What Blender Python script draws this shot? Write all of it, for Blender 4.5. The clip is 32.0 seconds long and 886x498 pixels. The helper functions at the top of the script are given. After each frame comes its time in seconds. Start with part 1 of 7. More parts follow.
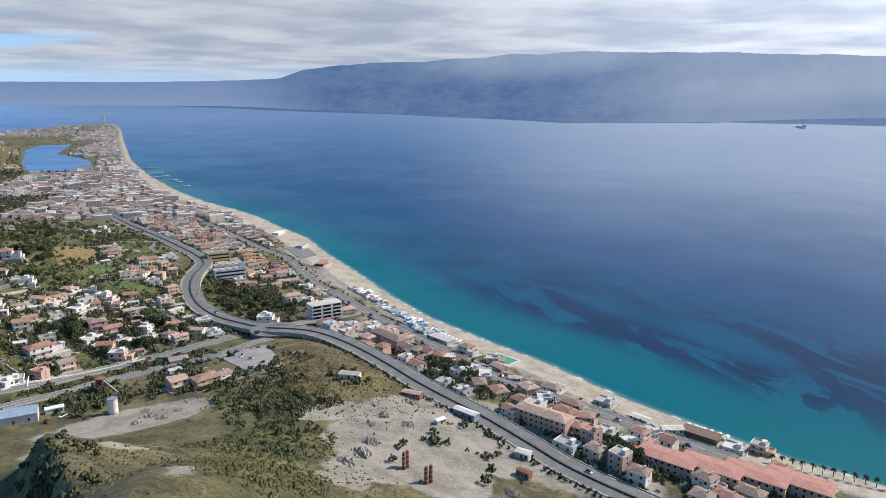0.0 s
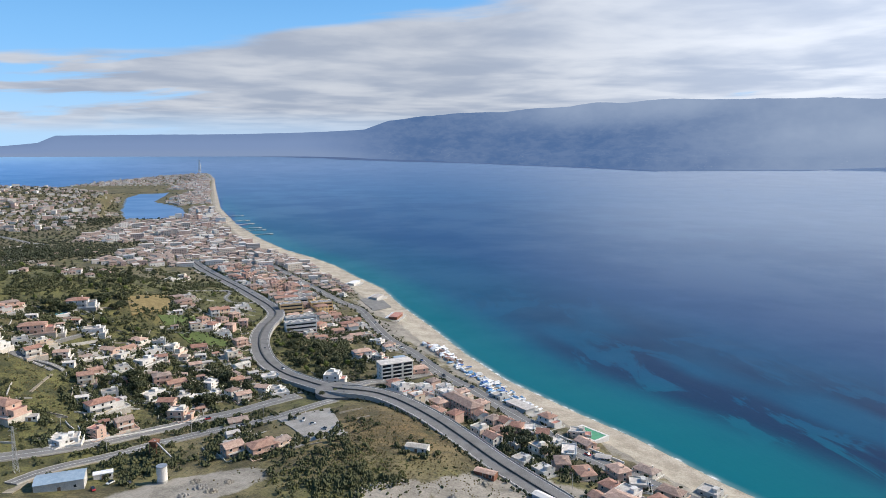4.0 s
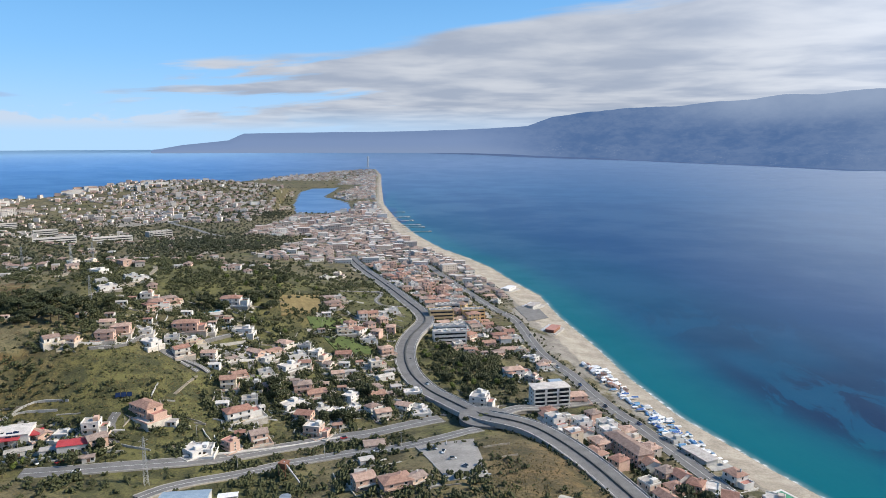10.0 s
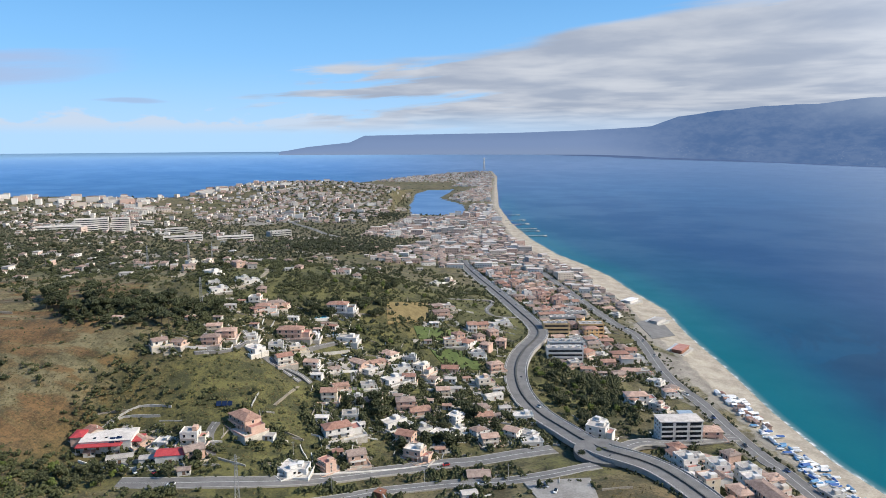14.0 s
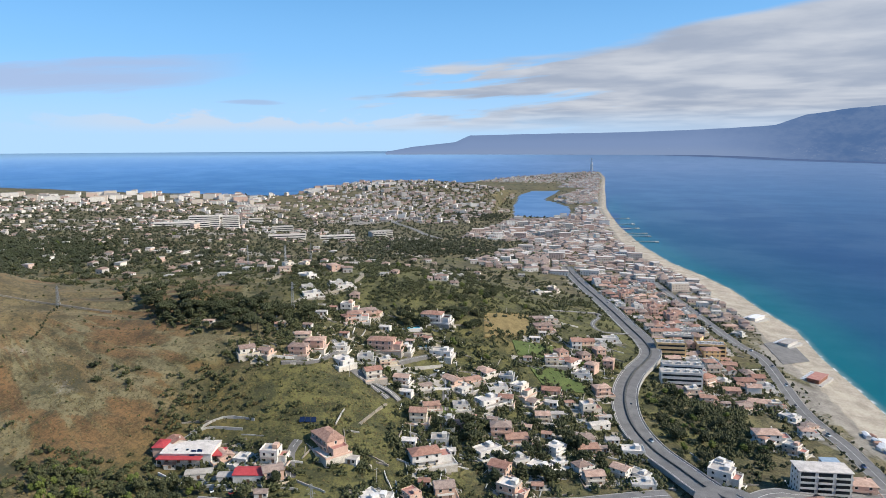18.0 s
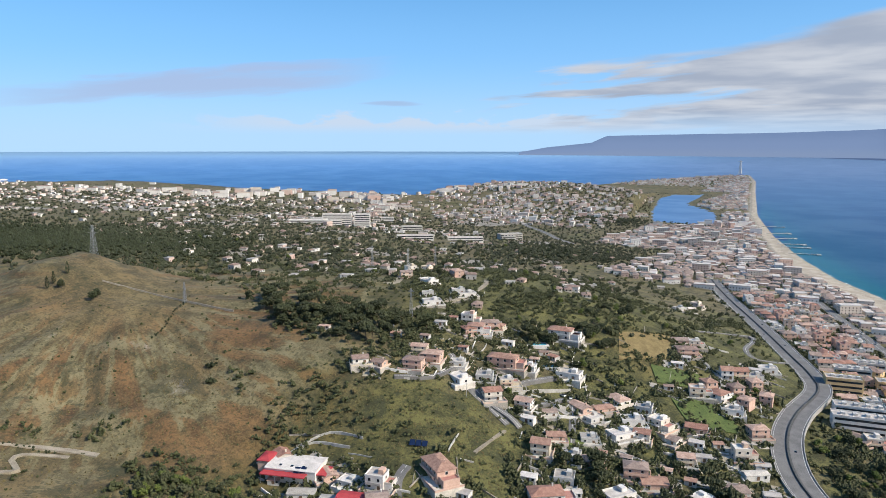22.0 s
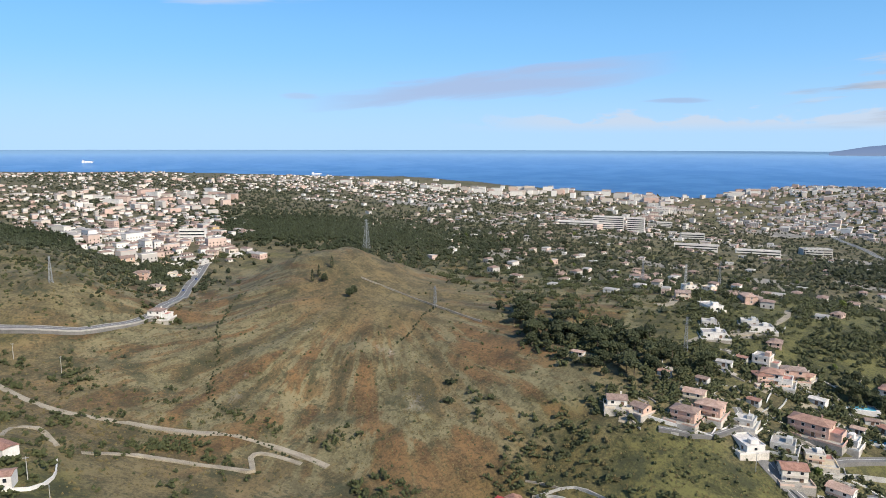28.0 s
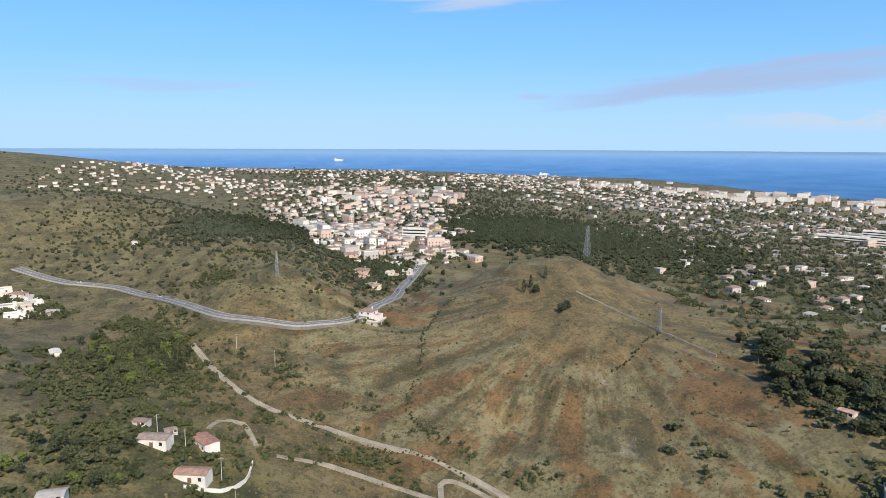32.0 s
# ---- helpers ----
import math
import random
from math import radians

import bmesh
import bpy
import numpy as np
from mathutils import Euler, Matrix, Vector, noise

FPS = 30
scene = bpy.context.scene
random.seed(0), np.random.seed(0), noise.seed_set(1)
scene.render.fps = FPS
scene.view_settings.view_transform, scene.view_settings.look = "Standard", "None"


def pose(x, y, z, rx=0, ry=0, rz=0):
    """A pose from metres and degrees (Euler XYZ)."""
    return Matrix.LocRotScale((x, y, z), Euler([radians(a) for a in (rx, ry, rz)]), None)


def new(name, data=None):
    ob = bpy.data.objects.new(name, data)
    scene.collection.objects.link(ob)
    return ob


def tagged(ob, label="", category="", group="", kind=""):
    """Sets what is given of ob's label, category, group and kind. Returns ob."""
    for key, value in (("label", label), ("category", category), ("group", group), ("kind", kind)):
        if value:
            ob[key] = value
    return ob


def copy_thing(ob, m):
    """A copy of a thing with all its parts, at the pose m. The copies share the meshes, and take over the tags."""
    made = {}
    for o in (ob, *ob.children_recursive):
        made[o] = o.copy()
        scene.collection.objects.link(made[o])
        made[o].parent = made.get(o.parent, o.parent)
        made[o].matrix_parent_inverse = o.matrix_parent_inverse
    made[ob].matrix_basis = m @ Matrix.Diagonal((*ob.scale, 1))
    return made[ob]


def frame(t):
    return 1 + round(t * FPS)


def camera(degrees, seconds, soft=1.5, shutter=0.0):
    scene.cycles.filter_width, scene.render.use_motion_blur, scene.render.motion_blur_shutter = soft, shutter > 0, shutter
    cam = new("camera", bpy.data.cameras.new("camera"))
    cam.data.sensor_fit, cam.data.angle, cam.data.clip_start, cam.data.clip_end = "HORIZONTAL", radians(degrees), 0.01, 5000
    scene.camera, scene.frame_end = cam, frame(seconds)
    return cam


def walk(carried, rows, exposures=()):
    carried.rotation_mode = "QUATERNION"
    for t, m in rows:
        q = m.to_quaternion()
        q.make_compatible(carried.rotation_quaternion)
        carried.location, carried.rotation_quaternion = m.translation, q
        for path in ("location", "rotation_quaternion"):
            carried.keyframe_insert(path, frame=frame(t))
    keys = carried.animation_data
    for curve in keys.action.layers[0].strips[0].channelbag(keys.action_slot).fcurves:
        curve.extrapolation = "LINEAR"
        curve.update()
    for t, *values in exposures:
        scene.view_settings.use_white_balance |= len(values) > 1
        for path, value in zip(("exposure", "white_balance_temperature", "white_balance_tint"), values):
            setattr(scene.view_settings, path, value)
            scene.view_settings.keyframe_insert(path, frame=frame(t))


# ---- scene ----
cam = camera(66.31, 32.0, soft=0.85)
# seconds, x, y, z, tilt, heading, roll
PATH = [
    (0, -19.6, -86.0, 197.9, 77.40, -17.77, 0.37),
    (0.5, -17.5, -81.5, 197.2, 78.96, -16.11, 0.05),
    (1, -15.6, -76.9, 196.7, 80.86, -14.83, 0.11),
    (1.5, -14.0, -72.3, 196.4, 81.34, -14.29, 0.02),
    (2, -12.6, -67.6, 196.2, 81.38, -14.04, -0.00),
    (2.5, -11.2, -62.9, 196.2, 81.38, -13.69, -0.03),
    (3, -9.9, -58.2, 196.1, 81.39, -12.88, -0.06),
    (3.5, -8.5, -53.4, 196.1, 81.43, -11.88, -0.03),
    (5.5, -4.2, -34.0, 196.1, 81.38, -7.90, -0.19),
    (6, -3.5, -29.1, 196.2, 81.39, -6.87, -0.13),
    (7, -2.2, -19.4, 196.2, 81.31, -4.65, -0.16),
    (8, -1.0, -9.7, 196.1, 81.28, -2.41, -0.15),
    (9, -0.0, 0.0, 196.0, 81.26, 0.00, -0.36),
    (10, -0.0, 9.6, 196.5, 81.18, 2.69, -0.12),
    (11, -0.3, 19.0, 196.9, 81.24, 5.53, -0.18),
    (12, -0.7, 28.4, 197.2, 81.19, 8.14, 0.01),
    (13, -1.5, 37.6, 197.1, 81.32, 10.32, -0.14),
    (14.5, -3.6, 51.8, 196.4, 81.31, 13.55, -0.33),
    (16.5, -7.3, 70.4, 196.6, 81.31, 17.88, -0.30),
    (17, -8.3, 75.2, 196.7, 81.33, 19.01, -0.20),
    (18, -11.1, 84.7, 197.1, 81.35, 21.26, -0.22),
    (19, -14.2, 94.0, 197.4, 81.38, 23.59, -0.19),
    (20, -17.3, 103.3, 197.2, 81.43, 26.43, 0.03),
    (21, -21.3, 112.5, 196.9, 81.41, 29.34, 0.16),
    (22, -26.0, 121.8, 196.3, 81.40, 32.37, 0.07),
    (23, -31.0, 131.4, 196.3, 81.31, 35.83, 0.00),
    (24, -36.3, 140.3, 195.8, 81.29, 39.29, -0.04),
    (24.5, -39.1, 144.6, 195.5, 81.30, 41.08, 0.03),
    (26.5, -51.4, 160.5, 194.5, 81.35, 48.81, 0.08),
    (27, -54.9, 164.2, 194.5, 81.35, 50.92, 0.08),
    (28, -62.1, 171.4, 194.8, 81.29, 55.31, 0.13),
    (29, -69.5, 178.1, 195.0, 81.27, 59.83, 0.16),
    (30, -77.4, 184.2, 195.1, 81.25, 64.49, 0.19),
    (31, -86.0, 189.5, 195.2, 81.27, 69.30, 0.27),
    (32, -95.1, 194.7, 195.4, 81.23, 74.36, 0.26),
]
walk(cam, [(t, pose(x, y, z, tilt, 0, heading) @ pose(0, 0, 0, 0, 0, roll)) for t, x, y, z, tilt, heading, roll in PATH])
scene.view_settings.exposure = 0.3

# ---- sky and sun ----
SUN_AZ, SUN_EL = -84.0, 37.0          # degrees from +y towards -x, and above the horizon


def node(tree, kind, **values):
    n = tree.nodes.new(kind)
    for key, value in values.items():
        if key in n.inputs:
            n.inputs[key].default_value = value
    return n


def maths(tree, op, a, b=None, c=None, clamp=False):
    n = tree.nodes.new("ShaderNodeMath")
    n.operation, n.use_clamp = op, clamp
    for i, v in enumerate((a, b, c)):
        if v is None:
            continue
        if isinstance(v, (int, float)):
            n.inputs[i].default_value = v
        else:
            tree.links.new(v, n.inputs[i])
    return n.outputs[0]


def ramp(tree, value, lo, hi, to_lo=0.0, to_hi=1.0):
    n = tree.nodes.new("ShaderNodeMapRange")
    n.interpolation_type = "SMOOTHSTEP"
    tree.links.new(value, n.inputs["Value"])
    n.inputs["From Min"].default_value, n.inputs["From Max"].default_value = lo, hi
    n.inputs["To Min"].default_value, n.inputs["To Max"].default_value = to_lo, to_hi
    return n.outputs["Result"]


def mix(tree, factor, a, b):
    n = tree.nodes.new("ShaderNodeMix")
    n.data_type = "RGBA"
    for slot, v in ((n.inputs[0], factor), (n.inputs[6], a), (n.inputs[7], b)):
        if isinstance(v, (int, float)):
            slot.default_value = v
        elif isinstance(v, tuple):
            slot.default_value = (*v, 1)
        else:
            tree.links.new(v, slot)
    return n.outputs[2]


# cloud streaks apart from the bank: azimuth and height in radians, half length, half thickness, slope, cover, tone
STREAKS = (
    (0.90, 0.084, 0.27, 0.021, -0.105, 0.85, (0.34, 0.43, 0.63)), (0.64, 0.060, 0.05, 0.004, 0.02, 0.6, (0.31, 0.39, 0.57)),
    (1.27, 0.203, 0.15, 0.018, 0.02, 0.7, (0.50, 0.55, 0.68)), (1.68, 0.080, 0.16, 0.012, 0.0, 0.4, (0.38, 0.46, 0.63)),
    (1.17, 0.066, 0.03, 0.006, 0.0, 0.5, (0.38, 0.46, 0.63)),
)


def make_world():
    w = bpy.data.worlds.new("sky")
    scene.world = w
    w.use_nodes = True
    t = w.node_tree
    t.nodes.clear()
    out = t.nodes.new("ShaderNodeOutputWorld")
    sky = t.nodes.new("ShaderNodeTexSky")
    sky.sky_type, sky.sun_disc = "NISHITA", False
    sky.sun_elevation, sky.sun_rotation = radians(SUN_EL), radians(-SUN_AZ)
    sky.altitude, sky.air_density, sky.dust_density, sky.ozone_density = 190, 1.0, 0.15, 4.0
    co = t.nodes.new("ShaderNodeTexCoord").outputs["Generated"]
    sep = t.nodes.new("ShaderNodeSeparateXYZ")
    t.links.new(co, sep.inputs[0])
    x, y, z = sep.outputs

    def vector(a, b, c=0.0):
        n = t.nodes.new("ShaderNodeCombineXYZ")
        for slot, v in zip(n.inputs, (a, b, c)):
            if isinstance(v, (int, float)):
                slot.default_value = v
            else:
                t.links.new(v, slot)
        return n.outputs[0]

    def cloud_noise(where, scale, detail, rough, distort):
        n = node(t, "ShaderNodeTexNoise", Scale=scale, Detail=detail, Roughness=rough, Distortion=distort)
        t.links.new(where, n.inputs["Vector"])
        return n.outputs[0]

    t.links.new(vector(x, y, maths(t, "MAXIMUM", z, 0.012)), sky.inputs["Vector"])
    rich = node(t, "ShaderNodeHueSaturation", Saturation=1.32)
    t.links.new(sky.outputs[0], rich.inputs["Color"])
    az = maths(t, "ARCTAN2", maths(t, "MULTIPLY", x, -1.0), y)
    # thin bright haze low over the sea, greyer over the strait
    low = mix(t, ramp(t, az, -0.1, 0.45), (3.6, 4.6, 6.2), (3.2, 5.2, 7.6))
    clear_tone = mix(t, ramp(t, z, 0.0, 0.32, 0.93, 0.25), rich.outputs[0], mix(t, ramp(t, z, 0.0, 0.14), low, (1.95, 4.35, 7.9)))
    # a flat cloud deck seen from below its edge: the noise lies in the deck's own plane
    depth = maths(t, "DIVIDE", 1.0, maths(t, "ADD", maths(t, "MAXIMUM", z, 0.0), 0.05))
    plane = vector(maths(t, "MULTIPLY", x, depth), maths(t, "MULTIPLY", y, depth))
    big = cloud_noise(plane, 0.62, 3.0, 0.5, 0.2)
    puff = cloud_noise(plane, 1.05, 5.0, 0.52, 0.25)
    fray = cloud_noise(vector(maths(t, "MULTIPLY", az, 4.5), maths(t, "MULTIPLY_ADD", az, 3.5, maths(t, "MULTIPLY", z, 42.0)), 3.0), 1.0, 5.0, 0.55, 0.3)
    edge = maths(t, "SUBTRACT", maths(t, "MULTIPLY_ADD", az, -0.150, 0.163), z)
    edge = maths(t, "MULTIPLY_ADD", maths(t, "SUBTRACT", big, 0.5), 0.07, edge)
    edge = maths(t, "MULTIPLY_ADD", maths(t, "SUBTRACT", fray, 0.5), 0.05, edge)
    bank = ramp(t, edge, -0.006, 0.016)
    # towards the north the deck thins out into streaks, and its foot dissolves in haze
    gaps = maths(t, "MULTIPLY_ADD", ramp(t, az, -0.05, 0.5), 0.34, -0.02)
    bank = maths(t, "MULTIPLY", bank, ramp(t, maths(t, "SUBTRACT", fray, gaps), 0.20, 0.34))
    bank = maths(t, "MULTIPLY", bank, ramp(t, az, 0.66, 0.36))
    foot = maths(t, "MULTIPLY", maths(t, "SUBTRACT", 1.0, ramp(t, z, 0.012, 0.055)), ramp(t, az, -0.6, 0.15, 0.35, 0.95))
    bank = maths(t, "MULTIPLY", bank, maths(t, "SUBTRACT", 1.0, foot))
    bank = maths(t, "MULTIPLY", bank, ramp(t, z, 0.7, 0.25))
    shade = maths(t, "MULTIPLY_ADD", puff, 0.62, maths(t, "MULTIPLY", big, 0.42))
    tone = mix(t, ramp(t, shade, 0.38, 0.68), (0.325, 0.378, 0.48), (0.53, 0.565, 0.63))
    # brighter towards the sun
    vec = t.nodes.new("ShaderNodeVectorMath")
    vec.operation = "DOT_PRODUCT"
    t.links.new(co, vec.inputs[0])
    a = radians(SUN_AZ)
    vec.inputs[1].default_value = (-math.sin(a) * math.cos(radians(SUN_EL)), math.cos(a) * math.cos(radians(SUN_EL)), math.sin(radians(SUN_EL)))
    glow = ramp(t, vec.outputs["Value"], 0.25, 0.9, 0.95, 1.6)
    clear = node(t, "ShaderNodeBackground", Strength=0.111)
    t.links.new(clear_tone, clear.inputs["Color"])
    cloud = t.nodes.new("ShaderNodeBackground")
    t.links.new(tone, cloud.inputs["Color"])
    t.links.new(glow, cloud.inputs["Strength"])
    shader = clear.outputs[0]

    def over(below, cover, above):
        n = t.nodes.new("ShaderNodeMixShader")
        t.links.new(cover, n.inputs[0])
        t.links.new(below, n.inputs[1])
        t.links.new(above, n.inputs[2])
        return n.outputs[0]

    # a row of small white heads low in the north
    heads = cloud_noise(vector(maths(t, "MULTIPLY", az, 16.0), maths(t, "MULTIPLY", z, 45.0), 9.0), 1.0, 5.0, 0.55, 0.2)
    row = maths(t, "MULTIPLY", ramp(t, maths(t, "ADD", heads, maths(t, "MULTIPLY", maths(t, "SUBTRACT", 0.040, z), 12.0)), 0.46, 0.60), ramp(t, z, 0.014, 0.034))
    row = maths(t, "MULTIPLY", row, maths(t, "MULTIPLY", ramp(t, az, 0.12, 0.35), ramp(t, az, 1.0, 0.75)))
    white = node(t, "ShaderNodeBackground", Color=(0.50, 0.58, 0.70, 1), Strength=1.0)
    shader = over(shader, maths(t, "MULTIPLY", row, 0.85), white.outputs[0])
    for a0, z0, half, thick, slope, most, colour in STREAKS:
        u = maths(t, "DIVIDE", maths(t, "SUBTRACT", az, a0), half)
        v = maths(t, "SUBTRACT", maths(t, "SUBTRACT", z, z0), maths(t, "MULTIPLY", maths(t, "SUBTRACT", az, a0), slope))
        v = maths(t, "DIVIDE", maths(t, "MULTIPLY_ADD", maths(t, "SUBTRACT", fray, 0.5), thick * 3.2, v), thick)
        reach = maths(t, "ADD", maths(t, "MULTIPLY", u, u), maths(t, "MULTIPLY", v, v))
        mauve = node(t, "ShaderNodeBackground", Color=(*colour, 1), Strength=1.0)
        shader = over(shader, maths(t, "MULTIPLY", ramp(t, reach, 1.15, 0.0), most), mauve.outputs[0])
    shader = over(shader, bank, cloud.outputs[0])
    t.links.new(shader, out.inputs["Surface"])


make_world()
sun = new("sun", bpy.data.lights.new("sun", "SUN"))
sun.data.energy, sun.data.angle, sun.data.color = 5.0, radians(0.6), (1.0, 0.895, 0.745)
sun.rotation_euler = (radians(90 - SUN_EL), 0, radians(SUN_AZ + 180))


# ---- materials ----
def material(name, rough=0.8, metal=0.0):
    m = bpy.data.materials.new(name)
    m.use_nodes = True
    t = m.node_tree
    p = t.nodes["Principled BSDF"]
    p.inputs["Roughness"].default_value, p.inputs["Metallic"].default_value = rough, metal
    return m, t, p


def noise_of(t, scale, detail=5.0, rough=0.6, where=None, distort=0.0):
    n = node(t, "ShaderNodeTexNoise", Scale=scale, Detail=detail, Roughness=rough, Distortion=distort)
    t.links.new(where or t.nodes.new("ShaderNodeNewGeometry").outputs["Position"], n.inputs["Vector"])
    return n.outputs[0]


def bump(t, p, height, strength, distance):
    b = node(t, "ShaderNodeBump", Strength=strength, Distance=distance)
    t.links.new(height, b.inputs["Height"])
    t.links.new(b.outputs[0], p.inputs["Normal"])


def surface(name, dark, light, scale, rough=0.85, fine=6.0, spread=0.0, bumpy=0.3, depth=0.05, tints=None, metal=0.0):
    """Two noises, coarse and fine, between two colours; tints: colours picked by the object's own random number."""
    m, t, p = material(name, rough, metal)
    a = noise_of(t, scale)
    b = noise_of(t, scale * fine, 3.0)
    v = maths(t, "MULTIPLY_ADD", b, 0.45, maths(t, "MULTIPLY", a, 0.55))
    col = mix(t, ramp(t, v, 0.34, 0.66), dark, light)
    if tints:
        info = t.nodes.new("ShaderNodeObjectInfo").outputs["Random"]
        r = t.nodes.new("ShaderNodeValToRGB")
        r.color_ramp.interpolation = "CONSTANT"
        while len(r.color_ramp.elements) < len(tints):
            r.color_ramp.elements.new(0.5)
        for i, c in enumerate(tints):
            r.color_ramp.elements[i].position, r.color_ramp.elements[i].color = i / len(tints), (*c, 1)
        t.links.new(info, r.inputs[0])
        n = t.nodes.new("ShaderNodeMix")
        n.data_type, n.blend_type = "RGBA", "MULTIPLY"
        n.inputs[0].default_value = 1.0
        t.links.new(col, n.inputs[6])
        t.links.new(r.outputs[0], n.inputs[7])
        col = n.outputs[2]
    if spread:
        info = t.nodes.new("ShaderNodeObjectInfo").outputs["Random"]
        h = node(t, "ShaderNodeHueSaturation")
        t.links.new(ramp(t, info, 0, 1, 1 - spread, 1 + spread), h.inputs["Value"])
        t.links.new(col, h.inputs["Color"])
        col = h.outputs[0]
    t.links.new(col, p.inputs["Base Color"])
    if bumpy:
        bump(t, p, v, bumpy, depth)
    return m


def ground_material():
    m, t, p = material("hillside_ground", 0.95)
    zone = t.nodes.new("ShaderNodeAttribute")
    zone.attribute_name = "zone"
    sep = t.nodes.new("ShaderNodeSeparateColor")
    t.links.new(zone.outputs["Color"], sep.inputs[0])
    sand, lush, rust = sep.outputs
    shore = ramp(t, sand, 0.84, 0.96)
    edge = noise_of(t, 0.05, 6, 0.65, distort=0.6)
    sand = ramp(t, maths(t, "MULTIPLY_ADD", maths(t, "SUBTRACT", edge, 0.5), 1.3, sand), 0.36, 0.62)
    big, mid, fine = noise_of(t, 0.012, 6, 0.65), noise_of(t, 0.06, 6, 0.65, distort=0.4), noise_of(t, 0.7, 4, 0.7)
    v = maths(t, "MULTIPLY_ADD", fine, 0.4, maths(t, "MULTIPLY", mid, 0.6))
    dry = mix(t, ramp(t, v, 0.40, 0.60), (0.060, 0.050, 0.022), (0.168, 0.142, 0.068))
    green = mix(t, ramp(t, v, 0.40, 0.60), (0.034, 0.036, 0.011), (0.126, 0.120, 0.038))
    red = mix(t, ramp(t, v, 0.39, 0.61), (0.072, 0.038, 0.015), (0.185, 0.102, 0.040))
    lushness = maths(t, "ADD", lush, maths(t, "MULTIPLY_ADD", big, 2.2, -1.1), clamp=True)
    col = mix(t, ramp(t, lushness, 0.32, 0.68), dry, green)
    col = mix(t, maths(t, "MULTIPLY", rust, ramp(t, mid, 0.3, 0.65), clamp=True), col, red)
    # streaks of darker ground and red earth that run down from the big hill's crest
    place = t.nodes.new("ShaderNodeSeparateXYZ")
    t.links.new(t.nodes.new("ShaderNodeNewGeometry").outputs["Position"], place.inputs[0])
    px, py = maths(t, "ADD", place.outputs[0], 345 * 1.4), maths(t, "SUBTRACT", place.outputs[1], 290 * 1.4)
    out = maths(t, "SQRT", maths(t, "ADD", maths(t, "MULTIPLY", px, px), maths(t, "MULTIPLY", py, py)))
    fan = node(t, "ShaderNodeCombineXYZ")
    t.links.new(maths(t, "MULTIPLY", maths(t, "ARCTAN2", px, maths(t, "MULTIPLY", py, -1.0)), 5.5), fan.inputs[0])
    t.links.new(maths(t, "MULTIPLY", out, 0.012), fan.inputs[1])
    flow = noise_of(t, 1.0, 6, 0.62, fan.outputs[0], 0.35)
    on_hill = maths(t, "MULTIPLY", ramp(t, out, 40, 95), ramp(t, out, 240, 170))
    col = mix(t, maths(t, "MULTIPLY", maths(t, "MULTIPLY", on_hill, 0.75), ramp(t, flow, 0.51, 0.60)), col, red)
    khaki = mix(t, ramp(t, v, 0.38, 0.62), (0.115, 0.100, 0.050), (0.215, 0.192, 0.105))
    col = mix(t, maths(t, "MULTIPLY", maths(t, "MULTIPLY", on_hill, 0.75), maths(t, "MULTIPLY", ramp(t, flow, 0.42, 0.47), ramp(t, flow, 0.54, 0.50))), col, khaki)
    col = mix(t, maths(t, "MULTIPLY", maths(t, "MULTIPLY", on_hill, 0.75), ramp(t, flow, 0.43, 0.35)), col, (0.048, 0.044, 0.020))
    bare = mix(t, ramp(t, v, 0.35, 0.65), (0.25, 0.215, 0.165), (0.45, 0.40, 0.32))
    bare = mix(t, shore, mix(t, ramp(t, v, 0.35, 0.65), (0.155, 0.140, 0.115), (0.325, 0.296, 0.250)), bare)
    col = mix(t, sand, col, bare)
    # scattered dark tufts
    tuft = noise_of(t, 0.33, 3, 0.55)
    tuft = maths(t, "MULTIPLY", ramp(t, tuft, 0.56, 0.64), maths(t, "SUBTRACT", 1.0, sand, clamp=True))
    col = mix(t, maths(t, "MULTIPLY", tuft, 0.55), col, (0.03, 0.034, 0.015))
    scrub = maths(t, "MULTIPLY", ramp(t, noise_of(t, 0.045, 7, 0.72, distort=0.5), 0.53, 0.60), ramp(t, noise_of(t, 0.006, 3, 0.6), 0.44, 0.58))
    scrub = maths(t, "MULTIPLY", scrub, maths(t, "SUBTRACT", 1.0, sand, clamp=True))
    col = mix(t, maths(t, "MULTIPLY", scrub, 0.7), col, (0.035, 0.04, 0.017))
    t.links.new(col, p.inputs["Base Color"])
    bump(t, p, v, 0.9, 1.0)
    return m


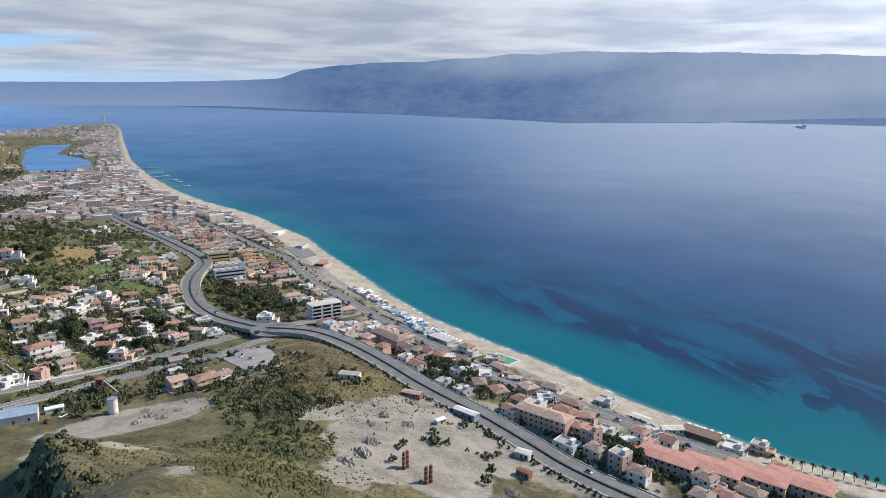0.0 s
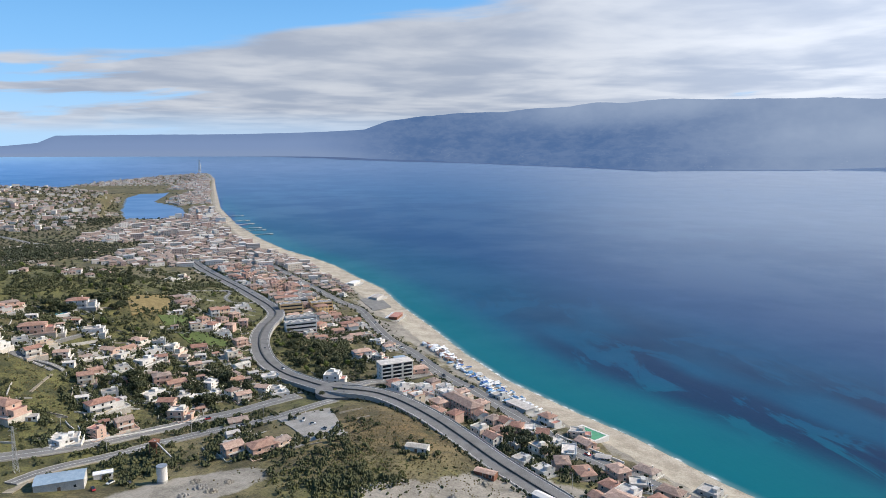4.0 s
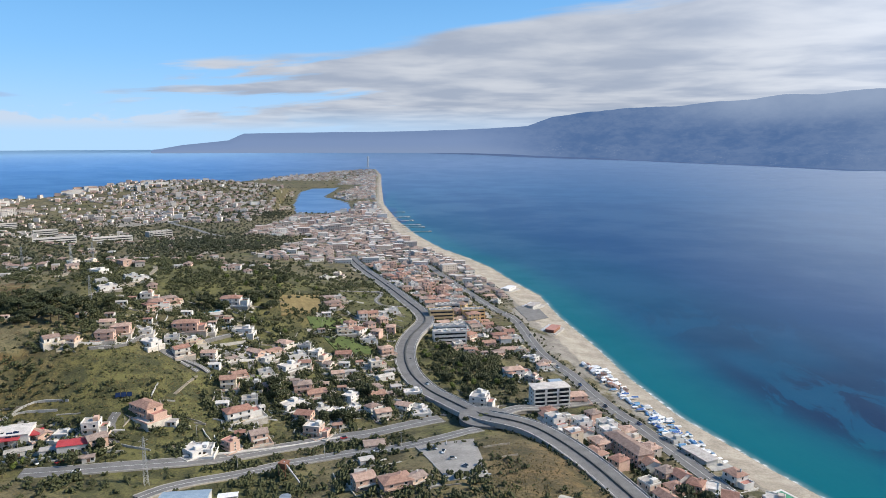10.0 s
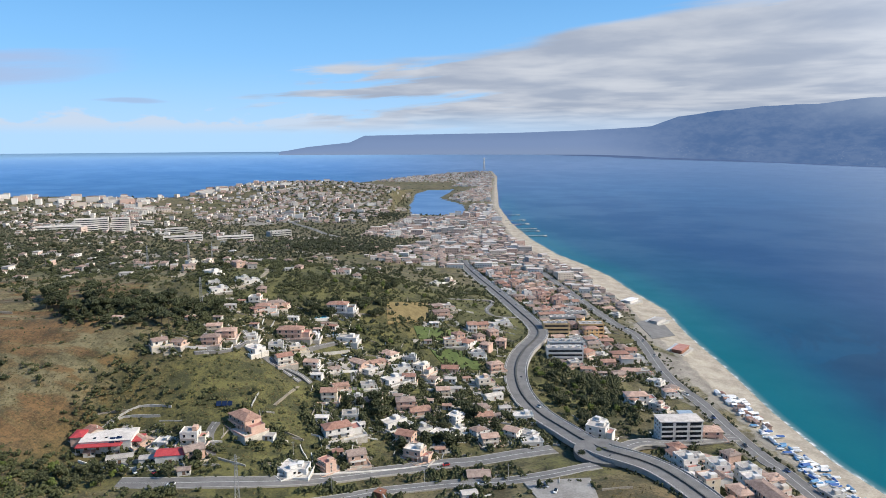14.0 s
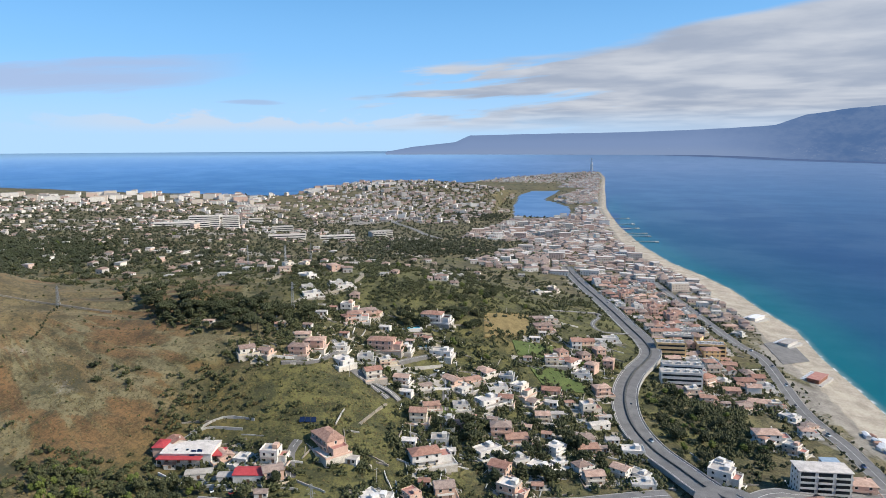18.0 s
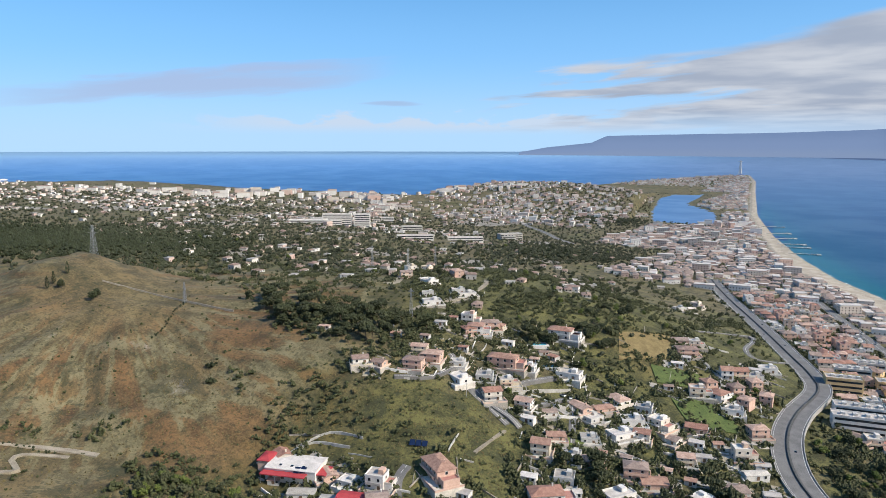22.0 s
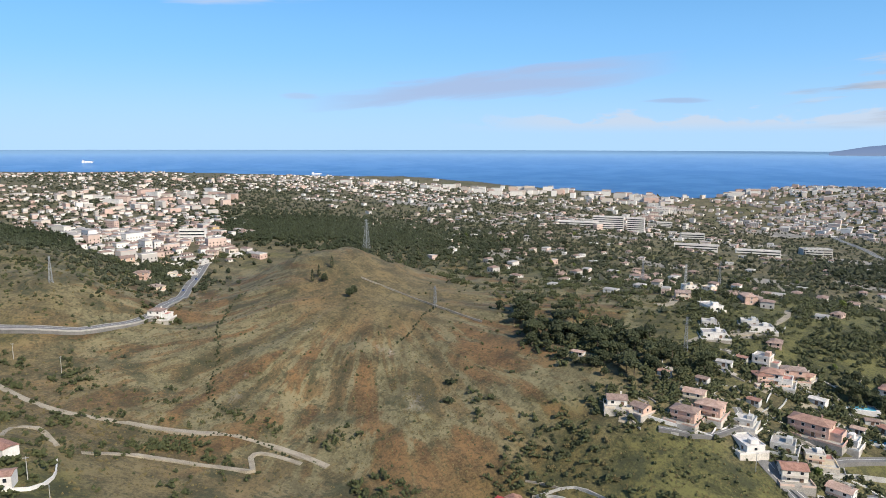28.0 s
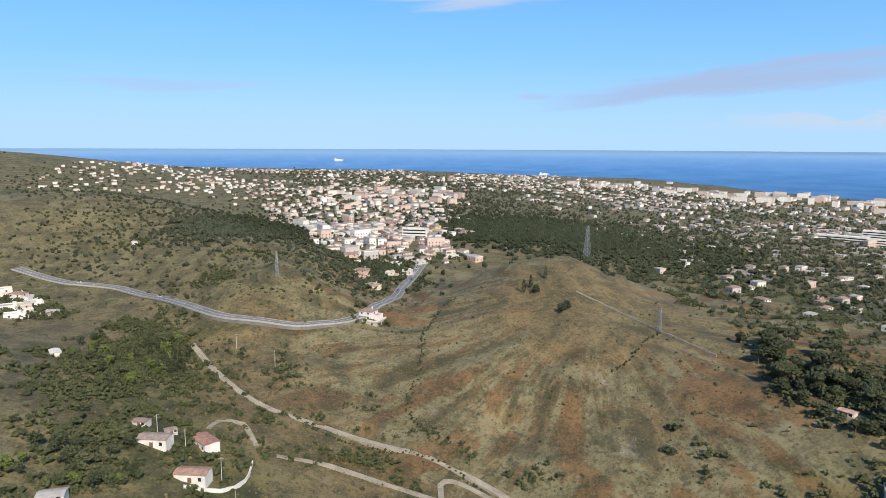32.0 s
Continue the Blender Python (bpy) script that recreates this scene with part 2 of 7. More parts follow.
def sea_material():
    m, t, p = material("sea_water", 0.3)
    a = t.nodes.new("ShaderNodeAttribute")
    a.attribute_name = "offshore"
    split = t.nodes.new("ShaderNodeSeparateColor")
    t.links.new(a.outputs["Color"], split.inputs[0])
    d, north, away = split.outputs
    pos = t.nodes.new("ShaderNodeNewGeometry").outputs["Position"]
    wob = noise_of(t, 0.004, 5, 0.6, pos)
    sep = t.nodes.new("ShaderNodeSeparateXYZ")
    t.links.new(pos, sep.inputs[0])
    dd = maths(t, "MULTIPLY", d, ramp(t, sep.outputs[1], 150, 900, 0.9, 1.6))
    dd = maths(t, "MULTIPLY_ADD", maths(t, "SUBTRACT", wob, 0.5), 90.0, dd)
    col = mix(t, ramp(t, d, 0, 7), (0.12, 0.22, 0.22), (0.001, 0.110, 0.138))
    col = mix(t, ramp(t, dd, 15, 125), col, (0.001, 0.058, 0.122))
    col = mix(t, ramp(t, dd, 125, 480), col, (0.003, 0.042, 0.125))
    # sea grass beds off the beach
    mp = node(t, "ShaderNodeMapping")
    mp.inputs["Rotation"].default_value = (0, 0, radians(-25))
    mp.inputs["Scale"].default_value = (1.0, 0.38, 1.0)
    t.links.new(pos, mp.inputs[0])
    bed = noise_of(t, 0.021, 7, 0.66, mp.outputs[0], 0.9)
    big = noise_of(t, 0.006, 2, 0.5, mp.outputs[0])
    bed = maths(t, "MULTIPLY", ramp(t, bed, 0.43, 0.49), ramp(t, big, 0.36, 0.46))
    bed = maths(t, "MULTIPLY", bed, maths(t, "MULTIPLY", ramp(t, d, 55, 95), ramp(t, d, 270, 165)))
    bed = maths(t, "MULTIPLY", bed, ramp(t, sep.outputs[1], 1000, 420))
    col = mix(t, maths(t, "MULTIPLY", bed, 0.88), col, (0.004, 0.014, 0.050))
    # broad soft bands of darker water
    soft = maths(t, "MULTIPLY", ramp(t, noise_of(t, 0.0028, 4, 0.55, mp.outputs[0], 0.3), 0.46, 0.66), ramp(t, d, 150, 500))
    col = mix(t, maths(t, "MULTIPLY", soft, 0.4), col, (0.002, 0.024, 0.100))
    # sun sheen on the eastern strait, put into the base colour
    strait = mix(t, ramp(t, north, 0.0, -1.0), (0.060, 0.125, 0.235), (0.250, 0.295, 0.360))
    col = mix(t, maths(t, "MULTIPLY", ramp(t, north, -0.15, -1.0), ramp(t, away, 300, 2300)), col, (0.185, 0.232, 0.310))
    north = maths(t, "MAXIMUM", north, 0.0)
    # paler with distance: haze and reflected sky put into the base colour
    hazed_sea = mix(t, north, strait, (0.030, 0.108, 0.265))
    col = mix(t, ramp(t, away, 350, 3700), col, hazed_sea)
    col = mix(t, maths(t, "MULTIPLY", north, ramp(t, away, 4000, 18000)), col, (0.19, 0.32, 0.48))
    foam = maths(t, "MULTIPLY", ramp(t, d, 3.0, 0.5), ramp(t, noise_of(t, 0.12, 4, 0.6, pos), 0.42, 0.6))
    col = mix(t, foam, col, (0.7, 0.72, 0.72))
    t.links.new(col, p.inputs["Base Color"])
    # haze over the far water, painted as the water's own emission
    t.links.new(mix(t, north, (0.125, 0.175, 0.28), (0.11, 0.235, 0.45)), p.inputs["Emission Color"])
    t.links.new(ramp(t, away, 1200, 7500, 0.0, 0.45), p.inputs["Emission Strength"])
    t.links.new(ramp(t, away, 300, 2600, 0.16, 0.5), p.inputs["Specular IOR Level"])
    p.inputs["IOR"].default_value = 1.33
    w = maths(t, "ADD", noise_of(t, 0.09, 4, 0.6, mp.outputs[0]), maths(t, "MULTIPLY", noise_of(t, 0.5, 3, 0.6, pos), 0.35))
    b = node(t, "ShaderNodeBump", Distance=0.8)
    t.links.new(ramp(t, away, 350, 1800, 0.15, 0.0), b.inputs["Strength"])
    level = node(t, "ShaderNodeCombineXYZ", Z=1.0)
    t.links.new(level.outputs[0], b.inputs["Normal"])
    t.links.new(w, b.inputs["Height"])
    t.links.new(b.outputs[0], p.inputs["Normal"])
    t.links.new(ramp(t, wob, 0.35, 0.65, 0.32, 0.45), p.inputs["Roughness"])
    return m

# ---- the lie of the land ----
K = 1.4                                # metres for each unit of the plan below
EYE = (-28.0, 84.0, 196.0)             # middle of the flight; far distances are drawn in along rays from here
SHORE = ((-600, 700), (-160, 400), (0, 285), (105, 215), (142, 189), (205, 161), (255, 145), (288, 130), (349, 106), (404, 94),
         (478, 83), (555, 69), (629, 61), (700, 38), (770, 20), (840, -8), (915, -45), (1050, -90), (1265, -146), (1600, -215),
         (2400, -330), (3100, -425), (3770, -545), (4100, -700))
NORTH_SHORE = ((-800, -2900), (0, -2600), (600, -2300), (1000, -2050), (1200, -1900), (1260, -1300), (1400, -1000), (1700, -960), (2400, -940), (3000, -860), (3440, -740), (3700, -640), (3950, -600))
LAGOON_EAST = ((1320, -300), (1393, -258), (1605, -297), (1698, -338), (1825, -408), (1943, -415), (2198, -442))
LAGOON_WEST = ((1320, -301), (1368, -362), (1435, -383), (1586, -425), (1825, -477), (1967, -511), (2143, -518), (2198, -443))
HILLS_SOUTH = (
    (-45, 75, 45, 36.2), (-38, 58, 26, 16.6), (-76, 92, 24, -12.0),
    (-88, 70, 30, -26.3), (-402, 292, 32, 21.9), (-490, 140, 45, 25.1),
    (-610, 75, 60, 4.1), (-800, 0, 120, -13.1), (-410, 148, 36, 26.0),
    (-184, 252, 26, -13.7), (20, 150, 70, 6.6), (90, 120, 70, -3.2),
    (32, 213, 45, 3.9), (-60, 200, 60, 2.5), (-100, 267, 60, -7.0),
    (-150, 200, 60, -1.2), (-186, 290, 45, 14.5), (-244, 265, 50, -3.7),
    (-338, 272, 70, 17.5), (-226, 320, 60, 3.9), (-155, 354, 60, -6.3),
)
HILLS_NORTH = (
    (-100, 430, 80, 1.4), (-255, 190, 55, -13.2), (-250, 115, 60, 8.8),
    (-355, 112, 70, -1.5), (-406, 160, 70, -4.4), (-650, -10, 120, 62),
    (-1000, -50, 200, -8), (-1750, -520, 330, 66), (-500, 366, 110, 12.3),
    (-610, 270, 110, 8), (-211, 430, 110, 39.1), (-465, 720, 200, 13.9),
    (-638, 800, 200, -4.5), (-1050, 1236, 260, -11.2), (-1400, 880, 300, -6.1),
    (-2000, 500, 450, -0.4), (-690, 1640, 190, 48), (-300, 560, 140, -5.9),
    (0, 330, 90, -6.2), (-330, 1400, 250, 1.5), (-300, -20, 120, 49.5),
    (-420, 20, 120, -17.3), (-340, 235, 45, 5.9), (12, 275, 38, 10.0),
)

HILL_TABLE = np.array(HILLS_SOUTH + HILLS_NORTH, float).T
CURVES = {}


def along(table, y):
    if table not in CURVES:
        CURVES[table] = (np.array([a for a, b in table], float), np.array([b for a, b in table], float))
    return np.interp(y, *CURVES[table])


def ease(lo, hi, v):
    t = np.clip((v - lo) / (hi - lo), 0, 1)
    return t * t * (3 - 2 * t)


def offshore(x, y):
    """Metres out from the beach; negative inland."""
    return (np.asarray(x) - K * along(SHORE, np.asarray(y) / K)) * 0.88


def lagoon(x, y):
    """Metres inside the lagoon's bank; negative outside."""
    x, y = np.asarray(x) / K, np.asarray(y) / K
    inside = np.minimum(along(LAGOON_EAST, y) - x, x - along(LAGOON_WEST, y))
    return np.where((y > 1320) & (y < 2198), inside, -60.0) * K


def height(x, y):
    lag = lagoon(x, y) / K
    d = -offshore(x, y) / K
    x, y = np.asarray(x, float) / K, np.asarray(y, float) / K
    z = np.where(d < 0, np.maximum(d * 0.08, -6), np.minimum(d * 0.09, 2.6))
    far = ease(500, 1100, y)
    rise = (4 + 18 * ease(40, 330, d) + 20 * ease(250, 700, d) + 15 * ease(500, 1500, d)) * (1 - far)
    rise = rise + far * (1 + 45 * ease(380, 900, d) * (1 - 0.6 * ease(1800, 3200, y)))
    z = z + np.where(d > 0, rise * ease(0, 60, d), 0)
    if z.ndim == 0:
        hills = (HILL_TABLE[3] * np.exp(-((x - HILL_TABLE[0]) ** 2 + (y - HILL_TABLE[1]) ** 2) / (2 * HILL_TABLE[2] ** 2))).sum()
    else:
        hills = np.zeros_like(z)
        for hx, hy, r, a in HILL_TABLE.T:
            hills += a * np.exp(-((x - hx) ** 2 + (y - hy) ** 2) / (2 * r * r))
    z = z + hills * ease(15, 110, d)
    # gullies and knolls on the open hills
    wild = np.exp(-((x + 295) / 85) ** 2 - ((y - 235) / 70) ** 2) + 0.9 * np.exp(-((x + 450) / 110) ** 2 - ((y - 110) / 80) ** 2) + 0.5 * np.exp(-((x + 20) / 50) ** 2 - ((y - 100) / 50) ** 2)
    u, w = x * 0.8 + y * 0.6, y * 0.8 - x * 0.6
    # gullies that run down from the big hill's crest
    theta, rr = np.arctan2(y - 290, x + 345), np.hypot(x + 345, y - 290)
    z = z + ease(15, 60, rr) * (1 - ease(105, 170, rr)) * (1.0 * np.sin(11 * theta + 1.5 * np.sin(rr * 0.03)) + 0.45 * np.sin(23 * theta + 2 + rr * 0.02))
    # the near crest falls off steeply to the west
    crest = -47 - (y - 80) * 0.35
    side = x - crest
    ridge = np.interp(y, (40, 60, 80, 110, 140), (62, 65, 61, 55.5, 49)) + np.where(side > 0, -0.36 * side, 1.7 * side)
    z = z + ease(40, 58, y) * (1 - ease(138, 156, y)) * np.maximum(ridge - z, 0)
    z = z + wild * (0.7 * np.sin(w * 0.14 + 1.2 * np.sin(u * 0.035)) + 0.35 * np.sin(w * 0.31 + u * 0.05 + 2.0) + 0.5 * np.sin(u * 0.11 + w * 0.06))
    z = np.where(lag > -40, np.where(lag > 0, -1.0, np.minimum(z, 0.8 - lag * 0.05)), z)
    north = x - along(NORTH_SHORE, y)
    z = z * ease(0, 110, north) - 8 * (1 - ease(0, 60, north))
    return K * np.where(y > 3900, z - (y - 3900) * 0.2, z)


GRID_X, GRID_Y, GRID_STEP = -6400.0, -1400.0, 8.0
HEIGHTS = height(*np.meshgrid(GRID_X + GRID_STEP * np.arange(970), GRID_Y + GRID_STEP * np.arange(960)))


def ground_at(x, y):
    u, w = (x - GRID_X) / GRID_STEP, (y - GRID_Y) / GRID_STEP
    i, j = min(max(int(u), 0), 968), min(max(int(w), 0), 958)
    u, w = u - i, w - j
    a, b = HEIGHTS[j], HEIGHTS[j + 1]
    return float((a[i] * (1 - u) + a[i + 1] * u) * (1 - w) + (b[i] * (1 - u) + b[i + 1] * u) * w)


def draw_in(v):
    """Points beyond 2.5 km are drawn in towards EYE along their rays, so that the sea's horizon lies at 4.8 km."""
    v = np.asarray(v, float)
    e = np.array(EYE)
    d = np.hypot(v[:, 0] - e[0], v[:, 1] - e[1])
    near = np.where(d > 2500, 2500 + 2300 * (1 - np.exp(-(np.maximum(d, 2500) - 2500) / 2300)), d)
    return e + (v - e) * (near / np.maximum(d, 1e-6))[:, None]


def sheet(name, grid, mat, attribute=None, values=None, smooth=True, wrap=False):
    """A mesh from a rows x columns x 3 array."""
    n, m = grid.shape[:2]
    i = np.arange(n * m).reshape(n, m)
    if wrap:
        i = np.hstack([i, i[:, :1]])
    q = np.stack([i[:-1, :-1], i[:-1, 1:], i[1:, 1:], i[1:, :-1]], -1).reshape(-1, 4)
    me = bpy.data.meshes.new(name)
    me.from_pydata(grid.reshape(-1, 3).tolist(), [], q.tolist())
    me.polygons.foreach_set("use_smooth", [smooth] * len(me.polygons))
    me.materials.append(mat)
    if attribute:
        if values.ndim == 1:
            me.attributes.new(attribute, "FLOAT", "POINT").data.foreach_set("value", values.astype(np.float32))
        else:
            rgba = np.hstack([values, np.ones((len(values), 1))]).astype(np.float32)
            me.attributes.new(attribute, "FLOAT_COLOR", "POINT").data.foreach_set("color", rgba.ravel())
    me.update()
    return new(name, me)


def spaced(lo, a, b, hi, fine, grow):
    """Even steps between a and b, widening outside."""
    mid = list(np.arange(a, b + fine / 2, fine))
    down, step, v = [], fine, a
    while v > lo:
        step *= grow
        v -= step
        down.append(v)
    up, step, v = [], fine, b
    while v < hi:
        step *= grow
        v += step
        up.append(v)
    return np.array(down[::-1] + mid + up)


def blob(x, y, cx, cy, rx, ry, turn=0.0, soft=0.25):
    c, s = math.cos(radians(turn)), math.sin(radians(turn))
    u, v = ((x - cx) * c + (y - cy) * s) / rx, (-(x - cx) * s + (y - cy) * c) / ry
    return 1 - ease(1 - soft, 1 + soft, np.hypot(u, v))


def zones(x, y):
    """Bare ground, lush grass and reddish dry grass, 0 to 1 each."""
    d = -offshore(x, y) / K
    x, y = x / K, y / K
    width = np.interp(y, (100, 300, 450, 560, 700, 900, 1100, 1400, 3800), (17, 18, 19, 24, 30, 28, 21, 10, 4))
    sand = (1 - 0.55 * ease(width, width + 5, d) - 0.45 * ease(width * 1.9, width * 2.5 + 8, d)) * (d > -20)
    for b in BARE:
        sand = np.maximum(sand, 0.78 * blob(x, y, *b))
    lush = np.full_like(x, 0.36)
    for cx, cy, rx, ry, amount in LUSH:
        lush = lush + amount * np.exp(-(((x - cx) / rx) ** 2 + ((y - cy) / ry) ** 2))
    rust = np.zeros_like(x)
    for cx, cy, rx, ry, amount in RUSTY:
        rust = np.maximum(rust, amount * np.exp(-(((x - cx) / rx) ** 2 + ((y - cy) / ry) ** 2)))
    theta, rr = np.arctan2(y - 290, x + 345), np.hypot(x + 345, y - 290)
    streak = 0.5 + 0.5 * np.sin(13 * theta + 1.5 * np.sin(rr * 0.03)) * np.sin(5 * theta + 1)
    hill = ease(10, 50, rr) * (1 - ease(105, 165, rr))
    rust = np.maximum(rust, hill * 0.8) * (1 - 0.75 * hill * (1 - streak))
    sand = np.maximum(sand, hill * ease(0.55, 0.9, 1 - streak) * 0.3)
    return np.stack([np.clip(sand, 0, 1), np.clip(lush, 0, 1), np.clip(rust, 0, 1)], -1)


BARE = ((60, 460, 14, 26, 10), (44, 530, 10, 40, 12), (70, 420, 10, 40, 15), (95, 160, 26, 55, 30), (55, 190, 22, 18, 0), (-55, 200, 34, 15, 25), (-70, 170, 14, 8, 0), (40, 165, 30, 22, 20),
        (48, 462, 9, 26, 10), (60, 160, 34, 24, -35), (30, 140, 22, 14, 20),
        (-47, 135, 8, 5, 20), (-27, 78, 4, 8, 0), (13, 123, 9, 7, 0), (31, 167, 12, 8, 0), (71, 164, 14, 16, 0), (50, 138, 18, 20, 0), (20, 190, 16, 9, 20),
        (-607, 1140, 60, 40, 30), (-972, 717, 90, 40, 20), (-784, 866, 60, 24, 30), (-990, 881, 80, 30, 10), (-489, 474, 40, 16, 20), (-330, 640, 26, 16, 40),
        (-205, 400, 6, 16, 0), (-118, 690, 8, 60, 18), (-250, 470, 20, 9, 30), (-420, 600, 30, 14, 20), (-560, 700, 34, 18, 60), (-700, 640, 40, 20, 10), (-380, 900, 40, 24, 30), (-620, 560, 36, 14, 20), (-820, 740, 40, 16, 30), (-450, 830, 30, 14, 50), (-900, 1000, 50, 20, 20), (-300, 720, 22, 12, 10), (-520, 900, 30, 16, 0), (-1100, 600, 60, 24, 15), (-680, 1300, 50, 24, 20))
LUSH = ((-340, 120, 60, 30, 0.4), (-262, 130, 50, 25, 0.3), (-20, 215, 40, 30, -0.2), (-80, 240, 30, 25, 0.2), (-110, 300, 60, 60, 0.3), (-95, 395, 45, 35, 0.5), (-190, 480, 120, 90, 0.5), (-215, 240, 60, 30, 0.25), (-250, 300, 200, 40, -0.1),
        (-330, 200, 110, 90, -0.6), (-40, 100, 50, 45, 0.12), (20, 215, 40, 40, 0.2), (20, 220, 40, 40, -0.1), (-600, 30, 200, 120, -0.3), (-300, 420, 120, 60, 0.4),
        (-60, 460, 30, 40, 0.4), (-8, 160, 28, 70, 0.45), (-48, 110, 22, 40, -0.5), (-247, 371, 26, 16, 0.5), (-170, 430, 40, 30, 0.4), (-70, 520, 26, 50, 0.4), (-210, 280, 18, 12, 0.5), (-150, 270, 50, 40, 0.25), (-120, 265, 40, 30, 0.3))
RUSTY = ((-330, 150, 40, 26, 0.9), (-300, 180, 40, 24, 0.9), (-215, 268, 30, 25, 1.0), (-360, 250, 60, 40, 0.8), (-60, 175, 30, 20, 0.35), (-300, 215, 75, 60, 1.0), (-330, 165, 60, 50, 0.9), (-420, 330, 90, 60, 0.8), (-225, 245, 45, 30, 0.9), (30, 250, 30, 30, 0.7),
         (-106, 425, 18, 22, 0.6), (-390, 60, 60, 60, 0.3))

GROUND, WATER = ground_material(), sea_material()


def build_land():
    xs, ys = spaced(-5900, -660, 360, 1250, 4.5, 1.04), spaced(-1250, -100, 880, 6000, 4.5, 1.03)
    x, y = np.meshgrid(xs, ys)
    z = height(x, y)
    rng = np.random.default_rng(3)
    z = np.where((z < -4) & (np.hypot(x, y) > 1300), -260.0, z)
    z = z + np.where(z > 3.5, rng.normal(0, 0.2, z.shape), 0)
    v = draw_in(np.stack([x, y, z], -1).reshape(-1, 3)).reshape(*x.shape, 3)
    tagged(sheet("ground", v, GROUND, "zone", zones(x, y).reshape(-1, 3)), "dry grassy hills and fields falling to a pale beach", "ground", kind="structure")
    r = [0.0]
    step = 12.0
    while r[-1] < 26000:
        r.append(r[-1] + step)
        step *= 1.0 if r[-1] < 1200 else 1.05
    a = np.radians(np.arange(0, 360, 1.0))
    r, a = np.meshgrid(np.array(r) + 40.0, a, indexing="ij")
    x, y = EYE[0] - r * np.sin(a), EYE[1] + r * np.cos(a)
    off = np.where(offshore(x, y) > 0, offshore(x, y), np.where((y > 1700) | (x < -1300), 1500.0, 0.0))
    off = np.minimum(np.maximum(off, 9000 * ease(2600, 6500, y)), 9000.0)
    # 1 in the north; below 0 eastward, where the sun sheen is painted
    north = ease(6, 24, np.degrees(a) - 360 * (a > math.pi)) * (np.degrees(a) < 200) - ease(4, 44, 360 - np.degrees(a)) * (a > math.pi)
    v = draw_in(np.stack([x, y, np.zeros_like(x)], -1).reshape(-1, 3)).reshape(*x.shape, 3)
    # the lagoon counts as far water, so its paler colour stands for reflected sky
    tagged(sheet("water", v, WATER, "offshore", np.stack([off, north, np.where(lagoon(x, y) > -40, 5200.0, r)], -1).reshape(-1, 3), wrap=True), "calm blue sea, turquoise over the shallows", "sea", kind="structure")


SKYLINE = ((-75, 2.2), (-60, 2.8), (-49, 3.1), (-40, 3.5), (-30, 3.6), (-23, 3.35), (-17, 2.9), (-12.6, 2.8), (-9, 2.45), (-6.8, 2.15), (-4.7, 1.4),
           (0, 1.2), (6, 1.04), (15, 0.92), (18.8, 0.85), (20, 0.3), (23.5, -0.05), (26, -0.5))
FAR_SHORE = ((-75, 9000), (-50, 6200), (-41, 4500), (-30, 4000), (-18, 5200), (-13, 6100), (-5.6, 7700), (-3.4, 8900), (0, 10000), (26, 11500))


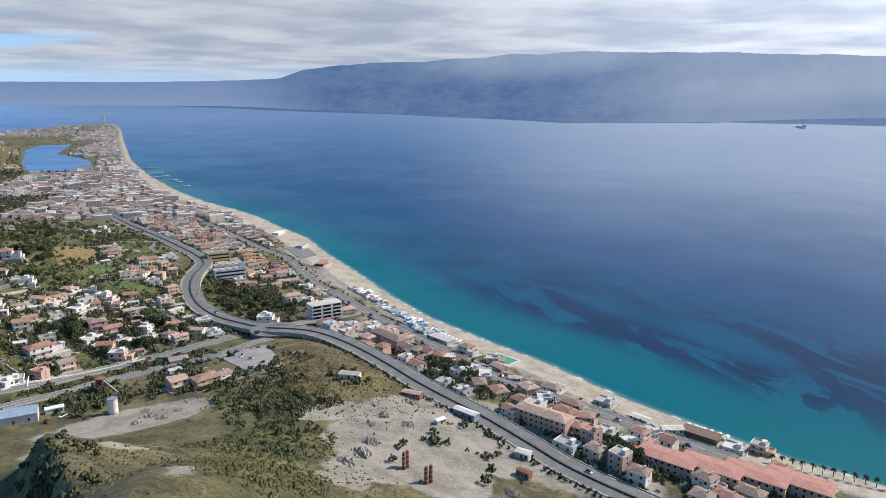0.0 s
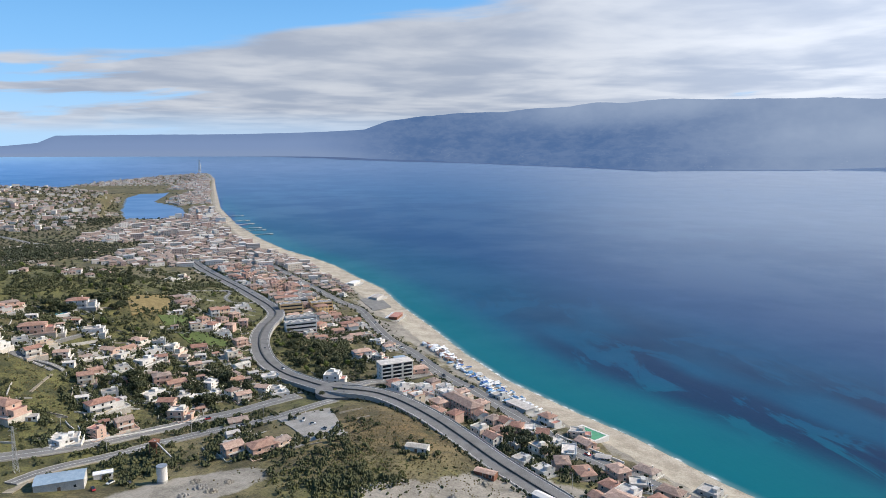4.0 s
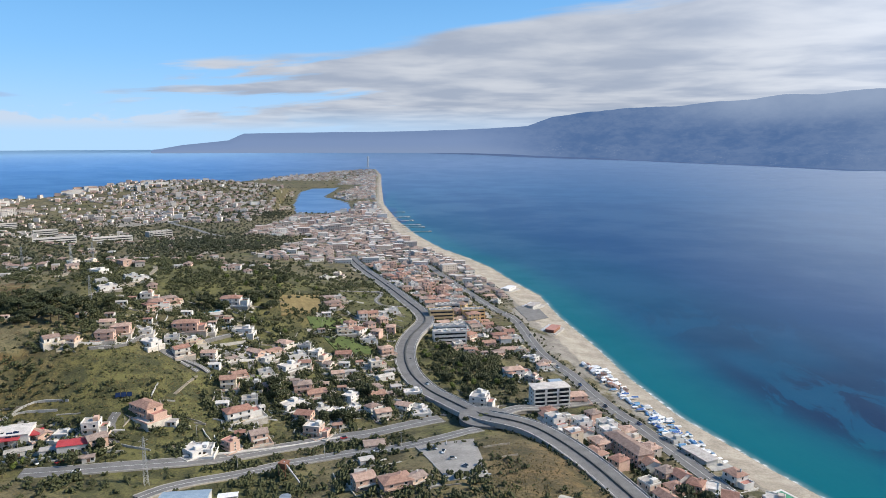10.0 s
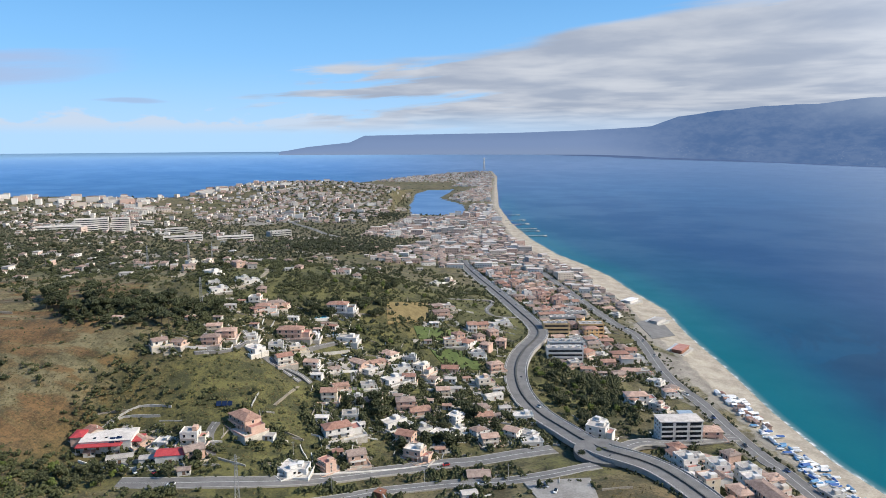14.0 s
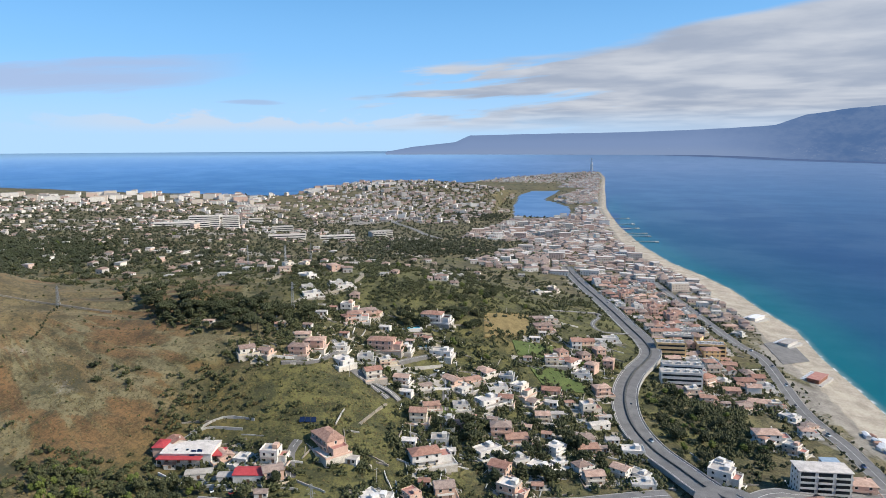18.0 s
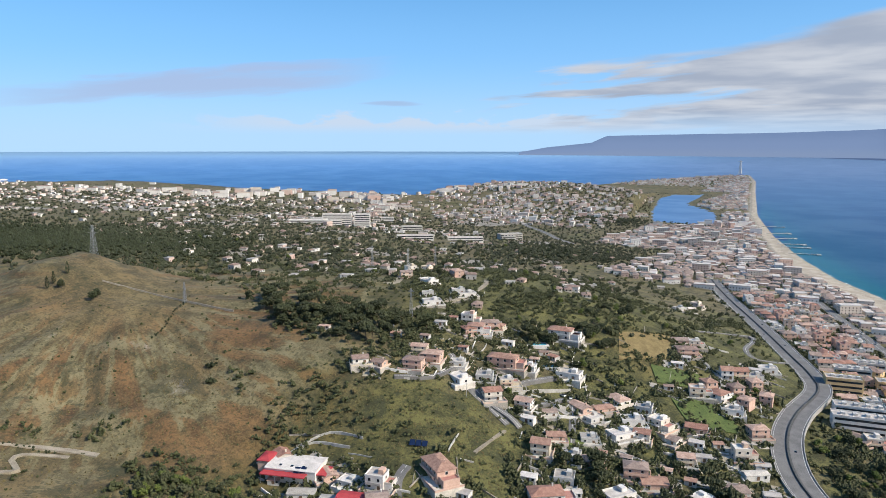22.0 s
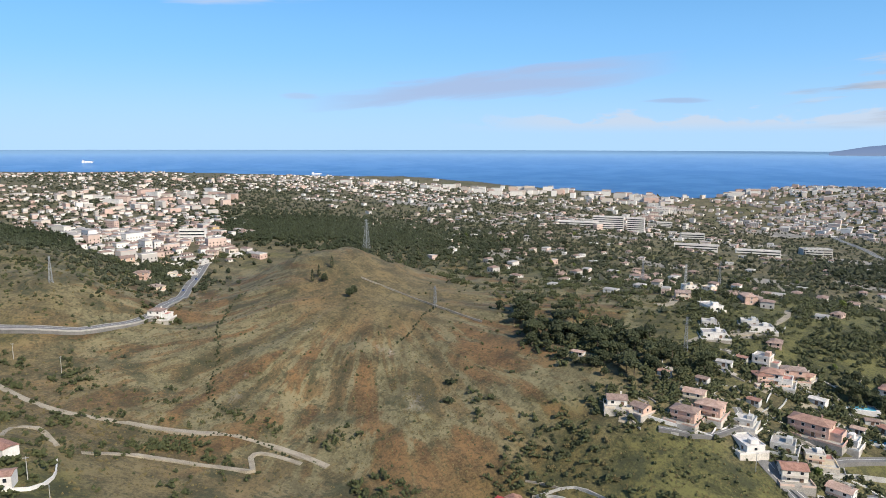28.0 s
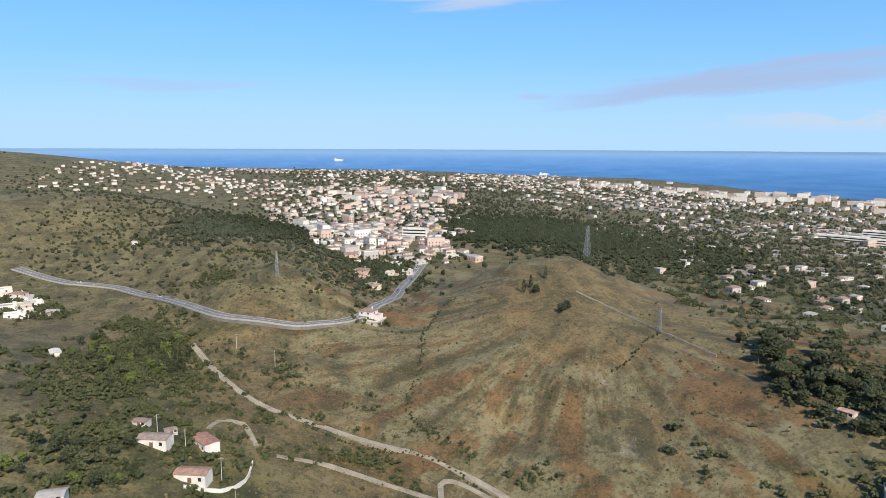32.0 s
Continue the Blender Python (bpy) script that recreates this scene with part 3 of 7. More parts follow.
def build_mountains():
    m, t, p = material("far_mountain", 1.0)
    where = node(t, "ShaderNodeMapping")
    where.inputs["Scale"].default_value = (1.0, 1.0, 2.2)
    t.links.new(t.nodes.new("ShaderNodeNewGeometry").outputs["Position"], where.inputs[0])
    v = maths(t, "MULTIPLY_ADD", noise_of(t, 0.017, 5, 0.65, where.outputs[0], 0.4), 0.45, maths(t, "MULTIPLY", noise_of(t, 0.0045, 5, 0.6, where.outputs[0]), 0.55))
    # distance haze is put into these tones, which the range emits unlit
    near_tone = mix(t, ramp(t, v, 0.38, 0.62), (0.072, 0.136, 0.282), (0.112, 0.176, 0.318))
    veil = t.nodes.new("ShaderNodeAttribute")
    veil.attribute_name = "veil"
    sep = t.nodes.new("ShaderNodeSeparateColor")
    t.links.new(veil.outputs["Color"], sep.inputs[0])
    # pale veil with patches of sun shafts, painted over the slopes
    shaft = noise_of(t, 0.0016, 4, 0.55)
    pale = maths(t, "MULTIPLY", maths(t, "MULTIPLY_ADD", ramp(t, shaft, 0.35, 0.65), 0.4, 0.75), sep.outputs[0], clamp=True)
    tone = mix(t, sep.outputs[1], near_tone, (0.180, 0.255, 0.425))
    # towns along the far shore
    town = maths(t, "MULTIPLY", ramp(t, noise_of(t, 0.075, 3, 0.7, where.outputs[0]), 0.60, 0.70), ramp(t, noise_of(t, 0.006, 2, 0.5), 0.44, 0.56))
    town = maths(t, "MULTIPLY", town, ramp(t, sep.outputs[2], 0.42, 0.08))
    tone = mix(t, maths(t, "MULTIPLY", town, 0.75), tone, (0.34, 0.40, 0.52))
    # the far foot fades into painted haze, then the pale veil goes on
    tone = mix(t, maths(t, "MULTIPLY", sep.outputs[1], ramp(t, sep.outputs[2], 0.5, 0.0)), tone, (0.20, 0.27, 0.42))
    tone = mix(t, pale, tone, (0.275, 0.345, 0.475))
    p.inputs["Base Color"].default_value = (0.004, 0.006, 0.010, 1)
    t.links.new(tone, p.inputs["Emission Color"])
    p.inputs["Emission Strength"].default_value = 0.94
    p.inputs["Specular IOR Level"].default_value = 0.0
    az = np.arange(-75, 26.1, 0.25)
    s = np.concatenate([np.linspace(0, 1, 44), [1.1, 1.4]])
    a, s = np.meshgrid(az, s, indexing="ij")
    shore = along(FAR_SHORE, a) * K
    d = shore + s * 7300
    top = EYE[2] + np.tan(np.radians(along(SKYLINE, a))) * (shore + 7300)
    rough = np.array([[noise.fractal(Vector((i * 0.09, j * 0.14, 0)), 0.9, 2.1, 6) for j in range(s.shape[1])] for i in range(s.shape[0])])
    z = top * np.where(s <= 1, 0.06 + 0.94 * ease(-0.15, 1.0, s) ** 1.15, 1 - (s - 1)) * (1 + 0.13 * rough * np.minimum(s * 2, 1) * (1.15 - np.minimum(s, 1)))
    z = np.where(s == 0, -160.0, z)
    x, y = EYE[0] - d * np.sin(np.radians(a)), EYE[1] + d * np.cos(np.radians(a))
    g = draw_in(np.stack([x, y, z], -1).reshape(-1, 3)).reshape(*x.shape, 3)
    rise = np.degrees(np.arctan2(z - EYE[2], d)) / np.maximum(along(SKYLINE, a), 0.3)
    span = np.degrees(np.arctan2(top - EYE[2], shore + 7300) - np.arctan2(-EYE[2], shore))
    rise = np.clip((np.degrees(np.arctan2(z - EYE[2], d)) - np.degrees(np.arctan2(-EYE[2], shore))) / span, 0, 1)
    # how much painted haze each point takes: veil eastward, distance northward
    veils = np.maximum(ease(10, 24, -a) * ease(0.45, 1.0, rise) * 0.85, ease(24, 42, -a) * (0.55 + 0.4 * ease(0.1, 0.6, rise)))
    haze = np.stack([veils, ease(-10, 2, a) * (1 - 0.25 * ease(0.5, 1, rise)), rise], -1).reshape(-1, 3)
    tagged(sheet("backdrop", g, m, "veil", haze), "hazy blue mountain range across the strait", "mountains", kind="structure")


build_land()
build_mountains()

# ---- roads ----
ASPHALT = surface("asphalt", (0.115, 0.112, 0.108), (0.195, 0.19, 0.183), 0.15, 0.9, 12, bumpy=0.2)
GRAVEL = surface("dirt_track", (0.20, 0.17, 0.125), (0.36, 0.315, 0.24), 0.2, 0.95, 10, bumpy=0.5)
PAINT = surface("road_paint", (0.45, 0.45, 0.44), (0.65, 0.65, 0.63), 0.8, 0.8)
CONCRETE = surface("concrete", (0.30, 0.29, 0.27), (0.46, 0.45, 0.42), 0.3, 0.9, 8)
ROADS = {
    "highway": (17, ((-146, 781), (-130, 733), (-89, 620), (-56, 526), (-39, 485), (-34, 461), (-40, 422), (-41, 395), (-36, 370), (-25, 349), (-12, 331), (6, 302), (26, 291), (42, 270), (55, 245), (66, 218), (82, 185), (92, 160), (99, 141), (110, 121), (130, 90), (170, 40))),
    "coast_road": (10, ((-53, 749), (-7, 609), (16, 546), (31, 516), (43, 436), (57, 396), (66, 361), (75, 332), (78, 327), (86, 301), (93, 279), (99, 259), (102, 244), (116, 216), (138, 184), (150, 162), (169, 133))),
    "upper_street": (10, ((-15, 308), (-44, 290), (-57, 284), (-78, 270), (-94, 256), (-109, 245), (-125, 236), (-142, 229), (-160, 224))),
    "lower_street": (7, ((3, 291), (-14, 278), (-34, 270), (-50, 267), (-65, 260), (-76, 253), (-89, 241), (-100, 232), (-108, 224), (-113, 215))),
    "link_street": (9, ((9, 304), (21, 328), (33, 335), (56, 349), (66, 355))),
    "hill_road": (7.5, ((-490, 10), (-468, 42), (-451, 73), (-403, 105), (-379, 125), (-371, 149), (-372, 166), (-381, 186), (-411, 205), (-462, 226), (-519, 251))),
    "dirt_track": (3.6, ((-362, 112), (-331, 124), (-306, 139), (-289, 166), (-274, 188), (-257, 205), (-243, 213))),
    "winding_track": (2.6, ((-269, 143), (-268, 159), (-259, 176), (-253, 185), (-251, 190), (-259, 192), (-260, 196), (-256, 201), (-249, 206))),
    "garden_path": (2.4, ((-279, 123), (-287, 126), (-287, 133), (-273, 137))),
    "lane_village": (4, ((-171, 334), (-155, 323), (-144, 318), (-133, 317), (-128, 316))),
    "lane_curve": (5, ((-143, 336), (-140, 347), (-136, 356), (-128, 370))),
    "lane_low": (4, ((-135, 326), (-128, 339), (-121, 351), (-110, 325))),
    "lane_garage": (5, ((-139, 249), (-147, 261), (-148, 268))),
    "far_track": (6, ((-251, 391), (-253, 410), (-332, 550))),
    "zigzag_lane": (4, ((-100, 495), (-87, 522), (-74, 532), (-73, 495), (-65, 483), (-49, 501))),
    "slope_path": (2, ((-133, 289), (-132, 299), (-131, 309))),
    "hamlet_lane": (4, ((-177, 300), (-166, 311), (-163, 328), (-154, 319), (-143, 316), (-132, 313))),
    "plateau_track": (4, ((-211, 362), (-211, 377), (-203, 396), (-206, 427), (-213, 443))),
    "far_road": (12, ((-741, 1414), (-706, 1518), (-647, 1582), (-560, 1620))),
    "valley_road": (9, ((-650, 1300), (-611, 1269), (-520, 1150), (-451, 1071), (-396, 988), (-350, 930))),
    "field_path": (3, ((-330, 640), (-300, 600), (-285, 560), (-300, 520))),
    "yard_track": (5, ((-92, 237), (-103, 227), (-109, 217), (-111, 207))),
}


def smooth_line(points, step=6.0):
    """A rounded line through the points, evenly stepped."""
    p = [Vector((*q, 0)) for q in points]
    p = [p[0] * 2 - p[1]] + p + [p[-1] * 2 - p[-2]]
    out = []
    for i in range(1, len(p) - 2):
        n = max(2, int((p[i + 1] - p[i]).length / step))
        for k in range(n):
            t = k / n
            a, b, c, d = p[i - 1:i + 3]
            out.append(0.5 * (2 * b + (c - a) * t + (2 * a - 5 * b + 4 * c - d) * t * t + (3 * b - a - 3 * c + d) * t ** 3))
    out.append(p[-2])
    return out


def strip(name, line, offset_in, offset_out, lift, thick, mat, level=8, bulge=0.0, span=0.0):
    """A slab that follows a line between two side offsets, lying on smoothed ground."""
    n = len(line)
    z = np.array([ground_at(q.x, q.y) for q in line])
    for _ in range(level):
        z[1:-1] = (z[:-2] + z[1:-1] * 2 + z[2:]) / 4
    bm = bmesh.new()
    rings = []
    for i, q in enumerate(line):
        way = (line[min(i + 1, n - 1)] - line[max(i - 1, 0)]).normalized()
        side = Vector((way.y, -way.x, 0))
        l, r = q + side * offset_in, q + side * offset_out
        zt = max(z[i], max(ground_at(p.x, p.y) for p in (q + side * span, q, q - side * span)) - 0.3) + lift + bulge * math.exp(-((q.x - 4) ** 2 + (q.y - 431) ** 2) / 5500)
        rings.append([bm.verts.new((p.x, p.y, zz)) for p, zz in ((l, zt), (r, zt), (r, zt - thick), (l, zt - thick))])
    for a, b in zip(rings, rings[1:]):
        for k in range(4):
            bm.faces.new((a[k], b[k], b[(k + 1) % 4], a[(k + 1) % 4]))
    bm.faces.new(rings[0])
    bm.faces.new(rings[-1][::-1])
    bmesh.ops.recalc_face_normals(bm, faces=bm.faces)
    me = bpy.data.meshes.new(name)
    bm.to_mesh(me)
    bm.free()
    me.materials.append(mat)
    return new(name, me)


KERB = surface("pale_kerb", (0.27, 0.26, 0.245), (0.40, 0.385, 0.36), 0.6, 0.9)
RAIL = surface("weathered_rail", (0.05, 0.05, 0.048), (0.11, 0.108, 0.10), 0.6, 0.7)
for road_name, (width, points) in ROADS.items():
    dirt = road_name.endswith(("track", "path"))
    line = smooth_line([(x * K, y * K) for x, y in points])
    rise = 4.2 if road_name in ("highway", "link_street") else 0.0
    road = strip("road", line, -width / 2, width / 2, 0.3 if dirt else 0.5, 3.0, GRAVEL if dirt else ASPHALT, bulge=rise, span=width / 2)
    tagged(road, "pale dirt track worn into dry grass" if dirt else "grey asphalt road with worn markings", "track" if dirt else "road", kind="structure")
    if dirt:
        continue
    if road_name == "highway":
        tagged(strip("median", line, -1.1, 1.1, 0.62, 0.5, RAIL, bulge=rise, span=width / 2), "dark unpaved median between the carriageways", "median", kind="structure")
        tagged(strip("guard_rail", line, -0.35, 0.35, 1.25, 0.9, RAIL, bulge=rise, span=width / 2), "dark steel guard rail between the carriageways", "guard rail", kind="structure")
    else:
        tagged(strip("road_marking", line, -0.12, 0.12, 0.53, 0.05, PAINT, bulge=rise, span=width / 2), "white centre line on the asphalt", "marking", kind="structure")
    if width > 6:
        for side in (-1, 1):
            edge = side * (width / 2 + 0.25)
            tagged(strip("road_parapet" if width > 10 else "kerb", line, edge - 0.22, edge + 0.22, 0.95 if width > 10 else 0.68, 3.2 if width > 10 else 1.0, KERB, bulge=rise, span=width / 2),
                   "low pale concrete edge along the road", "kerb", kind="structure")
            if width > 10:
                tagged(strip("road_marking", line, edge - side * 1.2 - 0.1, edge - side * 1.2 + 0.1, 0.53, 0.05, PAINT, bulge=rise, span=width / 2), "white edge line on the asphalt", "marking", kind="structure")
GRASSED = surface("island_grass", (0.04, 0.05, 0.015), (0.11, 0.115, 0.04), 0.5, 0.95)
rb = bmesh.new()
bmesh.ops.create_cone(rb, cap_ends=True, segments=40, radius1=16.5, radius2=16.5, depth=3.4)
rbm = bpy.data.meshes.new("roundabout")
rb.to_mesh(rbm)
rb.free()
rbm.materials.append(ASPHALT)
RB_Z = ground_at(7, 424) + 4.9
ring = new("roundabout", rbm)
ring.matrix_basis = pose(7, 424, RB_Z - 1.72)
rb = bmesh.new()
bmesh.ops.create_cone(rb, cap_ends=True, segments=32, radius1=4.2, radius2=3.6, depth=0.7)
islet = bpy.data.meshes.new("traffic_island")
rb.to_mesh(islet)
rb.free()
islet.materials.append(GRASSED)
island = new("traffic_island", islet)
island.matrix_basis = pose(7, 424, RB_Z + 0.25)
tagged(island, "round grassed island in the roundabout", "traffic island", kind="structure")
tagged(ring, "asphalt roundabout where the streets meet", "roundabout", kind="structure")

# ---- building kit ----
def shape():
    return [], [], []


def box(s, a, b, m=0):
    v, f, k = s
    n = len(v)
    x0, y0, z0, x1, y1, z1 = *a, *b
    v += [(x0, y0, z0), (x1, y0, z0), (x1, y1, z0), (x0, y1, z0), (x0, y0, z1), (x1, y0, z1), (x1, y1, z1), (x0, y1, z1)]
    f += [tuple(n + i for i in q) for q in ((0, 3, 2, 1), (4, 5, 6, 7), (0, 1, 5, 4), (1, 2, 6, 5), (2, 3, 7, 6), (3, 0, 4, 7))]
    k += [m] * 6
    return s


def prism(s, outline, y0, y1, m=0):
    """An outline in x and z, drawn out from y0 to y1."""
    v, f, k = s
    n, c = len(v), len(outline)
    v += [(x, y0, z) for x, z in outline] + [(x, y1, z) for x, z in outline]
    f += [tuple(range(n, n + c)), tuple(range(n + 2 * c - 1, n + c - 1, -1))]
    f += [(n + i, n + c + i, n + c + (i + 1) % c, n + (i + 1) % c) for i in range(c)]
    k += [m] * (c + 2)
    return s


def tube(s, a, b, ra, rb, sides=6, m=0, cap=True):
    v, f, k = s
    n = len(v)
    a, b = Vector(a), Vector(b)
    w = (b - a).normalized()
    u = w.orthogonal().normalized()
    t = w.cross(u)
    for p, r in ((a, ra), (b, rb)):
        v += [tuple(p + (u * math.cos(i * math.tau / sides) + t * math.sin(i * math.tau / sides)) * r) for i in range(sides)]
    f += [(n + i, n + (i + 1) % sides, n + sides + (i + 1) % sides, n + sides + i) for i in range(sides)]
    k += [m] * sides
    if cap:
        f += [tuple(n + sides + i for i in range(sides)), tuple(n + sides - 1 - i for i in range(sides))]
        k += [m, m]
    return s


def mesh_of(name, s, mats, smooth=False):
    me = bpy.data.meshes.new(name)
    me.from_pydata(s[0], [], s[1])
    for m in mats:
        me.materials.append(m)
    me.polygons.foreach_set("material_index", s[2])
    if smooth:
        me.polygons.foreach_set("use_smooth", [True] * len(me.polygons))
    me.update()
    return me


def part(name, s, mats, parent=None, label="", at=None, smooth=False):
    """One mesh object under a thing or a part; s: a shape, or a mesh to share."""
    mats = mats if isinstance(mats, (list, tuple)) else [mats]
    me = s if isinstance(s, bpy.types.Mesh) else mesh_of(name, s, mats, smooth)
    ob = new(name, me)
    ob.parent = parent
    if at is not None:
        ob.matrix_basis = at
    return tagged(ob, label)


def thing(name, label, category, group="", kind=""):
    return tagged(new(name), label, category, group, kind)


PLASTER = surface("house_plaster", (0.80, 0.78, 0.74), (1.0, 0.98, 0.95), 0.25, 0.9, 8, bumpy=0.1,
                  tints=((0.70, 0.68, 0.64), (0.62, 0.48, 0.40), (0.76, 0.74, 0.71), (0.64, 0.56, 0.44), (0.60, 0.42, 0.34), (0.64, 0.60, 0.54), (0.50, 0.46, 0.42)))
WHITE = surface("white_plaster", (0.54, 0.52, 0.49), (0.70, 0.68, 0.65), 0.25, 0.9, 8, bumpy=0.1)
PINK = surface("salmon_plaster", (0.46, 0.31, 0.245), (0.60, 0.42, 0.34), 0.25, 0.9, 8, bumpy=0.1)
OCHRE = surface("ochre_plaster", (0.55, 0.38, 0.18), (0.68, 0.50, 0.28), 0.25, 0.9, 8, bumpy=0.1)
GREYWALL = surface("grey_render", (0.40, 0.39, 0.37), (0.55, 0.54, 0.51), 0.25, 0.9, 8, bumpy=0.15)
TILES = surface("clay_tiles", (0.22, 0.145, 0.115), (0.42, 0.305, 0.25), 0.5, 0.85, 7, spread=0.25, tints=((1, 1, 1), (1.05, 0.80, 0.72), (0.85, 0.92, 0.95), (1.15, 1.12, 1.08), (0.8, 0.68, 0.62)), bumpy=0.5, depth=0.1)
REDROOF = surface("red_sheet_roof", (0.36, 0.035, 0.04), (0.48, 0.07, 0.07), 0.3, 0.6, 8)
FLATROOF = surface("flat_roof_screed", (0.36, 0.33, 0.30), (0.58, 0.54, 0.50), 0.3, 0.9, 7, spread=0.3)
REDTERRACE = surface("red_tiled_terrace", (0.34, 0.15, 0.12), (0.46, 0.24, 0.19), 0.3, 0.85, 8)
PAVED = surface("paved_terrace", (0.32, 0.295, 0.255), (0.54, 0.50, 0.44), 0.25, 0.9, 8, spread=0.3)
GLASS, _t, _p = material("window_glass", 0.12)
_p.inputs["Base Color"].default_value = (0.02, 0.025, 0.03, 1)
SHUTTER = surface("brown_shutter", (0.10, 0.06, 0.04), (0.20, 0.13, 0.08), 1.0, 0.7)
TRIM = surface("pale_trim", (0.55, 0.53, 0.50), (0.72, 0.70, 0.67), 1.0, 0.8)
STEEL = surface("galvanised_steel", (0.30, 0.31, 0.32), (0.48, 0.49, 0.50), 1.0, 0.5, metal=0.6)
RUST = surface("rusty_brick", (0.15, 0.06, 0.035), (0.30, 0.14, 0.09), 0.6, 0.9)
BLUESHEET = surface("blue_grey_sheet", (0.20, 0.28, 0.36), (0.32, 0.40, 0.48), 0.4, 0.5)
POOLBLUE = surface("pool_water", (0.10, 0.42, 0.55), (0.18, 0.52, 0.66), 0.4, 0.08, bumpy=0.05)
GREEN_COURT = surface("green_court", (0.05, 0.22, 0.12), (0.08, 0.30, 0.17), 0.5, 0.8)
CANVAS = surface("white_canvas", (0.62, 0.62, 0.62), (0.80, 0.80, 0.80), 0.4, 0.8)
HULLS = surface("boat_hull", (0.9, 0.9, 0.9), (1, 1, 1), 0.6, 0.35, bumpy=0,
                tints=((0.78, 0.78, 0.77), (0.70, 0.71, 0.72), (0.72, 0.72, 0.70), (0.74, 0.73, 0.70), (0.10, 0.24, 0.42), (0.8, 0.8, 0.8)))
COVERS = surface("boat_cover", (0.85, 0.85, 0.85), (1, 1, 1), 0.6, 0.8, bumpy=0.2,
                 tints=((0.05, 0.13, 0.36), (0.72, 0.72, 0.72), (0.13, 0.30, 0.50), (0.55, 0.57, 0.60), (0.75, 0.74, 0.72)))
PAINTWORK = surface("car_paint", (0.9, 0.9, 0.9), (1, 1, 1), 0.6, 0.3, bumpy=0,
                    tints=((0.70, 0.70, 0.70), (0.05, 0.05, 0.06), (0.35, 0.36, 0.38), (0.45, 0.04, 0.04), (0.78, 0.78, 0.78), (0.06, 0.10, 0.25)))
TYRE = surface("tyre_rubber", (0.015, 0.015, 0.015), (0.03, 0.03, 0.03), 2.0, 0.9)
BARK = surface("tree_bark", (0.06, 0.045, 0.03), (0.14, 0.11, 0.08), 1.5, 0.95)


def foliage(name, dark, light):
    m, t, p = material(name, 0.75)
    r = t.nodes.new("ShaderNodeNewGeometry").outputs["Random Per Island"]
    o = t.nodes.new("ShaderNodeObjectInfo").outputs["Random"]
    v = maths(t, "MULTIPLY_ADD", o, 0.5, maths(t, "MULTIPLY", r, 0.5))
    t.links.new(mix(t, v, dark, light), p.inputs["Base Color"])
    p.inputs["Specular IOR Level"].default_value = 0.25
    return m


LEAF = foliage("olive_leaves", (0.022, 0.028, 0.012), (0.085, 0.092, 0.044))
DARKLEAF = foliage("dark_leaves", (0.016, 0.022, 0.009), (0.058, 0.067, 0.030))
FRESHLEAF = foliage("fresh_leaves", (0.045, 0.065, 0.014), (0.12, 0.145, 0.032))
THICKLEAF = foliage("mixed_thicket_leaves", (0.014, 0.019, 0.008), (0.082, 0.090, 0.036))
# olive grey-green, lightened and greyed further for distance haze
HAZYLEAF = foliage("hazed_olive_leaves", (0.024, 0.030, 0.017), (0.090, 0.096, 0.054))
WASTELEAF = foliage("waste_ground_leaves", (0.040, 0.048, 0.014), (0.140, 0.132, 0.042))
DRYLEAF = foliage("dry_scrub", (0.050, 0.044, 0.020), (0.19, 0.15, 0.065))

# shared window and door meshes: they stand on a wall that faces -y
def opening(name, w, h, rim, mats):
    """A frame that stands proud of the wall round a recessed pane, in one piece."""
    s = v, f, k = shape()
    for a, b, y in ((w / 2 + rim, rim, 0.04), (w / 2 + rim, rim, -0.10), (w / 2, 0.0, -0.10), (w / 2, 0.0, -0.02)):
        v += [(-a, y, -b), (a, y, -b), (a, y, h + b), (-a, y, h + b)]
    for r in range(3):
        f += [(r * 4 + i, r * 4 + (i + 1) % 4, r * 4 + 4 + (i + 1) % 4, r * 4 + 4 + i) for i in range(4)]
    f += [(12, 13, 14, 15)]
    k += [0] * 12 + [1]
    return mesh_of(name, s, mats)


WINDOW = opening("window", 1.3, 1.5, 0.14, [TRIM, GLASS])
DARKWINDOW = opening("window", 1.2, 1.6, 0.2, [SHUTTER, GLASS])
DOOR = opening("door", 1.6, 2.2, 0.12, [TRIM, SHUTTER])


def gable_roof(w, d, z, rise, over=0.5, m=0):
    """Two slabs over a w by d plan, ridge along x."""
    s = shape()
    h = d / 2 + over
    drop = rise * over / (d / 2)
    outline = [(-h, z - drop), (0, z + rise), (h, z - drop), (h, z - drop + 0.22), (0, z + rise + 0.25), (-h, z - drop + 0.22)]
    prism(s, outline, -w / 2 - over, w / 2 + over, m)
    s[0][:] = [(y, x, zz) for x, y, zz in s[0]]
    s[1][:] = [q[::-1] for q in s[1]]
    return s


def hip_roof(w, d, z, rise, over=0.5, m=0):
    v, f, k = s = shape()
    a, b, r = w / 2 + over, d / 2 + over, max(0.0, (w - d) / 2)
    lo = z - 0.12
    v += [(-a, -b, lo), (a, -b, lo), (a, b, lo), (-a, b, lo), (-a, -b, lo + 0.2), (a, -b, lo + 0.2), (a, b, lo + 0.2), (-a, b, lo + 0.2), (-r, 0, z + rise), (r, 0, z + rise)]
    f += [(0, 3, 2, 1), (0, 1, 5, 4), (1, 2, 6, 5), (2, 3, 7, 6), (3, 0, 4, 7), (4, 5, 9, 8), (6, 7, 8, 9), (5, 6, 9), (7, 4, 8)]
    k += [m] * 9
    return s


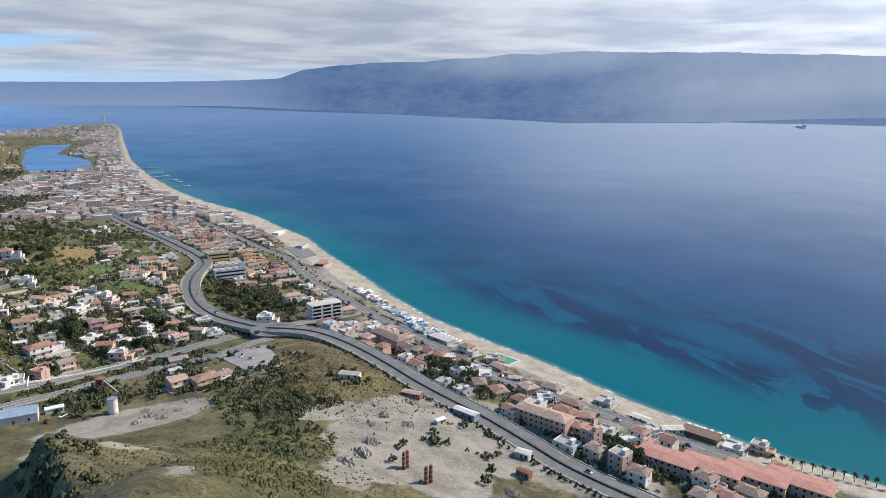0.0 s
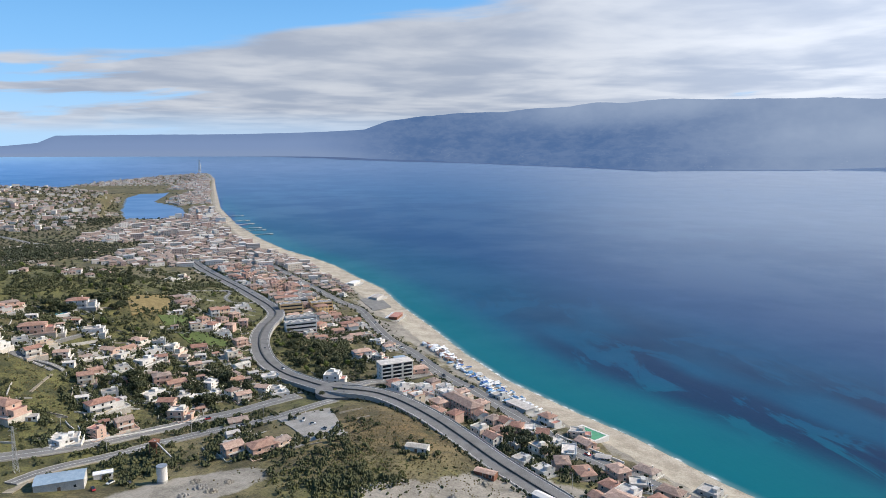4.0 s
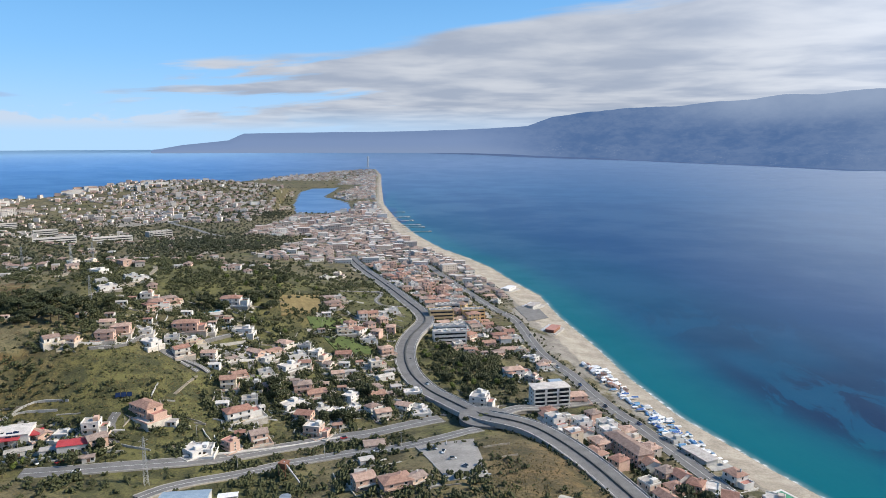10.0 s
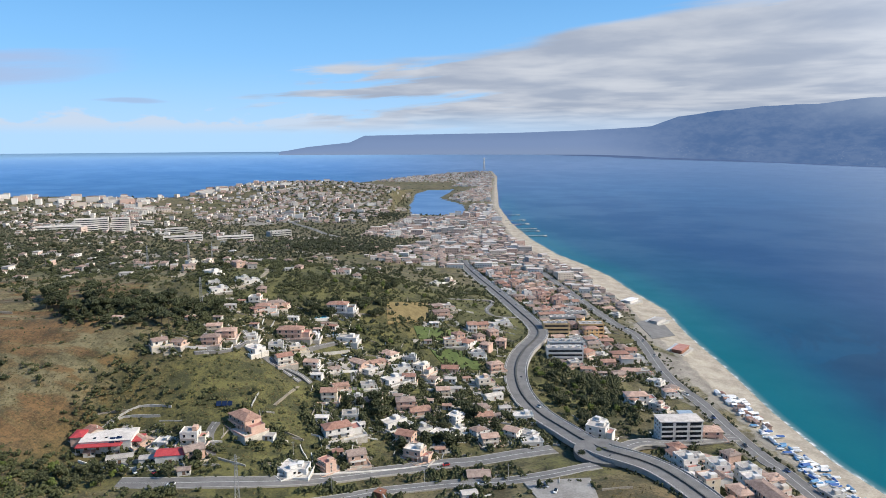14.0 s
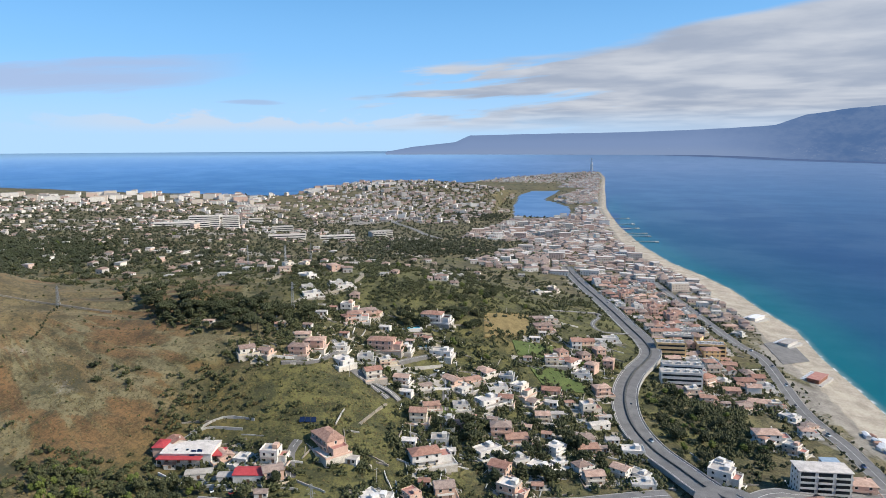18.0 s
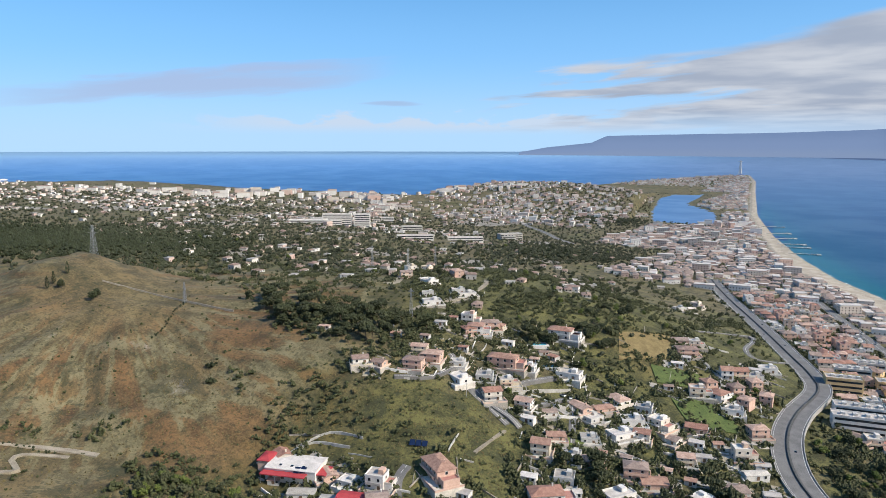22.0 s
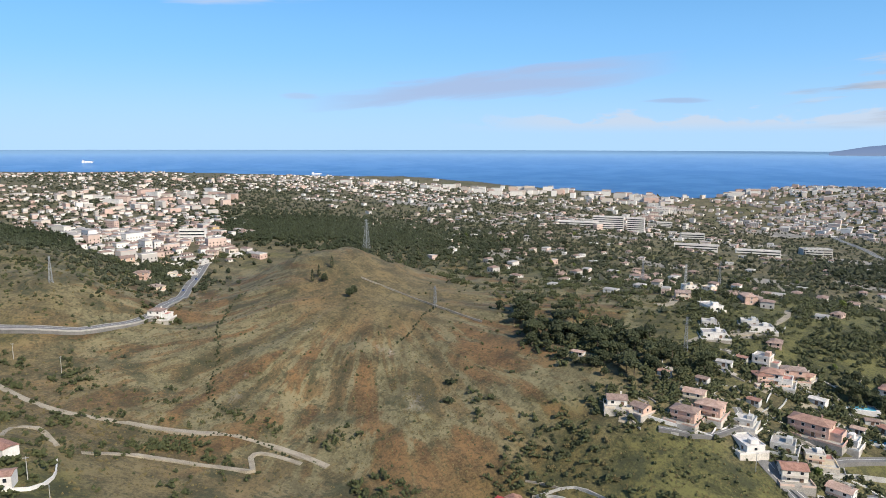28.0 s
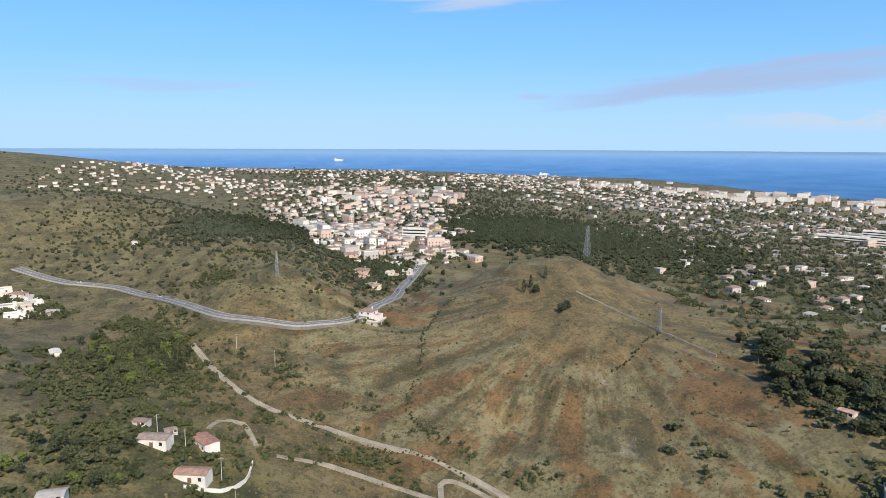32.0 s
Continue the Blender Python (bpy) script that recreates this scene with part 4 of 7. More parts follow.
def flat_roof(w, d, z, top=FLATROOF):
    s = shape()
    box(s, (-w / 2, -d / 2, z), (w / 2, d / 2, z + 0.12), 0)
    for a, b in (((-w / 2 - 0.1, -d / 2 - 0.1, z - 0.1), (w / 2 + 0.1, -d / 2 + 0.15, z + 0.9)), ((-w / 2 - 0.1, d / 2 - 0.15, z - 0.1), (w / 2 + 0.1, d / 2 + 0.1, z + 0.9)),
                 ((-w / 2 - 0.1, -d / 2 + 0.15, z - 0.1), (-w / 2 + 0.15, d / 2 - 0.15, z + 0.9)), ((w / 2 - 0.15, -d / 2 + 0.15, z - 0.1), (w / 2 + 0.1, d / 2 - 0.15, z + 0.9))):
        box(s, a, b, 1)
    return s


def house(label, w, d, floors, roof, wall=PLASTER, roofing=TILES, balcony=True, wing=0.0, sides=1, category="house", step=4.4, patio=1.8):
    """A dwelling on a plinth: walls, roof, chimney, door, windows and balconies as parts of one thing."""
    h = floors * 3.1
    root = thing("house", label, category)
    s = shape()
    box(s, (-w / 2, -d / 2, -4), (w / 2, d / 2, h))
    if roof == "gable":
        prism(s, [(-d / 2, h), (0, h + d * 0.2), (d / 2, h)], -w / 2, w / 2)
        n = len(s[0]) - 6
        for i in range(n, n + 6):
            x, y, z = s[0][i]
            s[0][i] = (y, x, z)
    if wing:
        box(s, (w / 2, -d / 2 + 1, -4), (w / 2 + wing, d / 2 - 0.5, h - 3.1))
    part("wall", s, wall, root)
    if patio:
        x0, x1, y0, y1 = -w / 2 - patio, w / 2 + wing + patio, -d / 2 - patio - 2.4, d / 2 + 1.0
        s = box(shape(), (x0, y0, -4), (x1, y1, 0.12))
        for a, b in (((x0, y0, 0.1), (x0 + 0.3, y1, 1.1)), ((x1 - 0.3, y0, 0.1), (x1, y1, 1.1)), ((x0 + 0.3, y0, 0.1), (-1.4, y0 + 0.3, 1.1)), ((1.4, y0, 0.1), (x1 - 0.3, y0 + 0.3, 1.1))):
            box(s, a, b, 1)
        part("patio", s, [PAVED, wall], root, "walled paved terrace")
    if roof == "gable":
        r = part("roof", gable_roof(w, d, h, d * 0.2), roofing, root)
    elif roof == "hip":
        r = part("roof", hip_roof(w, d, h, min(w, d) * 0.2), roofing, root)
    else:
        r = part("roof", flat_roof(w, d, h), [roofing if roofing is not TILES else FLATROOF, wall], root)
        part("stair_hut", box(shape(), (w * 0.1, -d * 0.1, h + 0.1), (w * 0.1 + 2.6, d * 0.1 + 2.2, h + 2.3)), wall, root)
    if roof != "flat":
        part("chimney", box(box(shape(), (w * 0.2, d * 0.12, h), (w * 0.2 + 0.6, d * 0.12 + 0.6, h + min(w, d) * 0.2 + 0.8)), (w * 0.2 - 0.1, d * 0.12 - 0.1, h + min(w, d) * 0.2 + 0.8), (w * 0.2 + 0.7, d * 0.12 + 0.7, h + min(w, d) * 0.2 + 0.95)), wall, r)
    if wing:
        part("terrace", flat_roof(wing, d - 1.5, h - 3.1), [REDTERRACE, wall], root, at=pose(w / 2 + wing / 2, 0.25, 0))
    n = max(2, int(w / step))
    for fl in range(floors):
        z = fl * 3.1
        for i in range(n):
            x = -w / 2 + (i + 0.5) * w / n
            if fl == 0 and i == n // 2:
                part("door", DOOR, None, root, at=pose(x, -d / 2, 0.05))
            else:
                part("window", WINDOW, None, root, at=pose(x, -d / 2, z + 0.95))
        if sides:
            for k in range(sides):
                y = -d / 2 + (k + 0.5) * d / sides
                if not (wing and fl < floors - 1):
                    part("window", WINDOW, None, root, at=pose(w / 2, y, z + 0.95, 0, 0, 90))
                part("window", WINDOW, None, root, at=pose(-w / 2, y, z + 0.95, 0, 0, -90))
        if balcony and fl:
            s = prism(shape(), [(-d / 2, z - 0.2), (-d / 2, z), (-d / 2 - 1.38, z), (-d / 2 - 1.38, z + 0.95), (-d / 2 - 1.5, z + 0.95), (-d / 2 - 1.5, z - 0.2)], -w * 0.42, w * 0.42)
            s[0][:] = [(y, x, zz) for x, y, zz in s[0]]
            part("balcony", s, wall, root)
    return root


def apartment():
    root = thing("apartment_block", "white five-storey apartment block with long balconies", "apartment block")
    w, d, h = 27.0, 12.0, 15.5
    bay = w / 3
    part("wall", box(shape(), (-w / 2, -d / 2, -3), (w / 2, d / 2, h)), WHITE, root)
    part("wing", box(shape(), (w / 2 - 9, d / 2, -3), (w / 2, d / 2 + 9, h - 1.5)), WHITE, root)
    part("roof", hip_roof(w, d, h, 0.8, 0.6), FLATROOF, root, "dark low roof")
    part("wing_roof", box(shape(), (w / 2 - 9.4, d / 2, h - 1.5), (w / 2 + 0.4, d / 2 + 9.4, h - 1.2)), BLUESHEET, root, "blue-grey sheet roof")
    for fl in range(5):
        for i in range(6 if fl == 0 else 0):
            part("window", WINDOW, None, root, at=pose(-w / 2 + 2.2 + i * 4.5, -d / 2, fl * 3.1 + 0.9))
        for k in range(3):
            part("window", WINDOW, None, root, at=pose(w / 2, -d / 2 + 2 + k * 3.5, fl * 3.1 + 0.9, 0, 0, 90))
            part("window", WINDOW, None, root, at=pose(-w / 2, -d / 2 + 2 + k * 3.5, fl * 3.1 + 0.9, 0, 0, -90))
        if fl:
            for i in range(3):
                x, z = -w / 2 + bay * (i + 0.5), fl * 3.1
                s = prism(shape(), [(-d / 2, z - 0.2), (-d / 2, z), (-d / 2 - 1.58, z), (-d / 2 - 1.58, z + 1.0), (-d / 2 - 1.7, z + 1.0), (-d / 2 - 1.7, z - 0.2)], x - bay * 0.46, x + bay * 0.46)
                s[0][:] = [(b, a, c) for a, b, c in s[0]]
                part("balcony", s, WHITE, root)
                # no recess is cut: a flat dark panel stands for its shade
                part("loggia", box(shape(), (x - bay * 0.4, -d / 2 - 0.05, z + 0.1), (x + bay * 0.4, -d / 2 + 0.1, z + 2.4)), GLASS, root, "dark glass panel standing for the shaded recess behind a balcony")
    return root


def long_block(label, w, d, floors, wall, roofing, rise=2.0):
    root = thing("apartment_block", label, "apartment block")
    h = floors * 3.1
    part("wall", box(shape(), (-w / 2, -d / 2, -4), (w / 2, d / 2, h)), wall, root)
    part("roof", hip_roof(w, d, h, rise, 0.6), roofing, root)
    n = int(w / 3.2)
    for fl in range(floors):
        for i in range(n):
            for y, turn in ((-d / 2, 0), (d / 2, 180)):
                part("window", WINDOW, None, root, at=pose(-w / 2 + (i + 0.5) * w / n, y, fl * 3.1 + 0.95, 0, 0, turn))
        if fl:
            for i in range(0, n, 2):
                x, z = -w / 2 + (i + 0.5) * w / n, fl * 3.1
                s = prism(shape(), [(-d / 2, z - 0.2), (-d / 2, z), (-d / 2 - 1.3, z), (-d / 2 - 1.3, z + 1.0), (-d / 2 - 1.4, z + 1.0), (-d / 2 - 1.4, z - 0.2)], x - 1.5, x + 1.5)
                s[0][:] = [(q, p, c) for p, q, c in s[0]]
                part("balcony", s, wall, root)
    return root


def institute(label, w, d, floors, wall):
    """A long flat-roofed public building with ribbon windows."""
    root = thing("public_building", label, "building")
    h = floors * 3.6
    part("wall", box(shape(), (-w / 2, -d / 2, -4), (w / 2, d / 2, h)), wall, root)
    part("roof", flat_roof(w, d, h), [FLATROOF, wall], root)
    for fl in range(floors):
        for y, sgn in ((-d / 2, -1), (d / 2, 1)):
            s = box(shape(), (-w / 2 + 1, min(y, y + 0.06 * sgn), fl * 3.6 + 1.2), (w / 2 - 1, max(y, y + 0.06 * sgn), fl * 3.6 + 2.7))
            part("ribbon_window", s, GLASS, root)
    for i in range(4):
        x = -w / 2 + (i + 0.7) * w / 4.4
        part("roof_plant", box(shape(), (x, -1.5, h + 0.1), (x + 2.5, 1.5, h + 1.6)), GREYWALL, root)
    return root


def shed(label, w, d, h, wall, roofing, category="shed"):
    root = thing("shed", label, category)
    s = box(shape(), (-w / 2, -d / 2, -2), (w / 2, d / 2, h))
    part("wall", s, wall, root)
    part("roof", gable_roof(w, d, h + 0.05, d * 0.12, 0.3), roofing, root)
    part("door", DOOR, None, root, at=pose(0, -d / 2, 0.05))
    part("window", WINDOW, None, root, at=pose(w * 0.32, -d / 2, 0.9))
    return root


def workshop():
    """A hall with a low sheet roof, dark roof lights, a red canopy and an annex."""
    root = thing("car_workshop", "pale workshop hall with red canopies and roof lights", "workshop")
    part("wall", box(shape(), (-13, -8, -2), (13, 8, 5)), WHITE, root)
    part("roof", gable_roof(26, 16, 5.05, 0.9, 0.4), FLATROOF, root)
    for i in range(3):
        part("roof_light", box(shape(), (-7 + i * 6, -5.5, 5.5), (-5.6 + i * 6, -1.5, 5.75)), GLASS, root)
    part("canopy", box(shape(), (-14, -12.5, 3.6), (9, -8, 4.0)), REDROOF, root, "red sheet canopy")
    part("side_canopy", box(shape(), (13.02, -7, 3.2), (18, 3, 3.6)), REDROOF, root, "red sheet canopy")
    for x in (-13.5, -6, 1.5, 8.5):
        part("post", tube(shape(), (x, -12.2, -1), (x, -12.2, 3.7), 0.12, 0.12, 6), STEEL, root)
    part("annex", box(shape(), (-19, -4, -2), (-13.02, 6, 6.4)), PINK, root)
    part("annex_roof", hip_roof(6, 10, 6.4, 1.2), REDROOF, root, at=pose(-16, 1, 0))
    for i in range(4):
        part("door", DOOR, None, root, at=pose(-10 + i * 6, -8, 0.1))
    return root


def leaf_ball(s, c, r, rng, m=0):
    """A jagged clump: an octahedron with its corners pushed about."""
    v, f, k = s
    n = len(v)
    for q in ((1, 0, 0), (-1, 0, 0), (0, 1, 0), (0, -1, 0), (0, 0, 1), (0, 0, -1)):
        j = r * rng.uniform(0.82, 1.12)
        v.append(tuple(c[i] + q[i] * j + rng.uniform(-0.18, 0.18) * r for i in range(3)))
    for a, b, d in ((0, 2, 4), (2, 1, 4), (1, 3, 4), (3, 0, 4), (2, 0, 5), (1, 2, 5), (3, 1, 5), (0, 3, 5)):
        f.append((n + a, n + b, n + d))
        k.append(m)


def crown(rng, rx, rz, zc, clumps, leaf, lumps=5, leaves=130):
    """Clumps round several lobes, with loose leaves that break the outline."""
    s = shape()
    lobes = [(rng.uniform(-0.55, 0.55) * rx, rng.uniform(-0.55, 0.55) * rx, zc + rng.uniform(-0.4, 0.5) * rz, rng.uniform(0.45, 0.75)) for _ in range(lumps)]
    for i in range(clumps + leaves):
        lx, ly, lz, lr = rng.choice(lobes)
        u, w = rng.uniform(0, math.tau), rng.uniform(-0.75, 1)
        q = math.sqrt(1 - w * w)
        e = rng.uniform(0.6, 1.05) if i < clumps else rng.uniform(0.95, 1.25)
        c = (lx + math.cos(u) * q * rx * lr * e, ly + math.sin(u) * q * rx * lr * e, lz + w * rz * lr * e)
        leaf_ball(s, c, leaf * rng.uniform(0.7, 1.3) if i < clumps else leaf * 0.33, rng)
    return s


def tree(name, label, rng, tall, rx, rz, leafing, leaf=0.7, clumps=60, trunk=0.22, lumps=5):
    root = thing(name, label, "tree")
    zc = tall - rz
    s = tube(shape(), (0, 0, -0.8), (rng.uniform(-0.2, 0.2), rng.uniform(-0.2, 0.2), zc), trunk, trunk * 0.55)
    for i in range(4):
        u = i * 1.57 + rng.uniform(-0.5, 0.5)
        tube(s, (0, 0, zc * 0.75), (math.cos(u) * rx * 0.6, math.sin(u) * rx * 0.6, zc + rz * 0.3), trunk * 0.5, trunk * 0.2, 5)
    part("trunk", s, BARK, root)
    part("crown", crown(rng, rx, rz, zc, clumps, leaf, lumps), leafing, root)
    return root


def cypress(rng):
    root = thing("cypress_tree", "tall dark green cypress on the slope", "tree")
    part("trunk", tube(shape(), (0, 0, -0.8), (0, 0, 8), 0.22, 0.06), BARK, root)
    s = shape()
    for i in range(110):
        z = rng.uniform(0.6, 9.5)
        r = 1.25 * math.sin(min(1, (z / 9.8)) * math.pi * 0.86 + 0.35) * rng.uniform(0.6, 1.1)
        u = rng.uniform(0, math.tau)
        leaf_ball(s, (math.cos(u) * r, math.sin(u) * r, z), 0.42 * rng.uniform(0.6, 1.2), rng)
    part("crown", s, DARKLEAF, root)
    return root


def palm(rng):
    root = thing("palm_tree", "palm with a round head of fronds on the promenade", "tree", "palms on the promenade")
    part("trunk", tube(tube(shape(), (0, 0, -0.6), (0.1, 0, 2.6), 0.24, 0.18), (0.1, 0, 2.6), (0.05, 0.1, 5.2), 0.18, 0.16), BARK, root)
    s = shape()
    v, f, k = s
    for i in range(26):
        u, e = i * 2.4, rng.uniform(-0.4, 1.1)
        pts = [Vector((0.05, 0.1, 5.2))]
        for j in range(1, 5):
            t = j / 4
            pts.append(Vector((math.cos(u) * 2.0 * t * math.cos(e), math.sin(u) * 2.0 * t * math.cos(e), 5.2 + 2.0 * t * math.sin(e) - 1.6 * t * t)))
        side = Vector((-math.sin(u), math.cos(u), 0))
        n = len(v)
        for j, q in enumerate(pts):
            w = (0.05, 0.3, 0.34, 0.22, 0.03)[j]
            v += [tuple(q - side * w - Vector((0, 0, 0.1))), tuple(q), tuple(q + side * w - Vector((0, 0, 0.1)))]
        for j in range(4):
            a = n + j * 3
            f += [(a, a + 1, a + 4, a + 3), (a + 1, a + 2, a + 5, a + 4)]
            k += [0, 0]
    part("crown", s, DARKLEAF, root)
    return root


def bush(rng, label, leafing, r):
    ob = part("bush", crown(rng, r, r * 0.7, r * 0.35, 34, r * 0.28, 4, 50), leafing)
    return tagged(ob, label, "bush")


def car():
    root = thing("car", "small parked car on the asphalt", "car", "cars along the roads")
    s = prism(shape(), [(-2.0, 0.35), (2.0, 0.35), (2.05, 0.75), (1.2, 0.95), (-1.9, 1.0), (-2.05, 0.7)], -0.82, 0.82)
    part("body", s, PAINTWORK, root)
    part("cabin", prism(shape(), [(-1.75, 0.97), (1.15, 0.93), (0.55, 1.45), (-1.4, 1.5)], -0.72, 0.72), GLASS, root, "dark glass cabin")
    for x in (-1.25, 1.25):
        for y in (-0.8, 0.8):
            part("wheel", tube(shape(), (x, y - 0.1, 0.32), (x, y + 0.1, 0.32), 0.32, 0.32, 10), TYRE, root)
    return root


def boat():
    root = thing("boat", "small boat laid up on the beach under a cover", "boat", "boats laid up on the beach")
    v, f, k = s = shape()
    rings = ((-3.0, 1.0, 0.15), (-1.0, 1.2, 0.0), (1.2, 1.05, 0.05), (2.6, 0.5, 0.3), (3.3, 0.04, 0.7))
    for x, w, keel in rings:
        v += [(x, -w, 1.3), (x, -w * 0.75, 0.55 + keel * 0.3), (x, 0, 0.2 + keel), (x, w * 0.75, 0.55 + keel * 0.3), (x, w, 1.3)]
    for i in range(4):
        for j in range(4):
            a = i * 5 + j
            f.append((a, a + 5, a + 6, a + 1))
    f += [(0, 1, 2, 3, 4)] + [(i * 5 + 4, i * 5 + 9, i * 5 + 5, i * 5) for i in range(4)]
    k += [0] * len(f)
    part("hull", s, HULLS, root)
    part("cover", prism(shape(), [(-1.0, 1.28), (1.0, 1.28), (0.55, 1.8), (0, 2.0), (-0.55, 1.8)], -2.4, 1.6), COVERS, root, at=pose(0, 0, 0, 0, 0, 90) @ pose(0, 0, 0))
    for x in (-0.6,):
        part("cradle", box(shape(), (x - 0.1, -0.8, 0), (x + 0.1, 0.8, 0.5)), SHUTTER, root)
    return root


def lattice(name, label, tall, foot, head, bays, arms, mat, category, thick=0.09):
    """A lattice tower: four legs, bracing in bays, and cross-arms."""
    root = thing(name, label, category)
    def corner(z, i):
        r = foot + (head - foot) * z / tall
        return (r * (1, -1, -1, 1)[i], r * (1, 1, -1, -1)[i], z)
    for i in range(4):
        part("leg", tube(shape(), corner(-0.5, i), corner(tall, i), thick, thick * 0.7, 4), mat, root)
    for b in range(bays):
        z0, z1 = tall * (1 - (1 - b / bays) ** 0.9), tall * (1 - (1 - (b + 1) / bays) ** 0.9)
        s = shape()
        for i in range(4):
            j = (i + 1) % 4
            tube(s, corner(z0, i), corner(z1, j), thick * 0.6, thick * 0.6, 4)
            tube(s, corner(z0, j), corner(z1, i), thick * 0.6, thick * 0.6, 4)
            tube(s, corner(z1, i), corner(z1, j), thick * 0.6, thick * 0.6, 4)
        part("brace", s, mat, root)
    for z, reach in arms:
        s = tube(shape(), (-reach, 0, z), (reach, 0, z), thick * 0.8, thick * 0.8, 4)
        tube(s, (-reach, 0, z), (0, 0, z + 1.4), thick * 0.6, thick * 0.6, 4)
        tube(s, (reach, 0, z), (0, 0, z + 1.4), thick * 0.6, thick * 0.6, 4)
        part("cross_arm", s, mat, root)
    return root


def P(x, y):
    return x * K, y * K


def draped(name, corners, mat, lift=0.5, n=8, skirt=1.2):
    """A patch that follows the ground between four corners, with edges that go down into it."""
    a, b, c, d = [Vector((*P(*q), 0)) for q in corners]
    u, w = np.meshgrid(np.linspace(0, 1, n + 1), np.linspace(0, 1, n + 1))
    p = [[a.lerp(b, i / n).lerp(d.lerp(c, i / n), j / n) for i in range(n + 1)] for j in range(n + 1)]
    g = np.array([[(q.x, q.y, ground_at(q.x, q.y) + lift) for q in row] for row in p])
    low = g.copy()
    low[..., 2] -= skirt
    g = np.vstack([low[:1], g, low[-1:]])
    left, right = g[:, :1].copy(), g[:, -1:].copy()
    left[..., 2] -= skirt
    right[..., 2] -= skirt
    return sheet(name, np.hstack([left, g, right]), mat, smooth=False)


def low_wall(name, points, lift, thick, mat, label, width=0.35):
    return tagged(strip(name, smooth_line([P(*q) for q in points], 5), -width / 2, width / 2, lift, thick, mat, 1), label, "wall", kind="structure")


def put(proto, x, y, turn=0.0, up=0.0):
    """A copy on the ground at a place of the plan."""
    x, y = P(x, y)
    return copy_thing(proto, pose(x, y, ground_at(x, y) + up, 0, 0, turn))

import collections

# ---- where the houses and woods stand ----
HAMLET = (
    (-194, 299, "g"), (-186, 302, "g"), (-175, 311, "h"), (-173, 322, "h"), (-180, 323, "g"), (-158, 320, "f"),
    (-165, 330, "f"), (-153, 350, "B"), (-145, 337, "f"), (-144, 322, "g"), (-176, 370, "h"), (-172, 380, "h"),
    (-146, 399, "b"), (-145, 357, "f"), (-140, 376, "s"), (-129, 369, "f"), (-133, 330, "g"), (-124, 335, "g"),
    (-116, 350, "g"),
)
HAMLET_EAST = (
    (-116, 323, "g"), (-106, 333, "f"), (-110, 347, "f"), (-106, 368, "h"), (-109, 357, "g"), (-97, 346, "f"),
    (-90, 351, "g"), (-87, 364, "f"), (-80, 358, "g"), (-72, 348, "g"), (-85, 326, "h"), (-86, 309, "f"),
    (-78, 325, "g"), (-61, 324, "t"), (-58, 317, "f"), (-77, 298, "g"), (-73, 309, "f"), (-64, 309, "f"),
    (-49, 316, "h"), (-43, 310, "g"), (-34, 320, "g"), (-25, 314, "f"), (-70, 286, "f"),
)
TERRACES = (
    (-80, 403, "f"), (-71, 407, "h"), (-66, 420, "r"), (-60, 435, "r"), (-60, 411, "r"), (-52, 390, "h"),
    (-48, 357, "S"), (-53, 341, "h"), (-101, 458, "h"), (-94, 460, "f"), (-94, 443, "h"), (-126, 564, "f"),
    (-124, 607, "f"), (-73, 435, "r"), (-77, 413, "r"), (-53, 424, "r"),
)
SLOPE_VILLAS = (
    (-137, 271, "B"), (-104, 287, "b"), (-98, 261, "t"), (-108, 254, "f"), (-177, 363, "h"), (-252, 414, "g"),
    (-231, 438, "h"), (-232, 408, "f"), (-204, 404, "f"), (-210, 378, "f"), (-224, 311, "s"),
)
GARAGE_YARD = (
    (-192, 252, "g"), (-183, 250, "w"), (-171, 253, "g"), (-162, 253, "f"), (-152, 244, "G"), (-145, 247, "g"),
    (-161, 242, "s"), (-186, 242, "s"), (-172, 241, "S"),
)
HIGHWAY_EAST = (
    (-16, 432, "l"), (-21, 518, "l"), (-11, 522, "o"), (-1, 495, "o"), (6, 498, "h"), (-3, 446, "g"),
    (16, 454, "g"), (-10, 422, "f"), (-3, 419, "g"), (15, 423, "g"), (30, 433, "f"), (36, 421, "f"),
    (41, 403, "h"), (21, 385, "h"), (3, 333, "t"), (39, 344, "A"), (54, 353, "h"), (13, 594, "h"),
    (18, 573, "f"), (5, 455, "f"), (23, 433, "g"),
    (-3, 448, "h"), (17, 459, "h"), (-2, 423, "g"), (16, 427, "h"), (23, 388, "b"), (29, 433, "f"), (43, 413, "h"), (3, 342, "t"), (33, 381, "f"), (-14, 422, "g"),
    (-16, 445, "l"), (-24, 482, "q"), (-14, 543, "l"), (-1, 505, "q"),
)
STREET_WEST = (
    (-28, 234, "h"), (-21, 237, "g"), (-40, 236, "g"), (-105, 286, "h"), (-110, 253, "f"), (34, 225, "S"),
    (-42, 275, "g"), (-70, 288, "f"), (-27, 322, "f"),
)
SHORE_ROW = (
    (66, 284, "L"), (67, 315, "h"), (72, 271, "r"), (77, 265, "r"), (82, 262, "r"), (86, 256, "r"),
    (92, 258, "f"), (96, 248, "r"), (100, 242, "f"), (103, 233, "f"), (94, 218, "h"), (115, 253, "f"),
    (56, 318, "g"), (48, 319, "h"), (44, 319, "f"), (116, 226, "s"), (115, 209, "h"), (120, 201, "f"),
)
